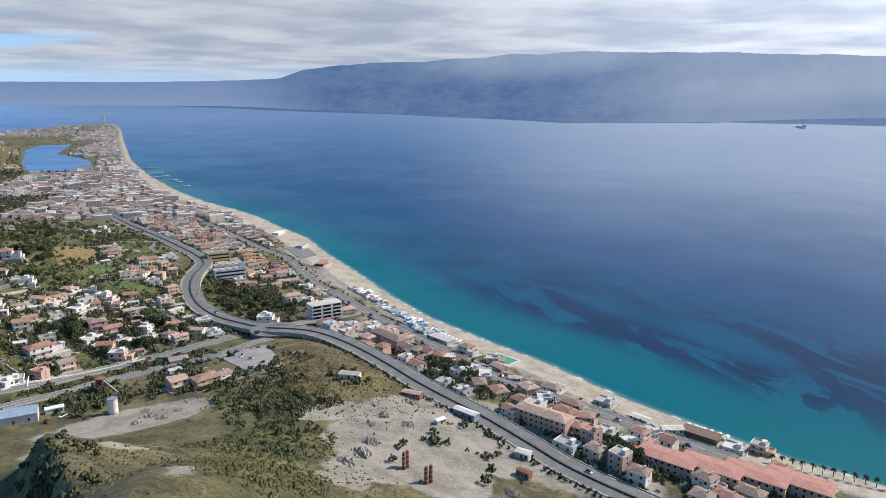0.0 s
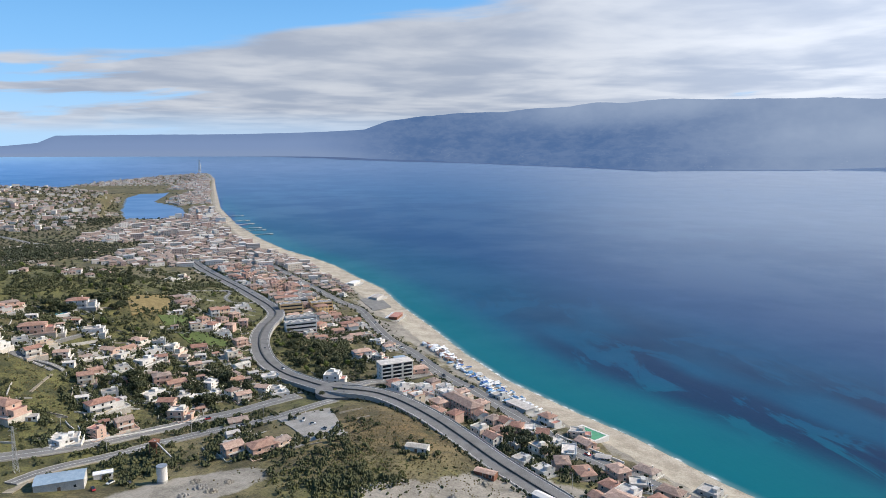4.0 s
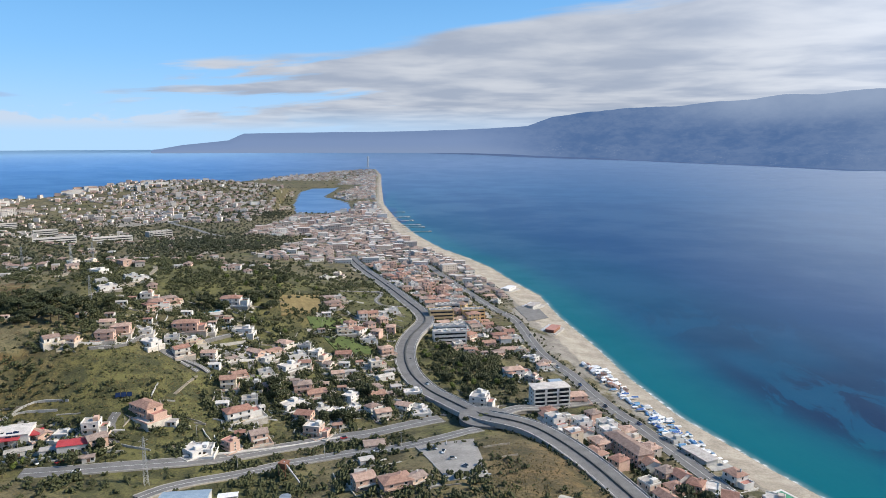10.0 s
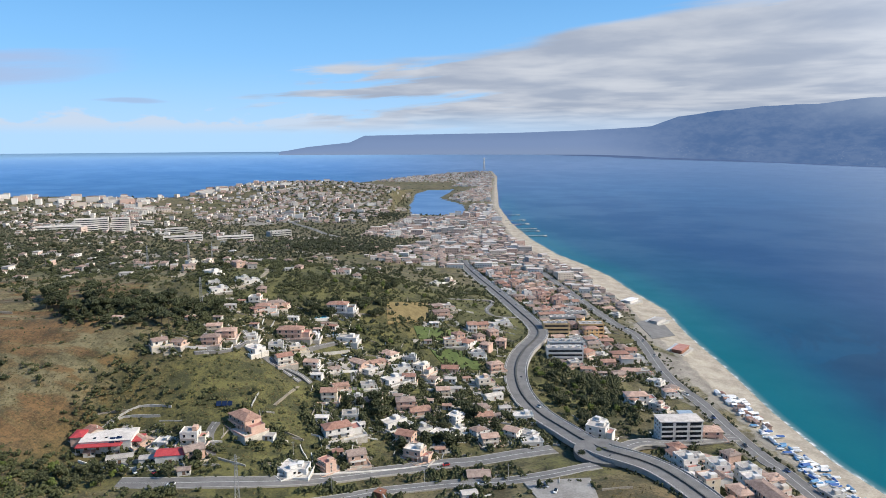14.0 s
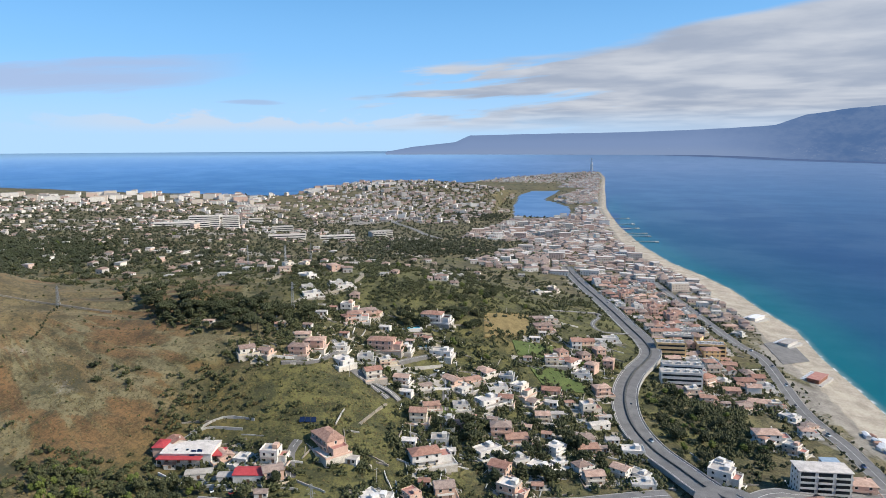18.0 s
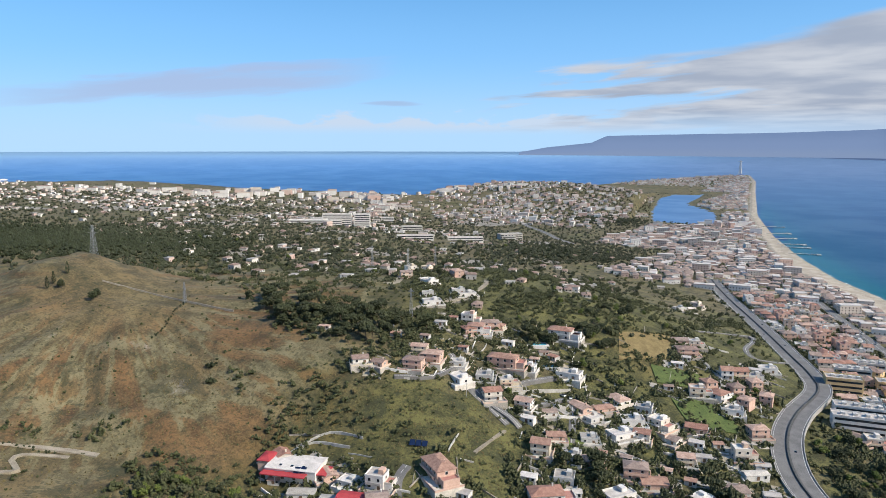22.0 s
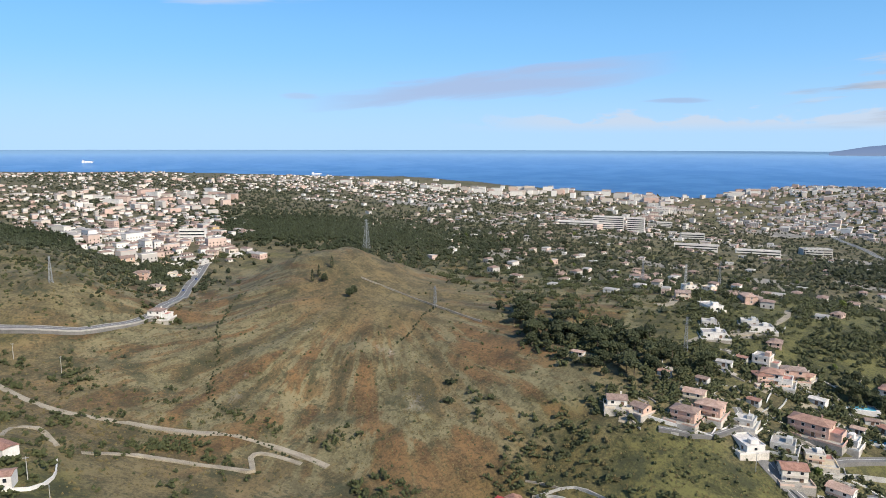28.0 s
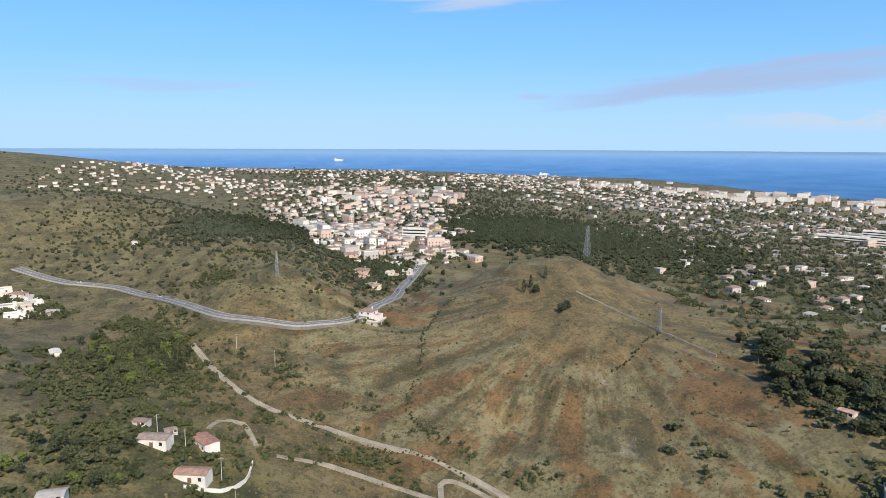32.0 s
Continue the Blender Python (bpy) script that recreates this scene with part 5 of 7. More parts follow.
SHORE_SOUTH = (
    (106, 174, "L"), (120, 181, "h"), (130, 193, "h"), (126, 176, "h"), (101, 211, "h"), (138, 134, "Z"),
    (150, 124, "Z"), (162, 115, "Z"), (174, 107, "Z"), (129, 162, "f"), (132, 151, "f"), (176, 142, "f"),
    (148, 159, "f"), (148, 195, "f"), (153, 174, "S"), (161, 162, "S"), (187, 140, "f"),
)
VALLEY_FARM = (
    (-267, 123, "c"), (-248, 121, "c"), (-263, 110, "c"), (-272, 113, "s"), (-274, 105, "s"), (-232, 92, "s"),
    (-337, 67, "s"), (-423, 27, "f"), (-419, 34, "f"), (-447, 18, "f"), (-441, 25, "h"), (-434, 35, "f"),
    (-413, 44, "s"), (-405, 34, "f"), (-419, 46, "s"), (-382, 190, "h"), (-526, 66, "s"),
)
FAR_VILLAGE_EDGE = (
    (-473, 201, "h"), (-480, 220, "f"), (-449, 204, "h"), (-493, 234, "f"), (-519, 248, "f"), (-513, 230, "f"),
    (-517, 223, "g"), (-538, 261, "g"), (-531, 276, "f"), (-549, 193, "f"), (-508, 199, "g"), (-618, 205, "f"),
    (-695, 307, "o"), (-623, 270, "l"),
)
PLATEAU = (
    (-265, 437, "f"), (-232, 445, "h"), (-210, 405, "f"), (-219, 388, "f"), (-624, 770, "A"), (-694, 819, "l"),
    (-660, 871, "l"), (-705, 996, "l"), (-468, 735, "W"), (-432, 790, "W"), (-427, 896, "l"), (-259, 447, "f"),
    (-174, 376, "h"), (-176, 365, "h"), (-146, 399, "b"), (-145, 376, "s"), (-177, 487, "f"), (-184, 549, "f"),
)
WOODS_EAST = (
    ("mixed", 130, -32, 395, -20, 448, 31, 365, -12, 337), ("dark", 80, -278, 321, -184, 353, -188, 309, -241, 301),
    ("bush", 30, -209, 277, -186, 292, -171, 274, -197, 265), ("dark", 30, -358, 797, -320, 851, -276, 707, -305, 672),
    ("mixed", 120, -490, 724, -191, 903, -148, 594, -245, 380), ("mixed", 60, -651, 569, -490, 724, -267, 412, -478, 428),
    ("olive", 55, -192, 420, -175, 600, -134, 446, -174, 399), ("mixed", 34, -164, 339, -122, 387, -99, 353, -135, 316),
    ("dark", 45, -166, 396, -126, 442, -118, 407, -157, 377),
)
WOODS_MIDDLE = (
    ("dark", 50, -90, 325, -40, 346, -36, 313, -79, 288), ("dark", 22, -109, 312, -96, 327, -86, 303, -101, 292),
    ("fresh", 40, -197, 227, -142, 240, -136, 231, -181, 212), ("fresh", 25, -222, 215, -208, 224, -188, 207, -203, 199),
    ("dark", 40, -253, 334, -219, 350, -181, 345, -209, 305), ("bush", 40, -478, 174, -529, 212, -403, 186, -383, 160),
    ("mixed", 34, -164, 436, -142, 506, -128, 458, -134, 401), ("fresh", 42, -362, 62, -377, 107, -332, 112, -295, 91),
    ("bush", 55, -305, 60, -332, 112, -275, 108, -252, 77),
)
WOODS_WEST = (
    ("mixed", 40, -252, 76, -260, 107, -234, 109, -230, 82), ("bush", 70, -526, 108, -575, 175, -391, 177, -385, 138),
    ("bush", 30, -276, 135, -279, 170, -266, 168, -264, 138), ("dark", 55, -297, 323, -240, 323, -225, 325, -279, 354),
    ("dark", 50, 68, 255, 97, 249, 91, 218, 70, 216), ("bush", 60, -27, 219, 10, 220, 17, 195, -19, 190),
    ("dark", 18, -77, 347, -45, 364, -41, 313, -72, 319), ("bush", 80, -24, 225, 17, 212, 5, 143, -19, 146),
    ("dark", 24, 123, 163, 138, 145, 131, 125, 115, 137),
)


# ---- houses ----
rnd = random.Random(11)
PROTO = {
    "g": [house("two-storey house with a gabled clay-tile roof", 10, 8, 2, "gable", sides=2), house("small house with a red gabled roof", 9, 7, 1, "gable", balcony=False),
          house("low salmon-pink house with a gabled tile roof", 12, 8, 1, "gable", PINK, balcony=False)],
    "h": [house("low pale house with a hipped clay-tile roof", 13, 9, 1, "hip", balcony=False), house("white villa with a hipped tile roof and side terrace", 10, 9, 2, "hip", WHITE, wing=4.5),
          house("salmon house with a broad hipped roof", 12, 9, 2, "hip", PINK)],
    "f": [house("low white flat-roofed house with a parapet", 13, 8.5, 1, "flat", WHITE, balcony=False), house("plastered flat-roofed house with terrace wing", 9, 8, 2, "flat", wing=4),
          house("grey flat-roofed house, plain and low", 10, 9, 1, "flat", GREYWALL, balcony=False)],
    "t": [house("white three-storey house with balconies", 11, 9, 3, "flat", WHITE, wing=3.5), house("pink three-storey house with red roof terrace", 9, 8, 3, "flat", PINK, REDTERRACE)],
    "r": [house("narrow terraced house with tiled roof and white walls", 8, 9, 2, "gable", WHITE, sides=0, patio=0), house("terraced house with salmon walls", 8, 9, 2, "hip", PINK, sides=0, patio=0)],
    "b": [house("large villa with hipped tile roofs and wide terrace", 16, 10, 2, "hip", WHITE, wing=6)],
    "B": [house("wide salmon villa with tiled roof and long balcony", 18, 10, 2, "hip", PINK, wing=5)],
    "o": [house("ochre four-storey house with a hipped roof", 14, 10, 3, "hip", OCHRE)],
    "s": [shed("small outbuilding with a worn tiled roof", 6, 4.5, 2.4, GREYWALL, TILES), shed("low store with a pale sheet roof", 8, 5, 2.6, WHITE, FLATROOF)],
    "S": [shed("long white shed with a pale roof", 13, 6, 2.8, WHITE, PAVED)],
    "n": [house("plain town house with a flat roof", 9, 9, 3, "flat", step=4.4, balcony=False, patio=0), house("town house with a low tiled roof", 10, 9, 2, "hip", step=4.8, balcony=False, patio=0)],
    "c": [shed("white cottage with a red tiled roof", 12, 6.5, 3.2, WHITE, TILES, "cottage")],
    "l": [institute("low grey public building with a flat roof", 26, 11, 2, GREYWALL), institute("long pale flat-roofed block with ribbon windows", 30, 10, 3, WHITE)],
    "q": [institute("ochre flat-roofed school block with ribbon windows", 24, 13, 3, OCHRE)],
    "Z": [long_block("long low row under a wide terracotta roof", 30, 14, 2, PINK, REDTERRACE, 0.8)],
    "W": [institute("long white institute with ribbon windows", 60, 12, 2, WHITE)],
    "A": [apartment()],
    "L": [long_block("long salmon apartment row with tiled roof", 34, 11, 3, PINK, TILES), long_block("cream apartment row with clay roof and balconies", 26, 10, 3, OCHRE, TILES)],
    "w": [workshop()],
    "G": [shed("workshop with a bright red sheet roof", 15, 9, 4.2, WHITE, REDROOF, "workshop")],
}
SITES = [(HAMLET, 14, "houses of the hillside hamlet"), (HAMLET_EAST, 20, "houses of the hillside hamlet"), (TERRACES, 30, "houses on the terraces"),
         (SLOPE_VILLAS, 8, "villas on the slope"), (GARAGE_YARD, 20, "buildings round the workshop yard"), (HIGHWAY_EAST, 12, "houses below the highway"),
         (STREET_WEST, 5, "houses along the street"), (SHORE_ROW, -66, "houses along the shore"), (SHORE_SOUTH, -56, "houses along the shore"),
         (VALLEY_FARM, 62, "farm buildings in the valley"), (FAR_VILLAGE_EDGE, 60, "houses at the edge of the hill village"), (PLATEAU, 35, "buildings on the plateau")]
TAKEN = []


TAKEN_ARRAY = [np.zeros((0, 3))]


def free(x, y, r):
    if len(TAKEN_ARRAY[0]) != len(TAKEN):
        TAKEN_ARRAY[0] = np.array(TAKEN, float)
    a = TAKEN_ARRAY[0]
    return bool(((a[:, 0] - x) ** 2 + (a[:, 1] - y) ** 2 > np.maximum(r + a[:, 2], 0) ** 2).all()) if len(a) else True


ROAD_POINTS = [(q.x, q.y, w / 2) for w, pts in ROADS.values() for q in smooth_line([P(*q) for q in pts], 8)]


ROAD_ARRAY = np.array(ROAD_POINTS)


def off_road(x, y, r):
    return bool((((ROAD_ARRAY[:, 0] - x) ** 2 + (ROAD_ARRAY[:, 1] - y) ** 2) > (ROAD_ARRAY[:, 2] + r) ** 2).all())


for site, turn, group in SITES:
    for x, y, kind in site:
        proto = rnd.choice(PROTO[kind])
        t = turn + (rnd.choice((0, 0, -40, 35)) + rnd.uniform(-14, 14) if kind not in "ALWlGwZq" else 0)
        if kind == "A" and x > 0:
            t = 14
        if kind == "A" and x < 0:
            proto, t = PROTO["l"][1], 40
        ob = tagged(put(proto, x, y, t), group=group)
        if kind in "ghfts":
            k = rnd.uniform(0.82, 1.12)
            ob.scale = (k * rnd.uniform(0.9, 1.15), k, k * rnd.uniform(0.74, 0.92))
        TAKEN.append((*P(x, y), 9 if kind in "bBALlWZq" else 6.5))

# open lots that stay free
for x, y, r in ((-7, 256, 17), (-112, 433, 19), (52, 146, 20), (68, 164, 14)):
    TAKEN.append((*P(x, y), r))

# smaller houses and stores between them
for (ax, bx, ay, by), count in (((-195, -120, 310, 375), 12), ((-120, -30, 290, 375), 26), ((-100, -55, 375, 470), 8), ((-130, -20, 240, 285), 5), ((-10, 40, 420, 455), 5), ((-190, -140, 236, 256), 8)):
    for _ in range(count * 4):
        if count <= 0:
            break
        x, y = rnd.uniform(ax, bx), rnd.uniform(ay, by)
        if free(*P(x, y), 4.5) and off_road(*P(x, y), 5.0) and -float(offshore(*P(x, y))) > 70 and not (-128 < x < -96 and 400 < y < 466) and not (-25 < x < 8 and 234 < y < 278):
            count -= 1
            tagged(put(rnd.choice(PROTO[rnd.choice("ffgsssss")]), x, y, 18 + rnd.uniform(-15, 15)), group="smaller houses of the hamlet")
            TAKEN.append((*P(x, y), 5.0))

# the strip between the highway and the beach to the south
for y in np.arange(108, 335, 9.5):
    road_x = np.interp(y, (90, 121, 160, 185, 218, 245, 270, 291, 330), (130, 110, 92, 82, 66, 55, 42, 26, 20)) + 13
    sea_x = float(along(SHORE, y)) - 27
    x = road_x + rnd.uniform(0, 5)
    while x < sea_x:
        if free(*P(x, y), 5.0) and off_road(*P(x, y), 5.5) and rnd.random() < 0.62:
            tagged(put(rnd.choice(PROTO[rnd.choice("rhfgtn")]), x, y, -62 + rnd.uniform(-8, 8)), group="houses along the shore")
            TAKEN.append((*P(x, y), 5.5))
        x += rnd.uniform(9.5, 13)

# the seaside town, house by house as far as they can be told apart
for y in np.arange(448, 720, 9.6):
    road_x = np.interp(y, (395, 422, 461, 486, 528, 618, 728, 778), (-41, -40, -34, -39, -56, -89, -129, -146)) + 12
    sea_x = float(along(SHORE, y)) - np.interp(y, (450, 520, 600, 700, 800), (58, 68, 80, 88, 80))
    x = road_x + rnd.uniform(0, 4)
    while x < sea_x:
        px, py = x + rnd.uniform(-1.5, 1.5), y + rnd.uniform(-1.8, 1.8)
        if free(*P(px, py), 4.5) and off_road(*P(px, py), 5.0) and rnd.random() < 0.92:
            proto = rnd.choice(PROTO[rnd.choice("gghhffftrn" if y > 520 else "gghf")])
            tagged(put(proto, px, py, 18 + rnd.choice((0, 0, 90, -90, 180)) * (rnd.random() < 0.4) + rnd.uniform(-8, 8)), group="houses of the seaside town")
            TAKEN.append((*P(px, py), 5.5))
        x += rnd.uniform(9.5, 12)
for protos in PROTO.values():
    for p in protos:
        for o in (*p.children_recursive, p):
            bpy.data.objects.remove(o)


# ---- far town and far trees, too many to count ----
def far_house(s, x, y, z, w, d, h, turn, wall, roof, pitched):
    v, f, k = s
    n = len(v)
    c, q = math.cos(turn), math.sin(turn)
    def at(a, b, zz):
        return (x + a * c - b * q, y + a * q + b * c, z + zz)
    a, b = w / 2, d / 2
    v += [at(-a, -b, -3), at(a, -b, -3), at(a, b, -3), at(-a, b, -3), at(-a, -b, h), at(a, -b, h), at(a, b, h), at(-a, b, h)]
    f += [(n, n + 1, n + 5, n + 4), (n + 1, n + 2, n + 6, n + 5), (n + 2, n + 3, n + 7, n + 6), (n + 3, n, n + 4, n + 7)]
    k += [wall] * 4
    n = len(v)
    e = 0.5
    if pitched:
        v += [at(-a - e, -b - e, h), at(a + e, -b - e, h), at(a + e, b + e, h), at(-a - e, b + e, h), at(-a * 0.5, 0, h + d * 0.2), at(a * 0.5, 0, h + d * 0.2)]
        f += [(n, n + 1, n + 5, n + 4), (n + 2, n + 3, n + 4, n + 5), (n + 1, n + 2, n + 5), (n + 3, n, n + 4), (n + 3, n + 2, n + 1, n)]
        k += [roof] * 5
    else:
        v += [at(-a - 0.2, -b - 0.2, h + 0.6), at(a + 0.2, -b - 0.2, h + 0.6), at(a + 0.2, b + 0.2, h + 0.6), at(-a - 0.2, b + 0.2, h + 0.6)]
        v += [at(-a - 0.2, -b - 0.2, h - 0.2), at(a + 0.2, -b - 0.2, h - 0.2), at(a + 0.2, b + 0.2, h - 0.2), at(-a - 0.2, b + 0.2, h - 0.2)]
        f += [(n, n + 1, n + 2, n + 3)] + [(n + i, n + 4 + i, n + 4 + (i + 1) % 4, n + (i + 1) % 4) for i in range(4)]
        k += [roof + 1] + [wall] * 4
    if y > 1700 or x < -1300:
        return
    # window openings stand a little proud of the walls
    for side, (lx, ly, ux, uy, span) in enumerate(((0, -b, 1, 0, w), (a, 0, 0, 1, d), (-a, 0, 0, -1, d))):
        cols = max(2, int(span / 3.6))
        for fl in range(max(1, int(h / 3.1))):
            for i in range(cols):
                m = -span / 2 + (i + 0.5) * span / cols
                nx, ny = (0, -1) if side == 0 else ((1, 0) if side == 1 else (-1, 0))
                n = len(v)
                for du, zz in ((-0.55, 0.9), (0.55, 0.9), (0.55, 2.3), (-0.55, 2.3)):
                    v.append(at(lx + ux * (m + du) + nx * 0.06, ly + uy * (m + du) + ny * 0.06, fl * 3.1 + zz))
                f.append((n, n + 1, n + 2, n + 3))
                k.append(5)


def island_wall():
    m, t, p = material("far_plaster", 0.9)
    r = t.nodes.new("ShaderNodeNewGeometry").outputs["Random Per Island"]
    c = t.nodes.new("ShaderNodeValToRGB")
    c.color_ramp.interpolation = "CONSTANT"
    tones = ((0.68, 0.64, 0.59), (0.58, 0.45, 0.39), (0.62, 0.55, 0.48), (0.76, 0.74, 0.71), (0.48, 0.45, 0.42), (0.58, 0.42, 0.36), (0.72, 0.69, 0.65))
    while len(c.color_ramp.elements) < len(tones):
        c.color_ramp.elements.new(0.5)
    for i, q in enumerate(tones):
        c.color_ramp.elements[i].position, c.color_ramp.elements[i].color = i / len(tones), (*q, 1)
    t.links.new(r, c.inputs[0])
    n = noise_of(t, 0.3)
    g = t.nodes.new("ShaderNodeMix")
    g.data_type, g.blend_type = "RGBA", "MULTIPLY"
    g.inputs[0].default_value = 0.2
    t.links.new(c.outputs[0], g.inputs[6])
    t.links.new(n, g.inputs[7])
    t.links.new(g.outputs[2], p.inputs["Base Color"])
    return m


FARWALL = island_wall()
# middle x, y, half extents, count, floors at most, share of pitched roofs
FAR_TOWNS = ((10, 720, 90, 120, 170, 3, 0.8), (-110, 860, 120, 150, 420, 3, 0.8), (-190, 1120, 150, 150, 700, 4, 0.8), (-215, 1420, 60, 180, 330, 4, 0.8), (-300, 2000, 70, 320, 380, 4, 0.8),
             (-380, 2700, 90, 420, 620, 3, 0.8), (-600, 3100, 240, 560, 800, 3, 0.8), (-560, 1330, 160, 170, 360, 3, 0.7), (-680, 1650, 200, 300, 560, 3, 0.7))
HILL_TOWNS = ((-590, 235, 75, 55, 105, 3, 0.6), (-730, 258, 110, 80, 170, 3, 0.6), (-950, 270, 150, 110, 220, 4, 0.5), (-1170, 310, 160, 150, 170, 4, 0.5), (-1500, -60, 260, 160, 150, 2, 0.6), (-1350, 120, 160, 110, 90, 2, 0.5), (-800, 60, 50, 40, 14, 1, 0.6), (-650, 860, 160, 110, 110, 3, 0.3), (-820, 1200, 200, 200, 260, 3, 0.6),
              (-1250, 900, 260, 200, 240, 3, 0.5), (-1500, 500, 250, 260, 220, 3, 0.5), (-480, 650, 320, 200, 170, 1, 0.6), (-330, 470, 160, 80, 50, 2, 0.6), (-950, 800, 250, 250, 170, 2, 0.6),
              (-1000, 250, 200, 150, 60, 2, 0.6), (-2000, 330, 160, 260, 170, 2, 0.6), (-1700, 850, 240, 180, 190, 2, 0.5), (-2100, 0, 160, 200, 90, 2, 0.6))
# rows of apartment blocks along the northern edge: middle x, y, spread, count, floors
FAR_BLOCKS = ((-1500, 1000, 110, 14, 4), (-1300, 1060, 110, 20, 4), (-1120, 1140, 90, 24, 5), (-980, 1240, 80, 26, 5), (-860, 1180, 70, 18, 4), (-890, 1480, 60, 20, 4), (-780, 1560, 60, 12, 3), (-760, 1060, 70, 10, 4), (-1250, 420, 120, 16, 4), (-1100, 330, 90, 12, 4))
fr = random.Random(5)
for towns, note in ((FAR_TOWNS, "crowded far town of pale houses behind the beach"), (HILL_TOWNS, "far hill villages of pale houses and tiled roofs")):
    s = shape()
    for cx, cy, rx, ry, count, most, pitched in towns:
        spots = []
        for _ in range(count * 6):
            if len(spots) >= count:
                break
            x, y = P(cx + fr.uniform(-1, 1) * rx, cy + fr.uniform(-1, 1) * ry)
            d = -float(offshore(x, y))
            if d < (28 if y > 1700 else 46 if y > 840 else 110) or ground_at(x, y) < 2.0 or float(lagoon(x, y)) > -14 or not free(x, y, 6) or (y < 1150 and not off_road(x, y, 7)) or any(abs(x - a) < 10 and abs(y - b) < 10 for a, b in spots):
                continue
            if 616 < y < 1015 and x > -215 and d > 125:
                continue
            spots.append((x, y))
            big = fr.random() < 0.09 and most > 2
            k = 0.74 if towns is HILL_TOWNS else 0.86
            far_house(s, x, y, ground_at(x, y), k * (fr.uniform(16, 30) if big else fr.uniform(9, 16)), k * (fr.uniform(10, 13) if big else fr.uniform(8, 11)),
                      3.1 * k * (fr.randint(2, most + 1) if big else fr.randint(1, min(most, 2))), radians(18 + fr.choice((0, 90)) + fr.uniform(-12, 12)), 0, 3, fr.random() < pitched and not big)
    for cx, cy, spread, count, most in FAR_BLOCKS if towns is HILL_TOWNS else ():
        for _ in range(count):
            x, y = P(fr.gauss(cx, spread * 0.6), fr.gauss(cy, spread * 0.6))
            if ground_at(x, y) > 20 and off_road(x, y, 12):
                far_house(s, x, y, ground_at(x, y), fr.uniform(18, 42), fr.uniform(10, 14), 3.1 * fr.randint(2, most), radians(35 + fr.choice((0, 0, 90)) + fr.uniform(-12, 12)), fr.choice((0, 0, 1)), 3, fr.random() < 0.3)
    s[0][:] = [tuple(p) for p in draw_in(s[0]).tolist()]
    tagged(part("far_houses", s, [FARWALL, WHITE, PINK, TILES, FLATROOF, GLASS]), note, "town", kind="stuff")

# ---- trees and bushes ----
tr = random.Random(23)
TREES = {
    "dark": [tree("broadleaf_tree", "dense dark green evergreen tree", tr, 6.5, 2.9, 2.5, DARKLEAF, 0.75, 70), tree("broadleaf_tree", "rounded dark tree with an uneven crown", tr, 5.2, 2.4, 1.9, DARKLEAF, 0.65, 60),
             tree("pine_tree", "umbrella pine with a broad dark crown", tr, 8.5, 3.4, 1.9, DARKLEAF, 0.8, 75, 0.28, 6)],
    "olive": [tree("olive_tree", "grey-green olive tree in the orchard", tr, 3.8, 1.8, 1.4, LEAF, 0.5, 50, 0.2), tree("olive_tree", "small grey-green olive tree in grass", tr, 3.2, 1.5, 1.2, LEAF, 0.45, 45, 0.18)],
    "fresh": [tree("garden_tree", "fresh green tree in a garden", tr, 5.0, 2.3, 2.0, FRESHLEAF, 0.65, 60), tree("garden_tree", "mid-green leafy tree beside the houses", tr, 6.0, 2.4, 2.3, LEAF, 0.65, 60)],
    "bush": [bush(tr, "olive-green bush on the slope", LEAF, 1.5), bush(tr, "dark rounded bush in dry grass", DARKLEAF, 1.7), bush(tr, "dry grey-brown scrub bush", DRYLEAF, 1.3)],
}
TREES["mixed"] = TREES["dark"][:2] + TREES["olive"] + TREES["fresh"] + TREES["bush"][:2]
CYPRESS, PALM = cypress(tr), palm(tr)
COUNTS, THICKET = collections.Counter(), []
for area in WOODS_EAST + WOODS_MIDDLE + WOODS_WEST:
    kind, count, ax, ay, bx, by, cx, cy, dx, dy = area
    for _ in range(count):
        u, w = tr.random(), tr.random()
        x = (ax * (1 - u) + bx * u) * (1 - w) + (dx * (1 - u) + cx * u) * w
        y = (ay * (1 - u) + by * u) * (1 - w) + (dy * (1 - u) + cy * u) * w
        x, y = P(x, y)
        if free(x, y, 0.5) and off_road(x, y, 2.0):
            proto = tr.choice(TREES[kind])
            if COUNTS[proto.name.split('.')[0]] > 270:
                THICKET.append((x, y, tr.uniform(1.2, 2.2) if kind == 'bush' else tr.uniform(2.2, 3.4)))
                continue
            COUNTS[proto.name.split('.')[0]] += 1
            m = pose(x, y, ground_at(x, y), 0, 0, tr.uniform(0, 360))
            k = tr.uniform(0.7, 1.25)
            ob = copy_thing(proto, m)
            ob.scale = (k, k, k * tr.uniform(0.85, 1.15))
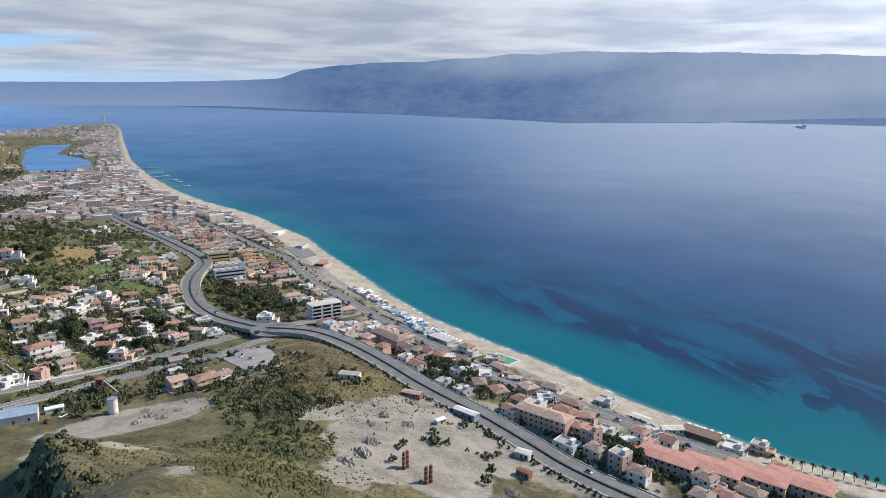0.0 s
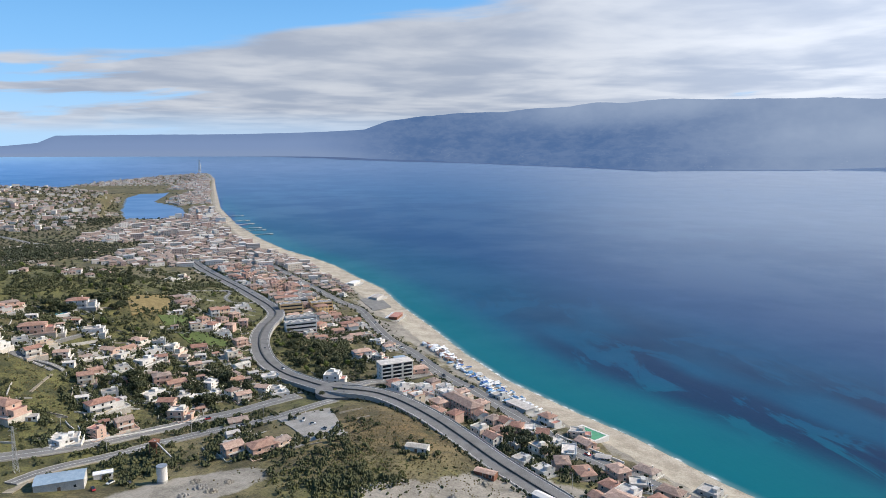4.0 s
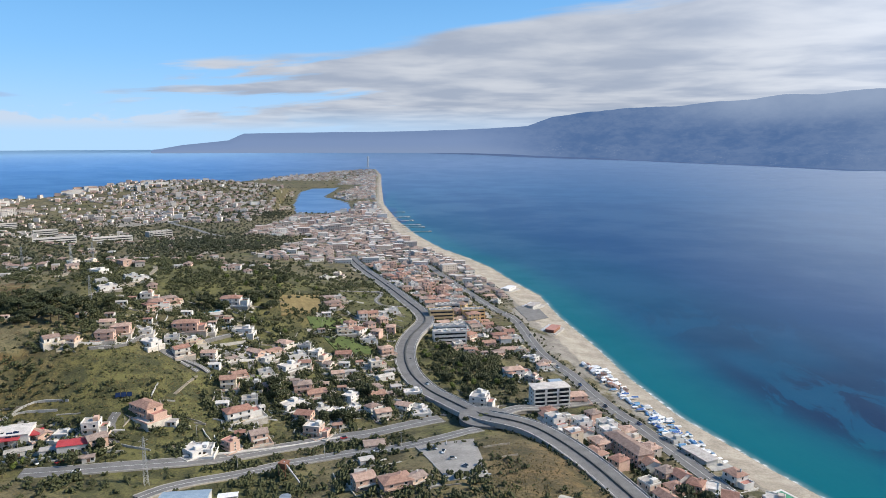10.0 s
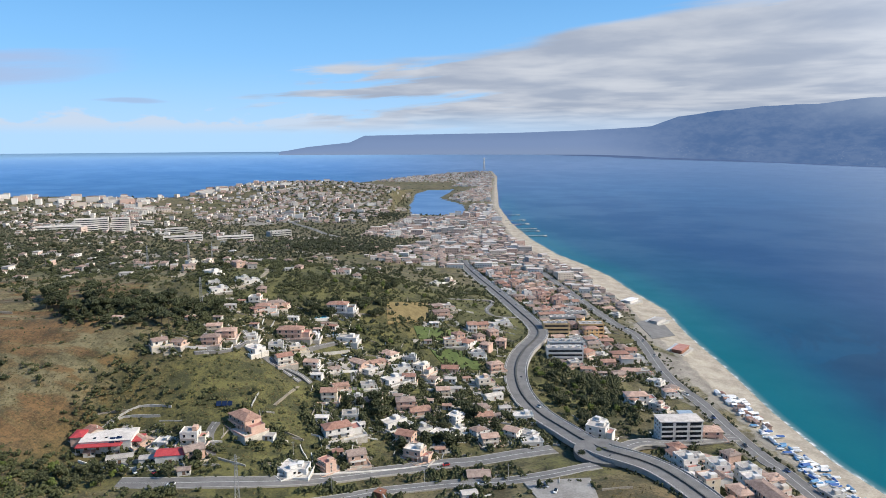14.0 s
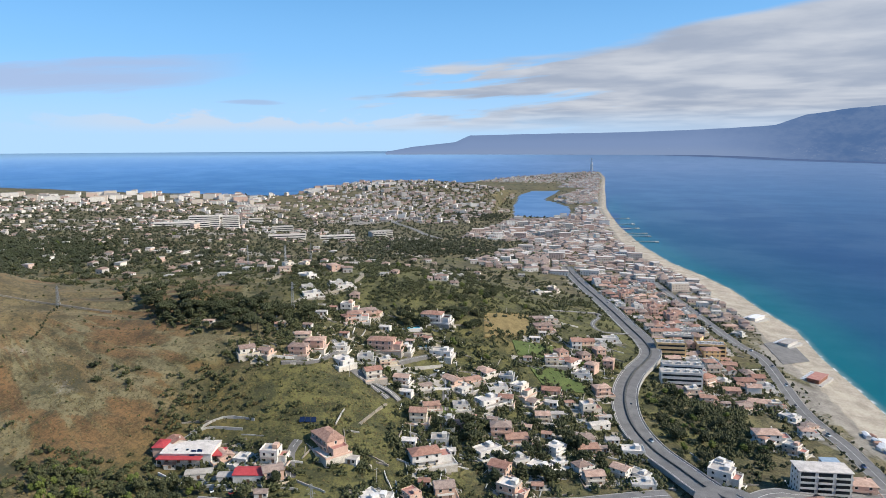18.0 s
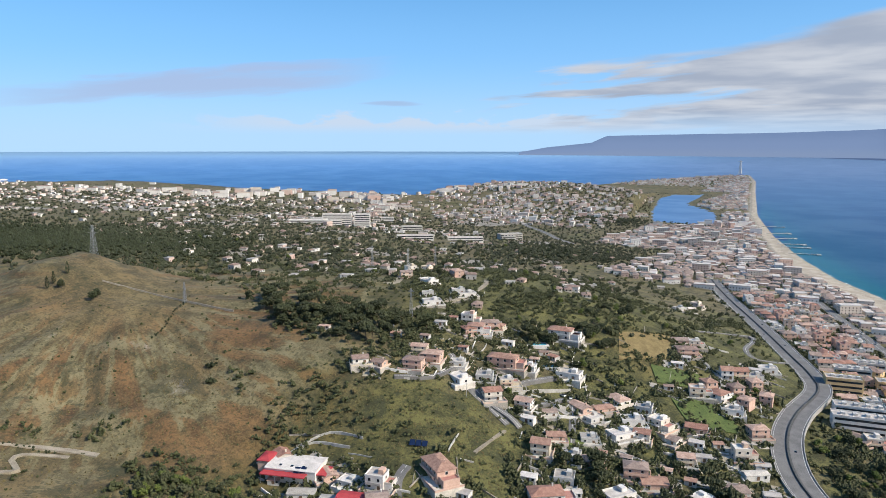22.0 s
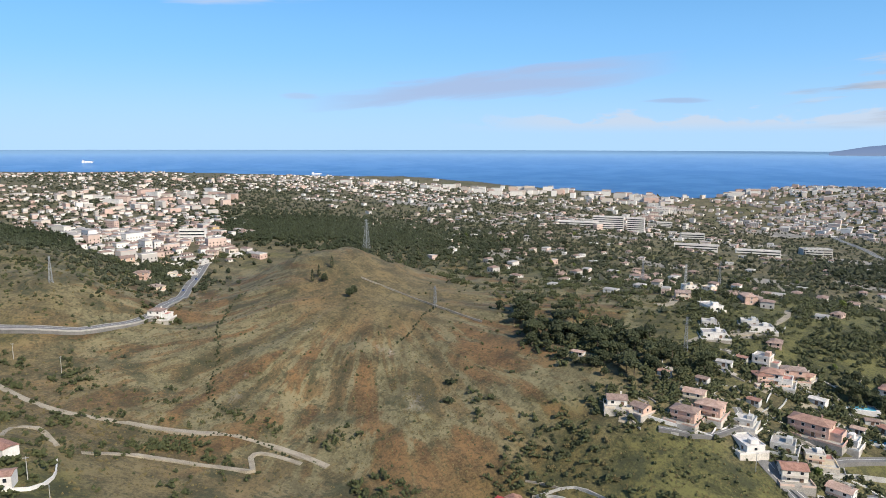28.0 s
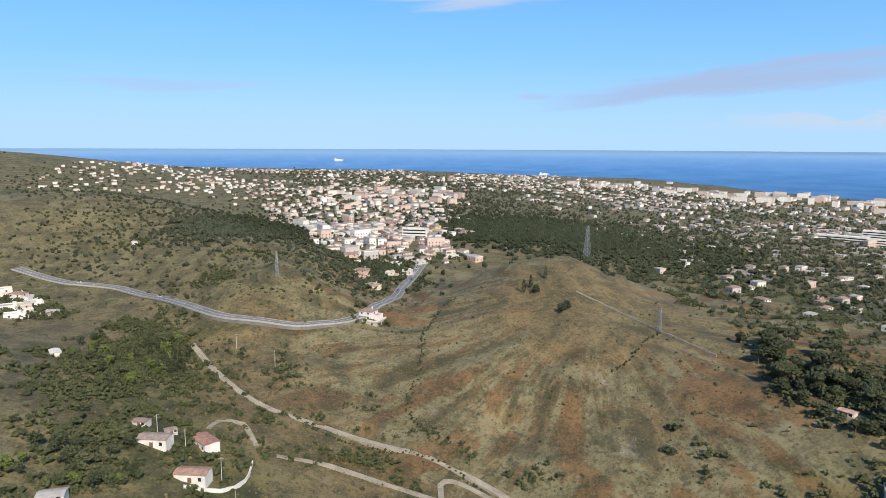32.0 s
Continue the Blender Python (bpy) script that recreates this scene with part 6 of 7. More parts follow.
for x, y, kind in ((-366, 263, "c"), (-369, 268, "c"), (-372, 277, "c"), (-362, 268, "d"), (-341, 274, "d"), (-339, 271, "d"), (-336, 104, "c"), (-331, 106, "c"), (-328, 109, "c"), (-334, 110, "c"), (-340, 107, "c"), (-325, 112, "c"), (-322, 108, "c"), (-343, 112, "c"), (-300, 92, "c"), (-345, 98, "c"), (-338, 94, "c"), (-352, 100, "c"), (-68, 322, "c"),
                   (-66, 318, "c"), (-70, 325, "c"), (-64, 321, "c"), (-243, 263, "b"), (-252, 270, "b"), (-130, 262, "b"), (-120, 268, "b"), (-142, 244, "d"), (-90, 300, "b")):
    proto = {"c": CYPRESS, "d": TREES["dark"][0], "b": TREES["bush"][1]}[kind]
    put(proto, x, y, tr.uniform(0, 360)).scale = (1.0,) * 3 if kind != "b" else (1.9, 1.9, 1.6)
for i in range(12):
    x, y = 184 + i * 2.6, 130 - i * 2.4
    put(PALM, x, y, tr.uniform(0, 360))
# single trees scattered among the houses
for _ in range(150):
    x, y = P(tr.uniform(-210, 60), tr.uniform(235, 620))
    if -float(offshore(x, y)) > 105 and free(x, y, 1.0) and off_road(x, y, 3.0):
        k = tr.uniform(0.6, 1.1)
        if tr.random() < 0.35:
            THICKET.append((x, y, k * 2.2))
        else:
            copy_thing(tr.choice(TREES["fresh"] + TREES["olive"] + TREES["dark"][2:]), pose(x, y, ground_at(x, y), 0, 0, tr.uniform(0, 360))).scale = (k, k, k)
for protos in list(TREES.values())[:4] + [[CYPRESS, PALM]]:
    for p in protos:
        for o in (*p.children_recursive, p):
            bpy.data.objects.remove(o)

# middle x, y, half extents, count, size
FAR_WOODS = ((-140, 900, 130, 150, 600, 1.9), (-200, 1150, 160, 150, 700, 2.0), (-230, 1450, 90, 200, 260, 2.0), (-620, 1650, 240, 300, 900, 2.3), (-560, 1330, 160, 170, 500, 2.1), (-600, 3000, 260, 500, 500, 2.4), (-1150, 250, 250, 150, 900, 2.4), (-1500, 400, 300, 300, 900, 2.6), (-1900, 300, 250, 350, 700, 2.8), (-1350, 900, 300, 200, 600, 2.6), (-480, 620, 280, 200, 1000, 2.2), (-700, 900, 260, 200, 800, 2.3), (-560, 1050, 260, 200, 700, 2.4), (-330, 900, 140, 160, 700, 2.4), (-300, 1150, 160, 160, 420, 2.2), (-560, 1500, 260, 260, 700, 2.6), (-300, 1250, 120, 60, 260, 2.6), (-1000, 450, 260, 160, 900, 2.6), (-900, 1000, 350, 300, 800, 2.8), (-1300, 550, 350, 300, 600, 2.8), (-420, 560, 260, 160, 1300, 2.4), (-330, 760, 60, 90, 260, 3.0), (-700, 480, 130, 130, 1000, 2.8), (-600, 620, 200, 150, 500, 2.2), (-900, 700, 300, 250, 600, 2.4),
             (-420, 1290, 70, 60, 160, 2.8), (-250, 850, 90, 90, 260, 2.2), (-700, 1100, 250, 250, 350, 2.2), (-1300, 700, 500, 250, 500, 2.6), (-540, 180, 90, 80, 260, 1.6),
             (-520, 400, 100, 60, 450, 2.4), (-560, 118, 60, 34, 900, 2.2), (-640, 60, 140, 70, 420, 1.5), (-520, 60, 90, 60, 260, 1.6), (-1300, -150, 300, 160, 500, 2.6), (-480, 200, 70, 40, 420, 2.0), (-800, 100, 250, 120, 200, 2.0), (-500, 1700, 150, 500, 300, 2.6))
PINE_WOODS = ((-777, 412, 150, 100, 1500, 3.2), (-650, 400, 170, 90, 1500, 3.0), (-568, 450, 130, 100, 1200, 2.8), (-620, 330, 60, 40, 420, 2.6), (-600, 150, 70, 40, 700, 2.4), (-500, 215, 50, 30, 320, 2.2), (-900, 180, 120, 60, 420, 2.6), (-420, 1290, 70, 50, 240, 2.8), (-300, 800, 70, 60, 420, 2.8))
for woods, leafing, name, note in ((FAR_WOODS, HAZYLEAF, "far_trees", "scattered grey-green trees and orchards over the far plateau"), (PINE_WOODS, DARKLEAF, "far_pine_wood", "dark pine woods round the hill village")):
    s = shape()
    for cx, cy, rx, ry, count, size in woods:
        for _ in range(count):
            x, y = P(fr.gauss(0, 0.5) * rx + cx, fr.gauss(0, 0.5) * ry + cy)
            if float(lagoon(x, y)) > -8 or offshore(x, y) > -85 or ground_at(x, y) < 1.0 or not off_road(x, y, 3):
                continue
            z, r = ground_at(x, y), size * fr.uniform(0.6, 1.3)
            for _ in range(5):
                leaf_ball(s, (x + fr.uniform(-0.7, 0.7) * r, y + fr.uniform(-0.7, 0.7) * r, z + r * fr.uniform(0.3, 1.2)), r * fr.uniform(0.45, 0.75), fr)
    s[0][:] = [tuple(p) for p in draw_in(s[0]).tolist()]
    tagged(part(name, s, leafing), note, "trees", kind="stuff")
for hx, hy, hr in list(TAKEN):
    for _ in range(22):
        u = tr.uniform(0, math.tau)
        x, y = hx + math.cos(u) * (hr + tr.uniform(1, 8)), hy + math.sin(u) * (hr + tr.uniform(1, 8))
        if free(x, y, -1.8) and off_road(x, y, 1.5) and -float(offshore(x, y)) > 60:
            THICKET.append((x, y, tr.uniform(0.9, 2.9)))
for cx, cy, rx, ry, count in ((-180, 400, 90, 60, 420), (-100, 330, 90, 70, 300), (-215, 330, 40, 40, 160), (5, 390, 38, 55, 420), (-60, 250, 60, 25, 130), (-66, 85, 14, 32, 170), (-285, 85, 50, 26, 180), (-190, 215, 50, 16, 420),
                              (-320, 130, 40, 30, 120), (-194, 282, 16, 14, 60), (-200, 262, 10, 10, 40), (-180, 480, 110, 90, 700), (-330, 560, 180, 110, 800), (-230, 600, 120, 120, 600), (-440, 420, 110, 50, 500), (-270, 480, 90, 60, 400), (-90, 560, 40, 80, 160), (10, 470, 30, 25, 90), (-300, 420, 120, 60, 260), (-130, 500, 70, 90, 260), (0, 215, 30, 40, 150), (95, 235, 25, 25, 50), (-335, 88, 30, 20, 240), (8, 385, 24, 42, 330), (-6, 410, 16, 30, 160), (25, 400, 14, 26, 160), (-350, 100, 26, 14, 380), (-385, 92, 26, 14, 260), (-300, 90, 26, 14, 180), (-420, 120, 40, 30, 120), (-258, 100, 26, 10, 120), (-276, 160, 38, 40, 120), (-241, 320, 18, 14, 130), (-206, 346, 24, 26, 230), (-304, 406, 70, 60, 380), (-95, 307, 14, 22, 120), (-45, 276, 34, 9, 170), (-85, 248, 26, 9, 150), (-60, 232, 40, 10, 120), (-70, 95, 10, 34, 260), (-166, 421, 40, 50, 200)):
    clumps = [(tr.gauss(cx, rx * 0.55), tr.gauss(cy, ry * 0.55)) for _ in range(max(4, count // 9))]
    for _ in range(count):
        a, b = tr.choice(clumps)
        x, y = P(tr.gauss(a, 4), tr.gauss(b, 4))
        if free(x, y, -0.5) and off_road(x, y, 2.0) and -float(offshore(x, y)) > 95:
            THICKET.append((x, y, tr.uniform(1.0, 2.7)))
s = shape()
for x, y, r in THICKET:
    z = ground_at(x, y)
    for _ in range(9):
        u, w = fr.uniform(0, math.tau), fr.uniform(0.1, 1.0)
        leaf_ball(s, (x + math.cos(u) * r * w, y + math.sin(u) * r * w, z + r * fr.uniform(0.2, 1.25) * (1.2 - w * 0.6)), r * fr.uniform(0.28, 0.48), fr)
tagged(part("thicket", s, THICKLEAF), "dense dark thickets of trees and shrubs", "trees", kind="stuff")
s = shape()
for cx, cy, rx, ry, count, size in ((-300, 220, 90, 80, 2600, 0.42), (-240, 260, 40, 35, 900, 0.45), (-420, 160, 60, 70, 700, 0.6), (-25, 95, 50, 45, 900, 0.4), (10, 225, 40, 30, 900, 0.5),
                                    (-140, 290, 45, 40, 700, 0.45), (-300, 110, 60, 40, 700, 0.6), (-190, 205, 40, 20, 400, 0.6), (-95, 300, 40, 60, 500, 0.45), (14, 238, 22, 32, 1500, 0.45), (45, 205, 22, 28, 300, 0.4), (-20, 120, 40, 30, 1200, 0.5), (-276, 160, 40, 36, 700, 0.6), (-138, 284, 40, 30, 900, 0.5)):
    for _ in range(count):
        x, y = P(fr.gauss(0, 0.6) * rx + cx, fr.gauss(0, 0.6) * ry + cy)
        if free(x, y, 0.2) and off_road(x, y, 1.0) and not (-36 < x < 10 and 325 < y < 390):
            leaf_ball(s, (x, y, ground_at(x, y) + size * 0.3), size * fr.uniform(0.5, 1.5), fr)
w = shape()
for _ in range(3400):
    u, q = fr.random(), fr.random()
    x, y = -32 + 62 * u, 75 + 160 * q
    if not (-39 + 0.12 * (185 - y) < x < 24 + 0.2 * (y - 190)) or abs(x + 4 - 0.16 * (y - 150)) > 30 * (0.6 + 0.4 * math.sin(y * 0.13)):
        continue
    x, y = P(x, y)
    if free(x, y, 0.2) and off_road(x, y, 1.0):
        r = fr.uniform(0.35, 1.0) * (1.7 if fr.random() < 0.12 else 1.0)
        for _ in range(3):
            leaf_ball(w, (x + fr.uniform(-r, r), y + fr.uniform(-r, r), ground_at(x, y) + r * fr.uniform(0.0, 0.45)), r * fr.uniform(0.5, 0.9), fr)
tagged(part("wild_growth", w, WASTELEAF), "rank green and olive growth over waste ground", "scrub", kind="stuff")
b = shape()
for cx, cy, rx, ry, count, size in ((-150, 285, 60, 40, 420, 0.8), (-110, 270, 60, 30, 380, 0.8), (-220, 390, 60, 50, 500, 0.9), (-90, 400, 50, 60, 420, 0.8), (-80, 520, 50, 70, 300, 0.9), (-300, 220, 90, 70, 260, 0.7), (-430, 150, 70, 60, 420, 0.9), (-300, 110, 70, 40, 420, 0.9),
                                    (-560, 60, 90, 60, 420, 1.1), (-240, 330, 60, 40, 300, 0.9), (20, 215, 40, 40, 120, 0.7), (60, 150, 40, 45, 40, 0.6), (-45, 110, 30, 40, 200, 0.5), (60, 480, 16, 60, 220, 0.8), (80, 380, 12, 60, 150, 0.7), (30, 620, 14, 70, 160, 0.9)):
    for _ in range(count):
        x, y = P(fr.gauss(0, 0.6) * rx + cx, fr.gauss(0, 0.6) * ry + cy)
        if free(x, y, 0.2) and off_road(x, y, 1.0) and -float(offshore(x, y)) > 40:
            r = size * fr.uniform(0.5, 1.7)
            for _ in range(4):
                leaf_ball(b, (x + fr.uniform(-0.6, 0.6) * r, y + fr.uniform(-0.6, 0.6) * r, ground_at(x, y) + r * fr.uniform(0.2, 0.8)), r * fr.uniform(0.4, 0.75), fr)
tagged(part("slope_bushes", b, THICKLEAF), "small dark bushes dotted over grassy slopes", "bushes", kind="stuff")
tagged(part("hillside_scrub", s, DRYLEAF), "low dry tufts and scrub over the hillsides", "scrub", kind="stuff")

# ---- fields, yards and pools ----
CROP = surface("dry_crop", (0.13, 0.095, 0.035), (0.25, 0.19, 0.08), 0.25, 0.95, 6, bumpy=0.8, depth=0.3)
MEADOW = surface("green_meadow", (0.05, 0.078, 0.018), (0.11, 0.14, 0.036), 0.12, 0.95, 8, bumpy=0.5, depth=0.2)
LOT = surface("worn_lot", (0.22, 0.205, 0.185), (0.36, 0.34, 0.31), 0.1, 0.95, 9)
STONE = surface("dry_stone", (0.20, 0.175, 0.14), (0.36, 0.33, 0.28), 0.5, 0.95, 6)
SOLAR, _t, _p = material("solar_cell", 0.15)
_p.inputs["Base Color"].default_value = (0.01, 0.018, 0.05, 1)
for corners, mat, note, cat in ((((-127, 433), (-108, 464), (-98, 428), (-117, 403)), CROP, "rectangular field of dry golden crop", "field"),
                                (((-90, 392), (-70, 402), (-56, 386), (-76, 374)), MEADOW, "bright green meadow below the terraces", "meadow"),
                                (((-118, 325), (-104, 331), (-98, 319), (-114, 312)), MEADOW, "small green plot among the houses", "meadow"),
                                (((-104, 412), (-84, 424), (-78, 410), (-97, 398)), MEADOW, "green grass strip beside the crop field", "meadow"),
                                (((34, 563), (52, 594), (60, 543), (42, 518)), ASPHALT, "worn asphalt car park behind the beach", "lot"),
                                (((-24, 270), (-9, 237), (6, 240), (0, 276)), LOT, "bare gravel parking lot", "lot")):
    tagged(draped("field" if cat != "yard" else "yard", corners, mat), note, cat, kind="structure")


def pool(x, y, w, d, turn, label, mat=POOLBLUE, rim=TRIM, tall=0.5):
    root = thing("swimming_pool", label, "pool")
    part("water", box(shape(), (-w / 2, -d / 2, -0.8), (w / 2, d / 2, tall - 0.15)), mat, root)
    for a, b in (((-w / 2 - 1.5, -d / 2 - 1.5, -2), (w / 2 + 1.5, -d / 2, tall)), ((-w / 2 - 1.5, d / 2, -2), (w / 2 + 1.5, d / 2 + 1.5, tall)),
                 ((-w / 2 - 1.5, -d / 2, -2), (-w / 2, d / 2, tall)), ((w / 2, -d / 2, -2), (w / 2 + 1.5, d / 2, tall))):
        part("pool_edge", box(shape(), a, b), rim, root)
    root.matrix_basis = pose(*P(x, y), ground_at(*P(x, y)) + 0.4, 0, 0, turn)
    return root


pool(-151, 381, 13, 6, 35, "turquoise garden pool with a pale paved edge")
pool(-139, 368, 12, 5, 25, "pale blue garden pool beside the villa")
pool(121, 254, 20, 12, -62, "green sports court inside a white wall by the beach", GREEN_COURT, WHITE, 2.2)

# ---- beach: boats, cabins, bathing places, piers ----
bt = random.Random(41)


def scatter(corners, count, rng):
    (ax, ay), (bx, by), (cx, cy), (dx, dy) = corners
    for _ in range(count):
        u, w = rng.random(), rng.random()
        yield ((ax * (1 - u) + bx * u) * (1 - w) + (dx * (1 - u) + cx * u) * w, (ay * (1 - u) + by * u) * (1 - w) + (dy * (1 - u) + cy * u) * w)


BOAT, CAR = boat(), car()
for corners, count in ((((84, 352), (96, 348), (108, 300), (93, 294)), 120), (((78, 378), (86, 376), (94, 352), (84, 352)), 22)):
    for x, y in scatter(corners, count, bt):
        if off_road(*P(x, y), 2.5) and free(*P(x, y), 1.2):
            ob = put(BOAT, x, y, bt.choice((20, 200, 110)) + bt.uniform(-15, 15))
            k = bt.uniform(0.8, 1.35)
            ob.scale = (k, k, k)
            TAKEN.append((*P(x, y), 1.6))


def cabin(label, mat, roof):
    root = thing("beach_cabin", label, "cabin", "cabins behind the beach")
    part("wall", box(shape(), (-2, -1.5, -0.8), (2, 1.5, 2.3)), mat, root)
    part("roof", gable_roof(4, 3, 2.3, 0.6, 0.25), roof, root)
    part("door", DOOR, None, root, at=pose(0, -1.5, 0.0))
    return root


CABINS = [cabin("white wooden beach cabin with a pale roof", WHITE, CANVAS), cabin("blue beach cabin with a sheet roof", BLUESHEET, CANVAS), cabin("salmon beach cabin with a tiled roof", PINK, TILES)]
for x, y in scatter(((68, 420), (80, 416), (86, 378), (77, 380)), 105, bt):
    if off_road(*P(x, y), 3.5) and free(*P(x, y), 1.2):
        put(bt.choice(CABINS), x, y, 20 + bt.choice((0, 90)) + bt.uniform(-6, 6))
        TAKEN.append((*P(x, y), 1.7))


def lido(label, mat, roof):
    root = thing("bathing_establishment", label, "beach club")
    part("deck", box(shape(), (-15, -9, -2), (15, 9, 0.5)), CONCRETE, root)
    part("hall", box(shape(), (-12, -6, 0.5), (9, 3, 3.8)), mat, root)
    part("roof", box(shape(), (-12.6, -6.6, 3.8), (9.6, 3.6, 4.1)), roof, root)
    for i in range(6):
        part("awning", prism(shape(), [(-1.4, 2.4), (0, 3.1), (1.4, 2.4), (0, 2.9)], 4.5, 8), CANVAS, root, at=pose(-12 + i * 4.6, 0, 0))
        for y in (4.6, 7.9):
            part("awning_post", tube(shape(), (-12 + i * 4.6, y, 0.4), (-12 + i * 4.6, y, 2.9), 0.06, 0.06, 5), STEEL, root)
    return root


for x, y, turn, note, mat, roof in ((50, 577, 60, "grey beach club with a flat roof and deck", GREYWALL, FLATROOF), (58, 500, 65, "low brick-red beach club on the sand", RUST, REDTERRACE), (33, 640, 60, "pale beach bar on the sand", WHITE, CANVAS),
                                    (100, 290, -64, "long grey boat store with a flat roof", GREYWALL, FLATROOF), (172, 155, -58, "dark thatched beach bar", SHUTTER, SHUTTER)):
    ob = lido(note, mat, roof)
    ob.matrix_basis = pose(*P(x, y), ground_at(*P(x, y)) + 0.3, 0, 0, turn)


def pier():
    root = thing("pier", "short concrete pier reaching into the sea", "pier", "piers along the shore")
    part("deck", box(shape(), (-12, -2, 1.0), (38, 2, 1.7)), CONCRETE, root)
    part("head", box(shape(), (34, -5, -3), (42, 5, 1.9)), CONCRETE, root)
    for i in range(5):
        part("pile", tube(shape(), (-6 + i * 9, 0, -4), (-6 + i * 9, 0, 1.1), 0.7, 0.7, 8), CONCRETE, root)
    return root


PIER = pier()
for y in (1085, 1144, 1175, 1235, 1300, 1400):
    copy_thing(PIER, pose(float(along(SHORE, y)) * K, y * K, 0, 0, 0, 10 + bt.uniform(-12, 25)))

# ---- cars ----
for road_name in ("highway", "coast_road", "upper_street", "lower_street", "link_street", "hill_road"):
    width, points = ROADS[road_name]
    line = smooth_line([P(*q) for q in points])
    for i in range(3, len(line) - 2, 7):
        if bt.random() < (0.75 if road_name == "coast_road" else 0.45):
            q, way = line[i], (line[i + 1] - line[i - 1]).normalized()
            side = Vector((way.y, -way.x, 0)) * bt.choice((-1, 1)) * (width * 0.24)
            p = q + side
            zs = [ground_at(r.x, r.y) for r in line[max(0, i - 3):i + 4]]
            up = (4.2 * math.exp(-((q.x - 4) ** 2 + (q.y - 431) ** 2) / 5500)) if road_name in ("highway", "link_street") else 0
            copy_thing(CAR, pose(p.x, p.y, max(sum(zs) / len(zs), ground_at(q.x, q.y) - 0.4) + 0.62 + up, 0, 0, math.degrees(math.atan2(way.y, way.x))))
for x, y in ((-12, 262), (-8, 255), (-16, 266), (-3, 248), (-165, 236), (-160, 233), (-152, 234), (-125, 352), (-122, 353), (-119, 355), (-84, 208), (-80, 214), (-74, 213)):
    put(CAR, x, y, bt.uniform(0, 360), 0.3)
for proto in (BOAT, CAR, PIER, *CABINS):
    for o in (*proto.children_recursive, proto):
        bpy.data.objects.remove(o)

# ---- pylons, poles, mast ----
big = lattice("pylon", "tall grey lattice power pylon on the plateau", 34, 3.2, 0.6, 9, ((26, 5.5), (30, 4.5), (33, 3)), STEEL, "pylon", 0.16)
big.matrix_basis = pose(*P(-510, 372), ground_at(*P(-510, 372)), 0, 0, 20)
for x, y, tall in ((-115, 225, 25), (-408, 149, 18), (-205, 352, 20), (-312, 303, 15), (-262, 430, 22), (-330, 480, 24), (-300, 520, 24)):
    ob = lattice("lattice_mast", "slim grey lattice mast carrying wires", tall, 1.1, 0.35, 7, ((tall - 2, 2.2), (tall - 4.5, 1.8)), STEEL, "mast", 0.09)
    ob.matrix_basis = pose(*P(x, y), ground_at(*P(x, y)), 0, 0, bt.uniform(0, 90))


def pole():
    root = thing("utility_pole", "plain grey utility pole with a short cross-arm", "pole", "utility poles")
    part("shaft", tube(shape(), (0, 0, -0.6), (0, 0, 9.5), 0.17, 0.11, 8), CONCRETE, root)
    part("cross_arm", box(shape(), (-1.1, -0.06, 8.8), (1.1, 0.06, 8.95)), STEEL, root)
    return root


POLE = pole()
for x, y in ((-250, 128), (-262, 118), (-235, 132), (-268, 110), (-130, 330), (-150, 312), (-90, 246), (-60, 262), (-30, 272), (-112, 262), (-232, 400), (-280, 440), (-355, 130), (-340, 145)):
    put(POLE, x, y, bt.uniform(0, 180))
for i in range(14):
    u = i / 13
    put(POLE, 66 + 58 * (1 - u) ** 1.2 + (8 if u < 0.5 else 2), 118 + 150 * u, 60)
for o in (*POLE.children_recursive, POLE):
    bpy.data.objects.remove(o)
far = np.array([[-610 * K, 3900 * K, 3.0]])
spot = draw_in(far)[0]
ratio = float(np.linalg.norm(spot - np.array(EYE)) / np.linalg.norm(far[0] - np.array(EYE)))
ob = lattice("pylon", "very tall pale pylon on the far cape", 96 * ratio, 9 * ratio, 3 * ratio, 10, ((88 * ratio, 20 * ratio),), TRIM, "pylon", 1.3 * ratio)
ob.matrix_basis = pose(*[float(c) for c in spot])

# ---- contractor's yards ----
def yard_column():
    root = thing("brick_column", "broken round brick column, rusty red", "column", "ruined brick columns")
    part("shaft", tube(tube(shape(), (0, 0, -1), (0, 0, 8.2), 1.0, 0.9, 14), (0, 0, 8.2), (0.1, 0, 8.9), 0.7, 0.5, 9), RUST, root)
    for z in (2.0, 4.4, 6.8):
        part("band", tube(shape(), (0, 0, z), (0, 0, z + 0.3), 1.08, 1.08, 14), STEEL, root)
    return root


COLUMN = yard_column()
for x, y in ((37.2, 140), (38.8, 141.5), (42, 129.5), (44, 131)):
    put(COLUMN, x, y, bt.uniform(0, 360))
for o in (*COLUMN.children_recursive, COLUMN):
    bpy.data.objects.remove(o)
silo = thing("silo", "white cylindrical silo with a dark rim in the yard", "silo")
part("tank", tube(shape(), (0, 0, -0.5), (0, 0, 8.5), 2.6, 2.6, 24), WHITE, silo, smooth=False)
part("rim", tube(shape(), (0, 0, 8.5), (0, 0, 8.9), 2.75, 2.75, 24), STEEL, silo)
part("stain_band", tube(shape(), (0, 0, 0.2), (0, 0, 1.2), 2.63, 2.63, 24), CONCRETE, silo)
silo.matrix_basis = pose(*P(-62, 213), ground_at(*P(-62, 213)))
hopper = thing("gravel_hopper", "rusty steel gravel hopper with a sloping conveyor", "hopper")
part("bin", tube(shape(), (0, 0, 5), (0, 0, 9), 1.4, 3.4, 4), RUST, hopper)
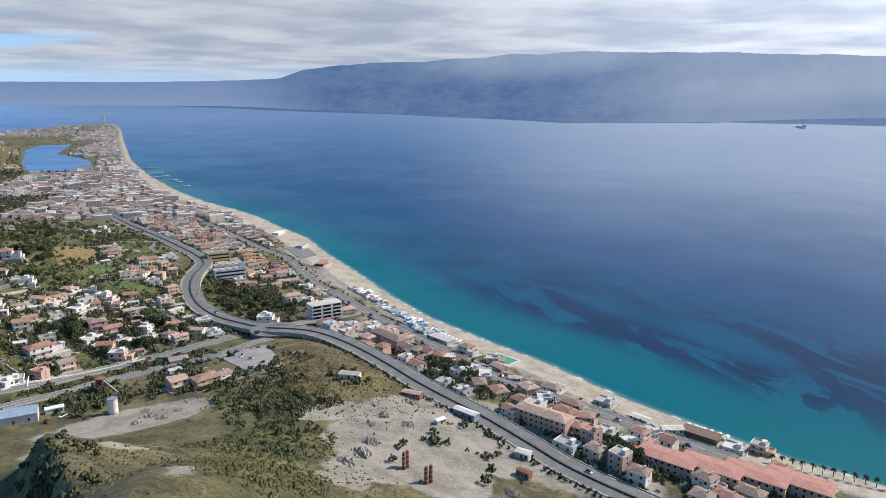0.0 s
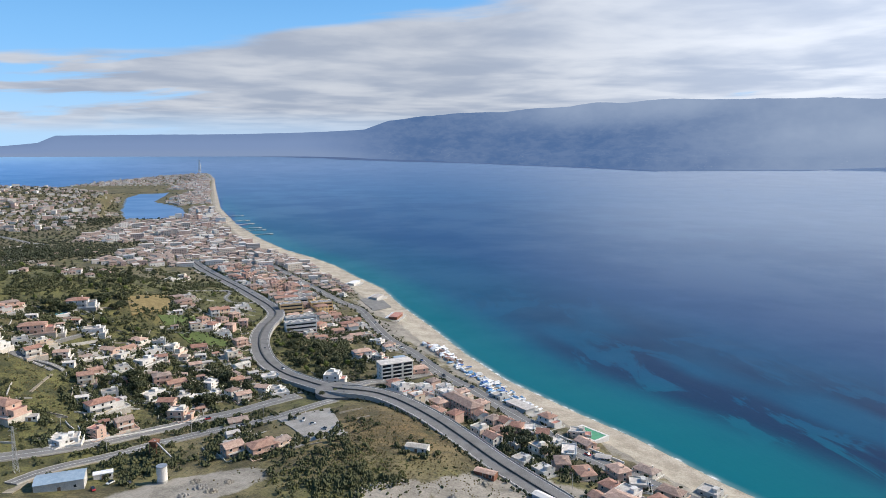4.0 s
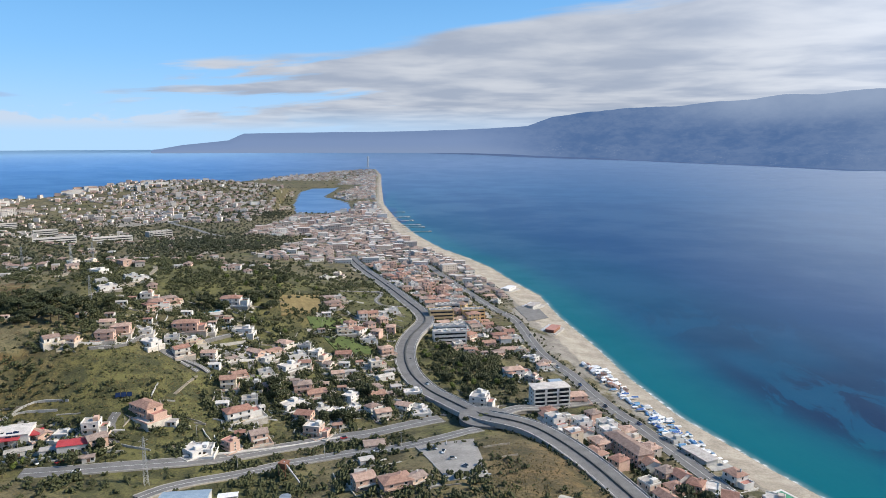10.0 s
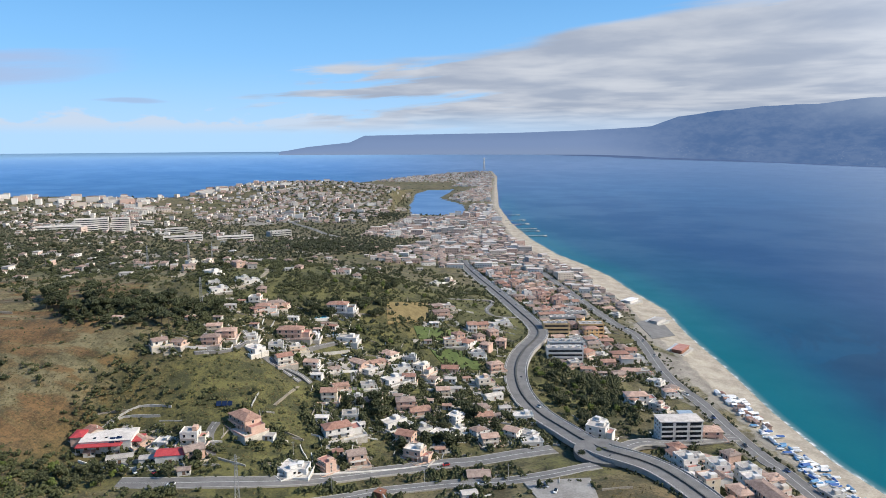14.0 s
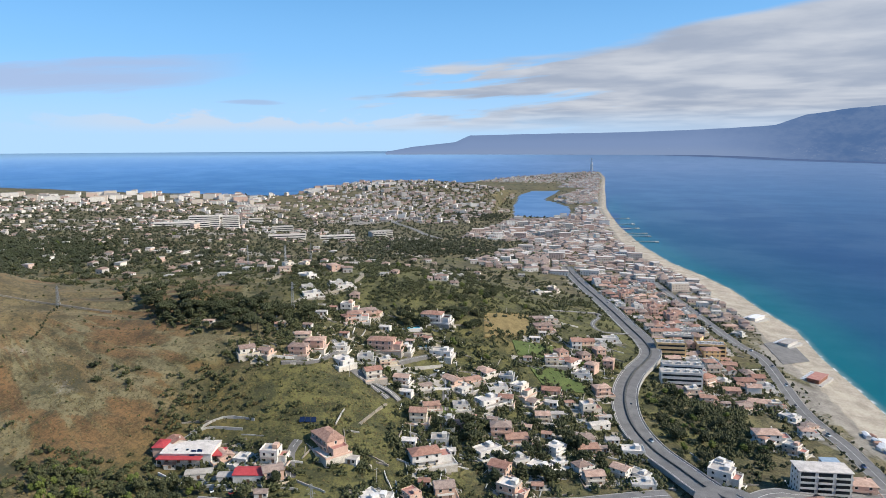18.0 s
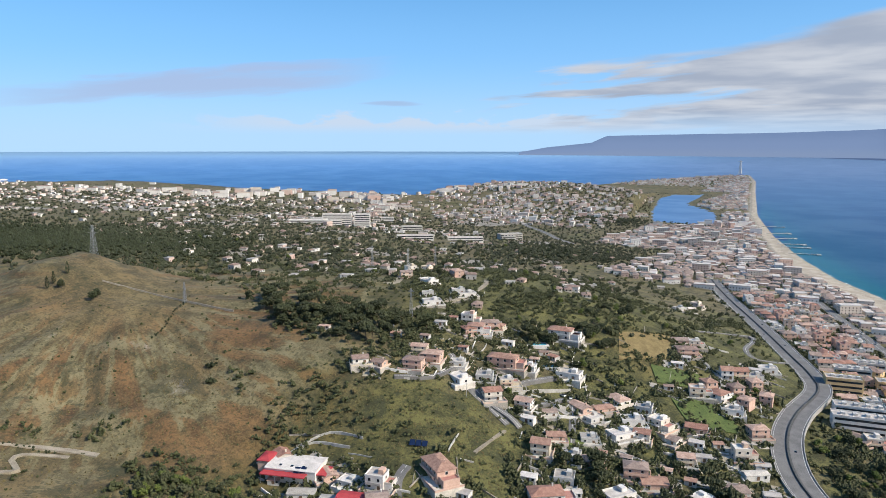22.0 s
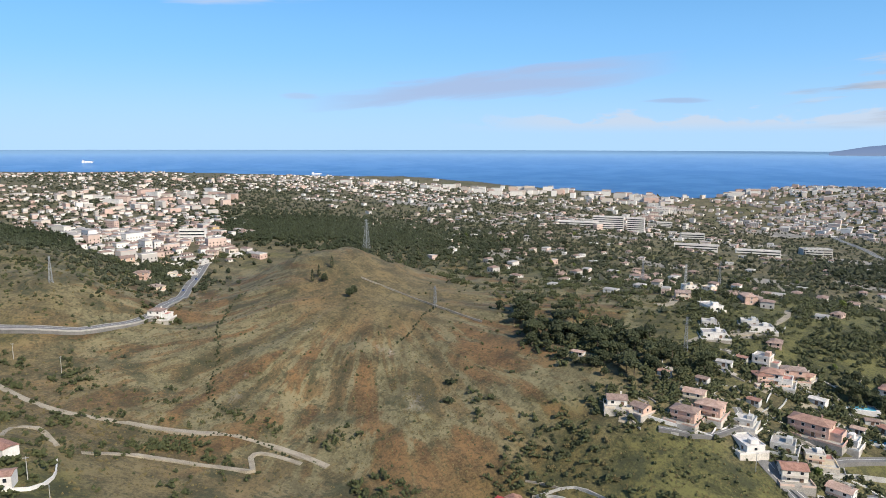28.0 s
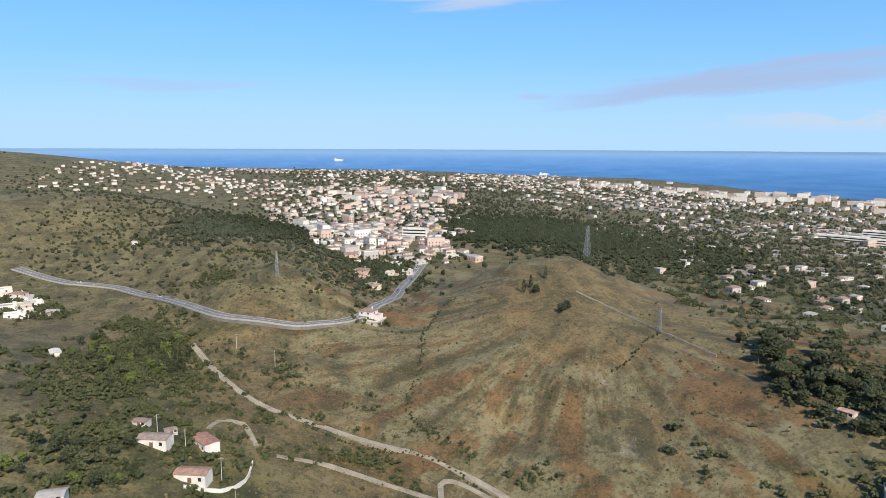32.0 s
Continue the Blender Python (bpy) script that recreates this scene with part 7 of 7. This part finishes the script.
for x, y in ((-2, -2), (2, -2), (2, 2), (-2, 2)):
    part("leg", tube(shape(), (x, y, -0.5), (x, y, 7), 0.2, 0.2, 5), RUST, hopper)
part("conveyor", tube(shape(), (0, 0, 9), (16, -6, 0.5), 0.5, 0.5, 4), STEEL, hopper)
hopper.matrix_basis = pose(*P(-71, 243), ground_at(*P(-71, 243)), 0, 0, -20)
for x, y, w, d, h, turn, mat, roof, note in ((-96, 213, 22, 12, 4.5, 10, GREYWALL, BLUESHEET, "steel shed with a blue-grey sheet roof"), (76, 186, 16, 5, 3.2, -58, BLUESHEET, WHITE, "long grey site cabin beside the road"),
                                             (62, 178, 6, 3, 2.4, 20, WHITE, CANVAS, "pale site hut in the yard"), (86, 150, 8, 5, 3, -50, GREYWALL, FLATROOF, "low grey store by the wall"),
                                             (80, 136, 7, 4, 3, -55, RUST, RUST, "rusty red steel site container"), (58, 206, 12, 5, 2.6, -40, RUST, TILES, "tumbledown brick sheds with tiles"), (-84, 220, 9, 4, 3, 15, WHITE, CANVAS, "white site trailer in the yard")):
    ob = shed(note, w, d, h, mat, roof)
    ob.matrix_basis = pose(*P(x, y), ground_at(*P(x, y)) + 0.3, 0, 0, turn)


def heap(label, r, mat, seed):
    q = random.Random(seed)
    s = shape()
    for i in range(46):
        u, w = q.uniform(0, math.tau), q.random() ** 0.7
        leaf_ball(s, (math.cos(u) * r * w, math.sin(u) * r * w, r * 0.42 * (1 - w) * q.uniform(0.4, 1.0)), r * q.uniform(0.14, 0.28), q)
    return tagged(part("rubble_heap", s, mat), label, "heap", "rubble heaps in the yards", "stuff")


for i, (x, y, r) in enumerate(((-47, 203, 4), (-43, 198, 3.5), (-38, 206, 3), (-52, 196, 3), (48, 176, 4), (40, 184, 4.5), (30, 160, 5), (24, 150, 6), (33, 176, 3), (64, 120, 4), (70, 125, 4), (55, 198, 3.5), (18, 142, 5), (-50, 210, 3))):
    ob = heap("pale heap of rubble and broken stone", r, STONE if i % 3 else LOT, i)
    ob.matrix_basis = pose(*P(x, y), ground_at(*P(x, y)), 0, 0, 40 * i)

# ---- walls, terraces, fences ----
gr = random.Random(77)
walls, plots = shape(), shape()
for hx, hy, hr in TAKEN:
    if not (-205 * K < hx < 70 * K and 225 * K < hy < 640 * K) or -float(offshore(hx, hy)) < 70:
        continue
    for _ in range(4):
        turn = radians(18 + gr.choice((0, 0, 90)) + gr.uniform(-22, 22))
        u = gr.uniform(0, math.tau)
        x, y = hx + math.cos(u) * (hr + gr.uniform(1, 9)), hy + math.sin(u) * (hr + gr.uniform(1, 9))
        tall, kind = gr.uniform(0.5, 1.2), gr.choice((0, 1, 1, 2))
        for _ in range(gr.randint(2, 5)):
            e, f = x + math.cos(turn) * 3.4, y + math.sin(turn) * 3.4
            if not off_road(e, f, 1.0) or not free(e, f, -2.0):
                break
            za, zb = ground_at(x, y), ground_at(e, f)
            nx, ny = -math.sin(turn) * 0.2, math.cos(turn) * 0.2
            n = len(walls[0])
            for z, zz in ((-1.0, -1.0), (tall, tall)):
                walls[0].extend([(x - nx, y - ny, za + z), (e - nx, f - ny, zb + zz), (e + nx, f + ny, zb + zz), (x + nx, y + ny, za + z)])
            walls[1].extend([tuple(n + i for i in q) for q in ((4, 5, 6, 7), (0, 1, 5, 4), (1, 2, 6, 5), (2, 3, 7, 6), (3, 0, 4, 7))])
            walls[2].extend([kind] * 5)
            x, y, turn = e, f, turn + gr.uniform(-0.12, 0.12)
    for _ in range(2):
        turn = radians(18 + gr.uniform(-25, 25))
        u = gr.uniform(0, math.tau)
        x, y = hx + math.cos(u) * (hr + gr.uniform(0, 6)), hy + math.sin(u) * (hr + gr.uniform(0, 6))
        if not off_road(x, y, 3.0):
            continue
        a, b, kind = gr.uniform(2, 5.5), gr.uniform(1.4, 3.0), gr.choice((0, 0, 1, 2))
        c, q = math.cos(turn), math.sin(turn)
        n = len(plots[0])
        for lift in (0.3, -1.5):
            for i, j in ((-a, -b), (0, -b), (a, -b), (a, b), (0, b), (-a, b)):
                px, py = x + i * c - j * q, y + i * q + j * c
                plots[0].append((px, py, ground_at(px, py) + lift))
        plots[1].extend([(n, n + 1, n + 4, n + 5), (n + 1, n + 2, n + 3, n + 4)] + [(n + i, n + 6 + i, n + 6 + (i + 1) % 6, n + (i + 1) % 6) for i in range(6)])
        plots[2].extend([kind] * 8)
tagged(part("garden_walls", walls, [TRIM, STONE, CONCRETE]), "pale low garden walls between the houses", "walls", kind="stuff")
tagged(part("paved_plots", plots, [PAVED, LOT, GRAVEL]), "small paved yards and drives beside the houses", "yards", kind="stuff")
for k in range(6):
    low_wall("terrace_wall", ((-96 + k * 4.6, 452 - k * 5), (-88 + k * 4.6, 446 - k * 5.4), (-80 + k * 4.6, 437 - k * 5)), 0.9, 2.6, CONCRETE, "grey retaining wall of a terrace", 0.6)
for pts, lift, mat, note in ((((-285, 311), (-312, 304), (-338, 296), (-356, 286)), 1.0, STONE, "dry stone wall along the hill's shoulder"),
                             (((-199, 296), (-180, 302), (-164, 312)), 1.6, TRIM, "pale garden wall below the houses"), (((-141, 330), (-134, 344), (-124, 358)), 2.0, CONCRETE, "curved concrete retaining wall"),
                             (((-136, 322), (-126, 331), (-114, 342)), 1.8, TRIM, "pale retaining wall along the lane"), (((-108, 292), (-98, 290), (-94, 284)), 2.2, WHITE, "white garden wall of the villa"),
                             (((-186, 236), (-170, 234), (-154, 238)), 1.5, TRIM, "pale yard wall"), (((-192, 252), (-186, 262), (-172, 266)), 1.2, CONCRETE, "low terrace edge above the yard"),
                             (((-190, 258), (-183, 268), (-170, 271)), 1.2, CONCRETE, "low terrace edge above the yard"), (((-112, 248), (-96, 258), (-80, 269), (-58, 284)), 1.2, WHITE, "white wall along the street"),
                             (((-262, 136), (-251, 134), (-244, 128), (-243, 119)), 1.3, WHITE, "white garden fence of the farm"), (((100, 262), (112, 240), (124, 222)), 1.4, TRIM, "pale wall along the beach road"),
                             (((-120, 602), (-126, 590), (-124, 572)), 1.8, WHITE, "white wall round a garden"), (((-131, 566), (-124, 556), (-114, 566)), 1.8, WHITE, "white wall round a garden")):
    low_wall("garden_wall", pts, lift, lift + 1.4, mat, note, 0.5)
for x, y, turn in ((-152, 277, 25), (-150, 278, 25), (-148, 279, 25), (-179, 246, 20), (-177, 247, 20)):
    root = thing("solar_panel", "tilted dark blue solar panel array", "solar panel", "solar panels")
    part("panel", box(shape(), (-1.4, -1.8, 0), (1.4, 1.8, 0.1)), SOLAR, root, at=pose(0, 0, 1.2, 28, 0, 0))
    part("support", box(shape(), (-1.2, 0.8, -0.5), (1.2, 1.0, 1.7)), STEEL, root)
    root.matrix_basis = pose(*P(x, y), ground_at(*P(x, y)) + (5.6 if x < -160 else 0.1), 0, 0, turn)

# ---- verges: hedges along the highway, scrub in the ditch ----
s = shape()
hl = smooth_line([P(*q) for q in ROADS["highway"][1]], 3)
for i, q in enumerate(hl[2:-2]):
    way = (hl[i + 3] - hl[i + 1]).normalized()
    side = Vector((way.y, -way.x, 0))
    spread = ((10.5, 0.8), (12.5, 0.6), (-11, 0.5)) if q.y < 395 else ((11.5, 0.35), (-11.5, 0.3))
    for off, chance in spread:
        if fr.random() < chance:
            p = q + side * (off + fr.uniform(-1, 1))
            for _ in range(4):
                leaf_ball(s, (p.x + fr.uniform(-1, 1), p.y + fr.uniform(-1, 1), ground_at(p.x, p.y) + fr.uniform(0.4, 1.8)), fr.uniform(0.5, 1.0), fr)
    if q.y < 395:
        for _ in range(2):
            leaf_ball(s, (q.x + fr.uniform(-0.6, 0.6), q.y + fr.uniform(-0.6, 0.6), ground_at(q.x, q.y) + 1.2), fr.uniform(0.5, 0.8), fr)
cl = smooth_line([P(*q) for q in ROADS["coast_road"][1]], 3)
for i, q in enumerate(cl[2:-2]):
    way = (cl[i + 3] - cl[i + 1]).normalized()
    for off, chance in ((7.5, 0.35), (-7.5, 0.4)):
        if fr.random() < chance:
            p = q + Vector((way.y, -way.x, 0)) * (off + fr.uniform(-0.8, 1.5))
            for _ in range(5):
                leaf_ball(s, (p.x + fr.uniform(-1.2, 1.2), p.y + fr.uniform(-1.2, 1.2), ground_at(p.x, p.y) + fr.uniform(0.3, 2.2)), fr.uniform(0.5, 1.1), fr)
for pts in (((-392, 236), (-383, 226), (-353, 210), (-327, 202), (-305, 192), (-292, 193), (-279, 198)), ((-300, 150), (-285, 164), (-272, 190), (-255, 204)), ((-312, 303), (-300, 285), (-290, 268))):
    for q in smooth_line([P(*p) for p in pts], 1.6):
        leaf_ball(s, (q.x + fr.uniform(-1.5, 1.5), q.y + fr.uniform(-1.5, 1.5), ground_at(q.x, q.y) + 0.5), fr.uniform(0.5, 1.1), fr)
tagged(part("verge_shrubs", s, DARKLEAF), "dark shrubs along the road verges and ditch", "shrubs", kind="stuff")

# ---- far public buildings and ships ----
for x, y, w, d, fl, turn, mat, note in ((-640, 795, 55, 16, 6, 35, WHITE, "large pale hospital block with rows of windows"), (-612, 815, 30, 18, 7, 35, WHITE, "white hospital tower with a flat roof"), (-660, 760, 70, 20, 2, 35, WHITE, "low white hospital wing"),
                                        (-560, 860, 40, 14, 3, 40, GREYWALL, "grey clinic building with flat roof"), (-430, 905, 45, 18, 3, 50, CONCRETE, "stepped grey school building")):
    ob = institute(note, w, d, fl, mat)
    ob.matrix_basis = pose(*P(x, y), ground_at(*P(x, y)), 0, 0, turn)


def ship(x, y, long):
    at = draw_in(np.array([[x * K, y * K, 0.0]]))[0]
    r = float(np.linalg.norm(at - np.array(EYE)) / np.linalg.norm(np.array([x * K, y * K, 0.0]) - np.array(EYE))) * long / 100
    root = thing("ship", "white cargo ship far out on the sea", "ship")
    part("hull", prism(shape(), [(-50 * r, -2 * r), (46 * r, -2 * r), (54 * r, 9 * r), (-50 * r, 8 * r)], -8 * r, 8 * r), TRIM, root)
    part("bridge", box(shape(), (-44 * r, -7 * r, 8 * r), (-26 * r, 7 * r, 22 * r)), WHITE, root)
    part("deckhouse", box(shape(), (-20 * r, -6 * r, 8 * r), (38 * r, 6 * r, 12 * r)), WHITE, root)
    root.matrix_basis = pose(*[float(c) for c in at], 0, 0, 75)


for place in ((-3064, 1488, 65), (-5965, 917, 110), (2824, 2721, 110)):
    ship(*place)
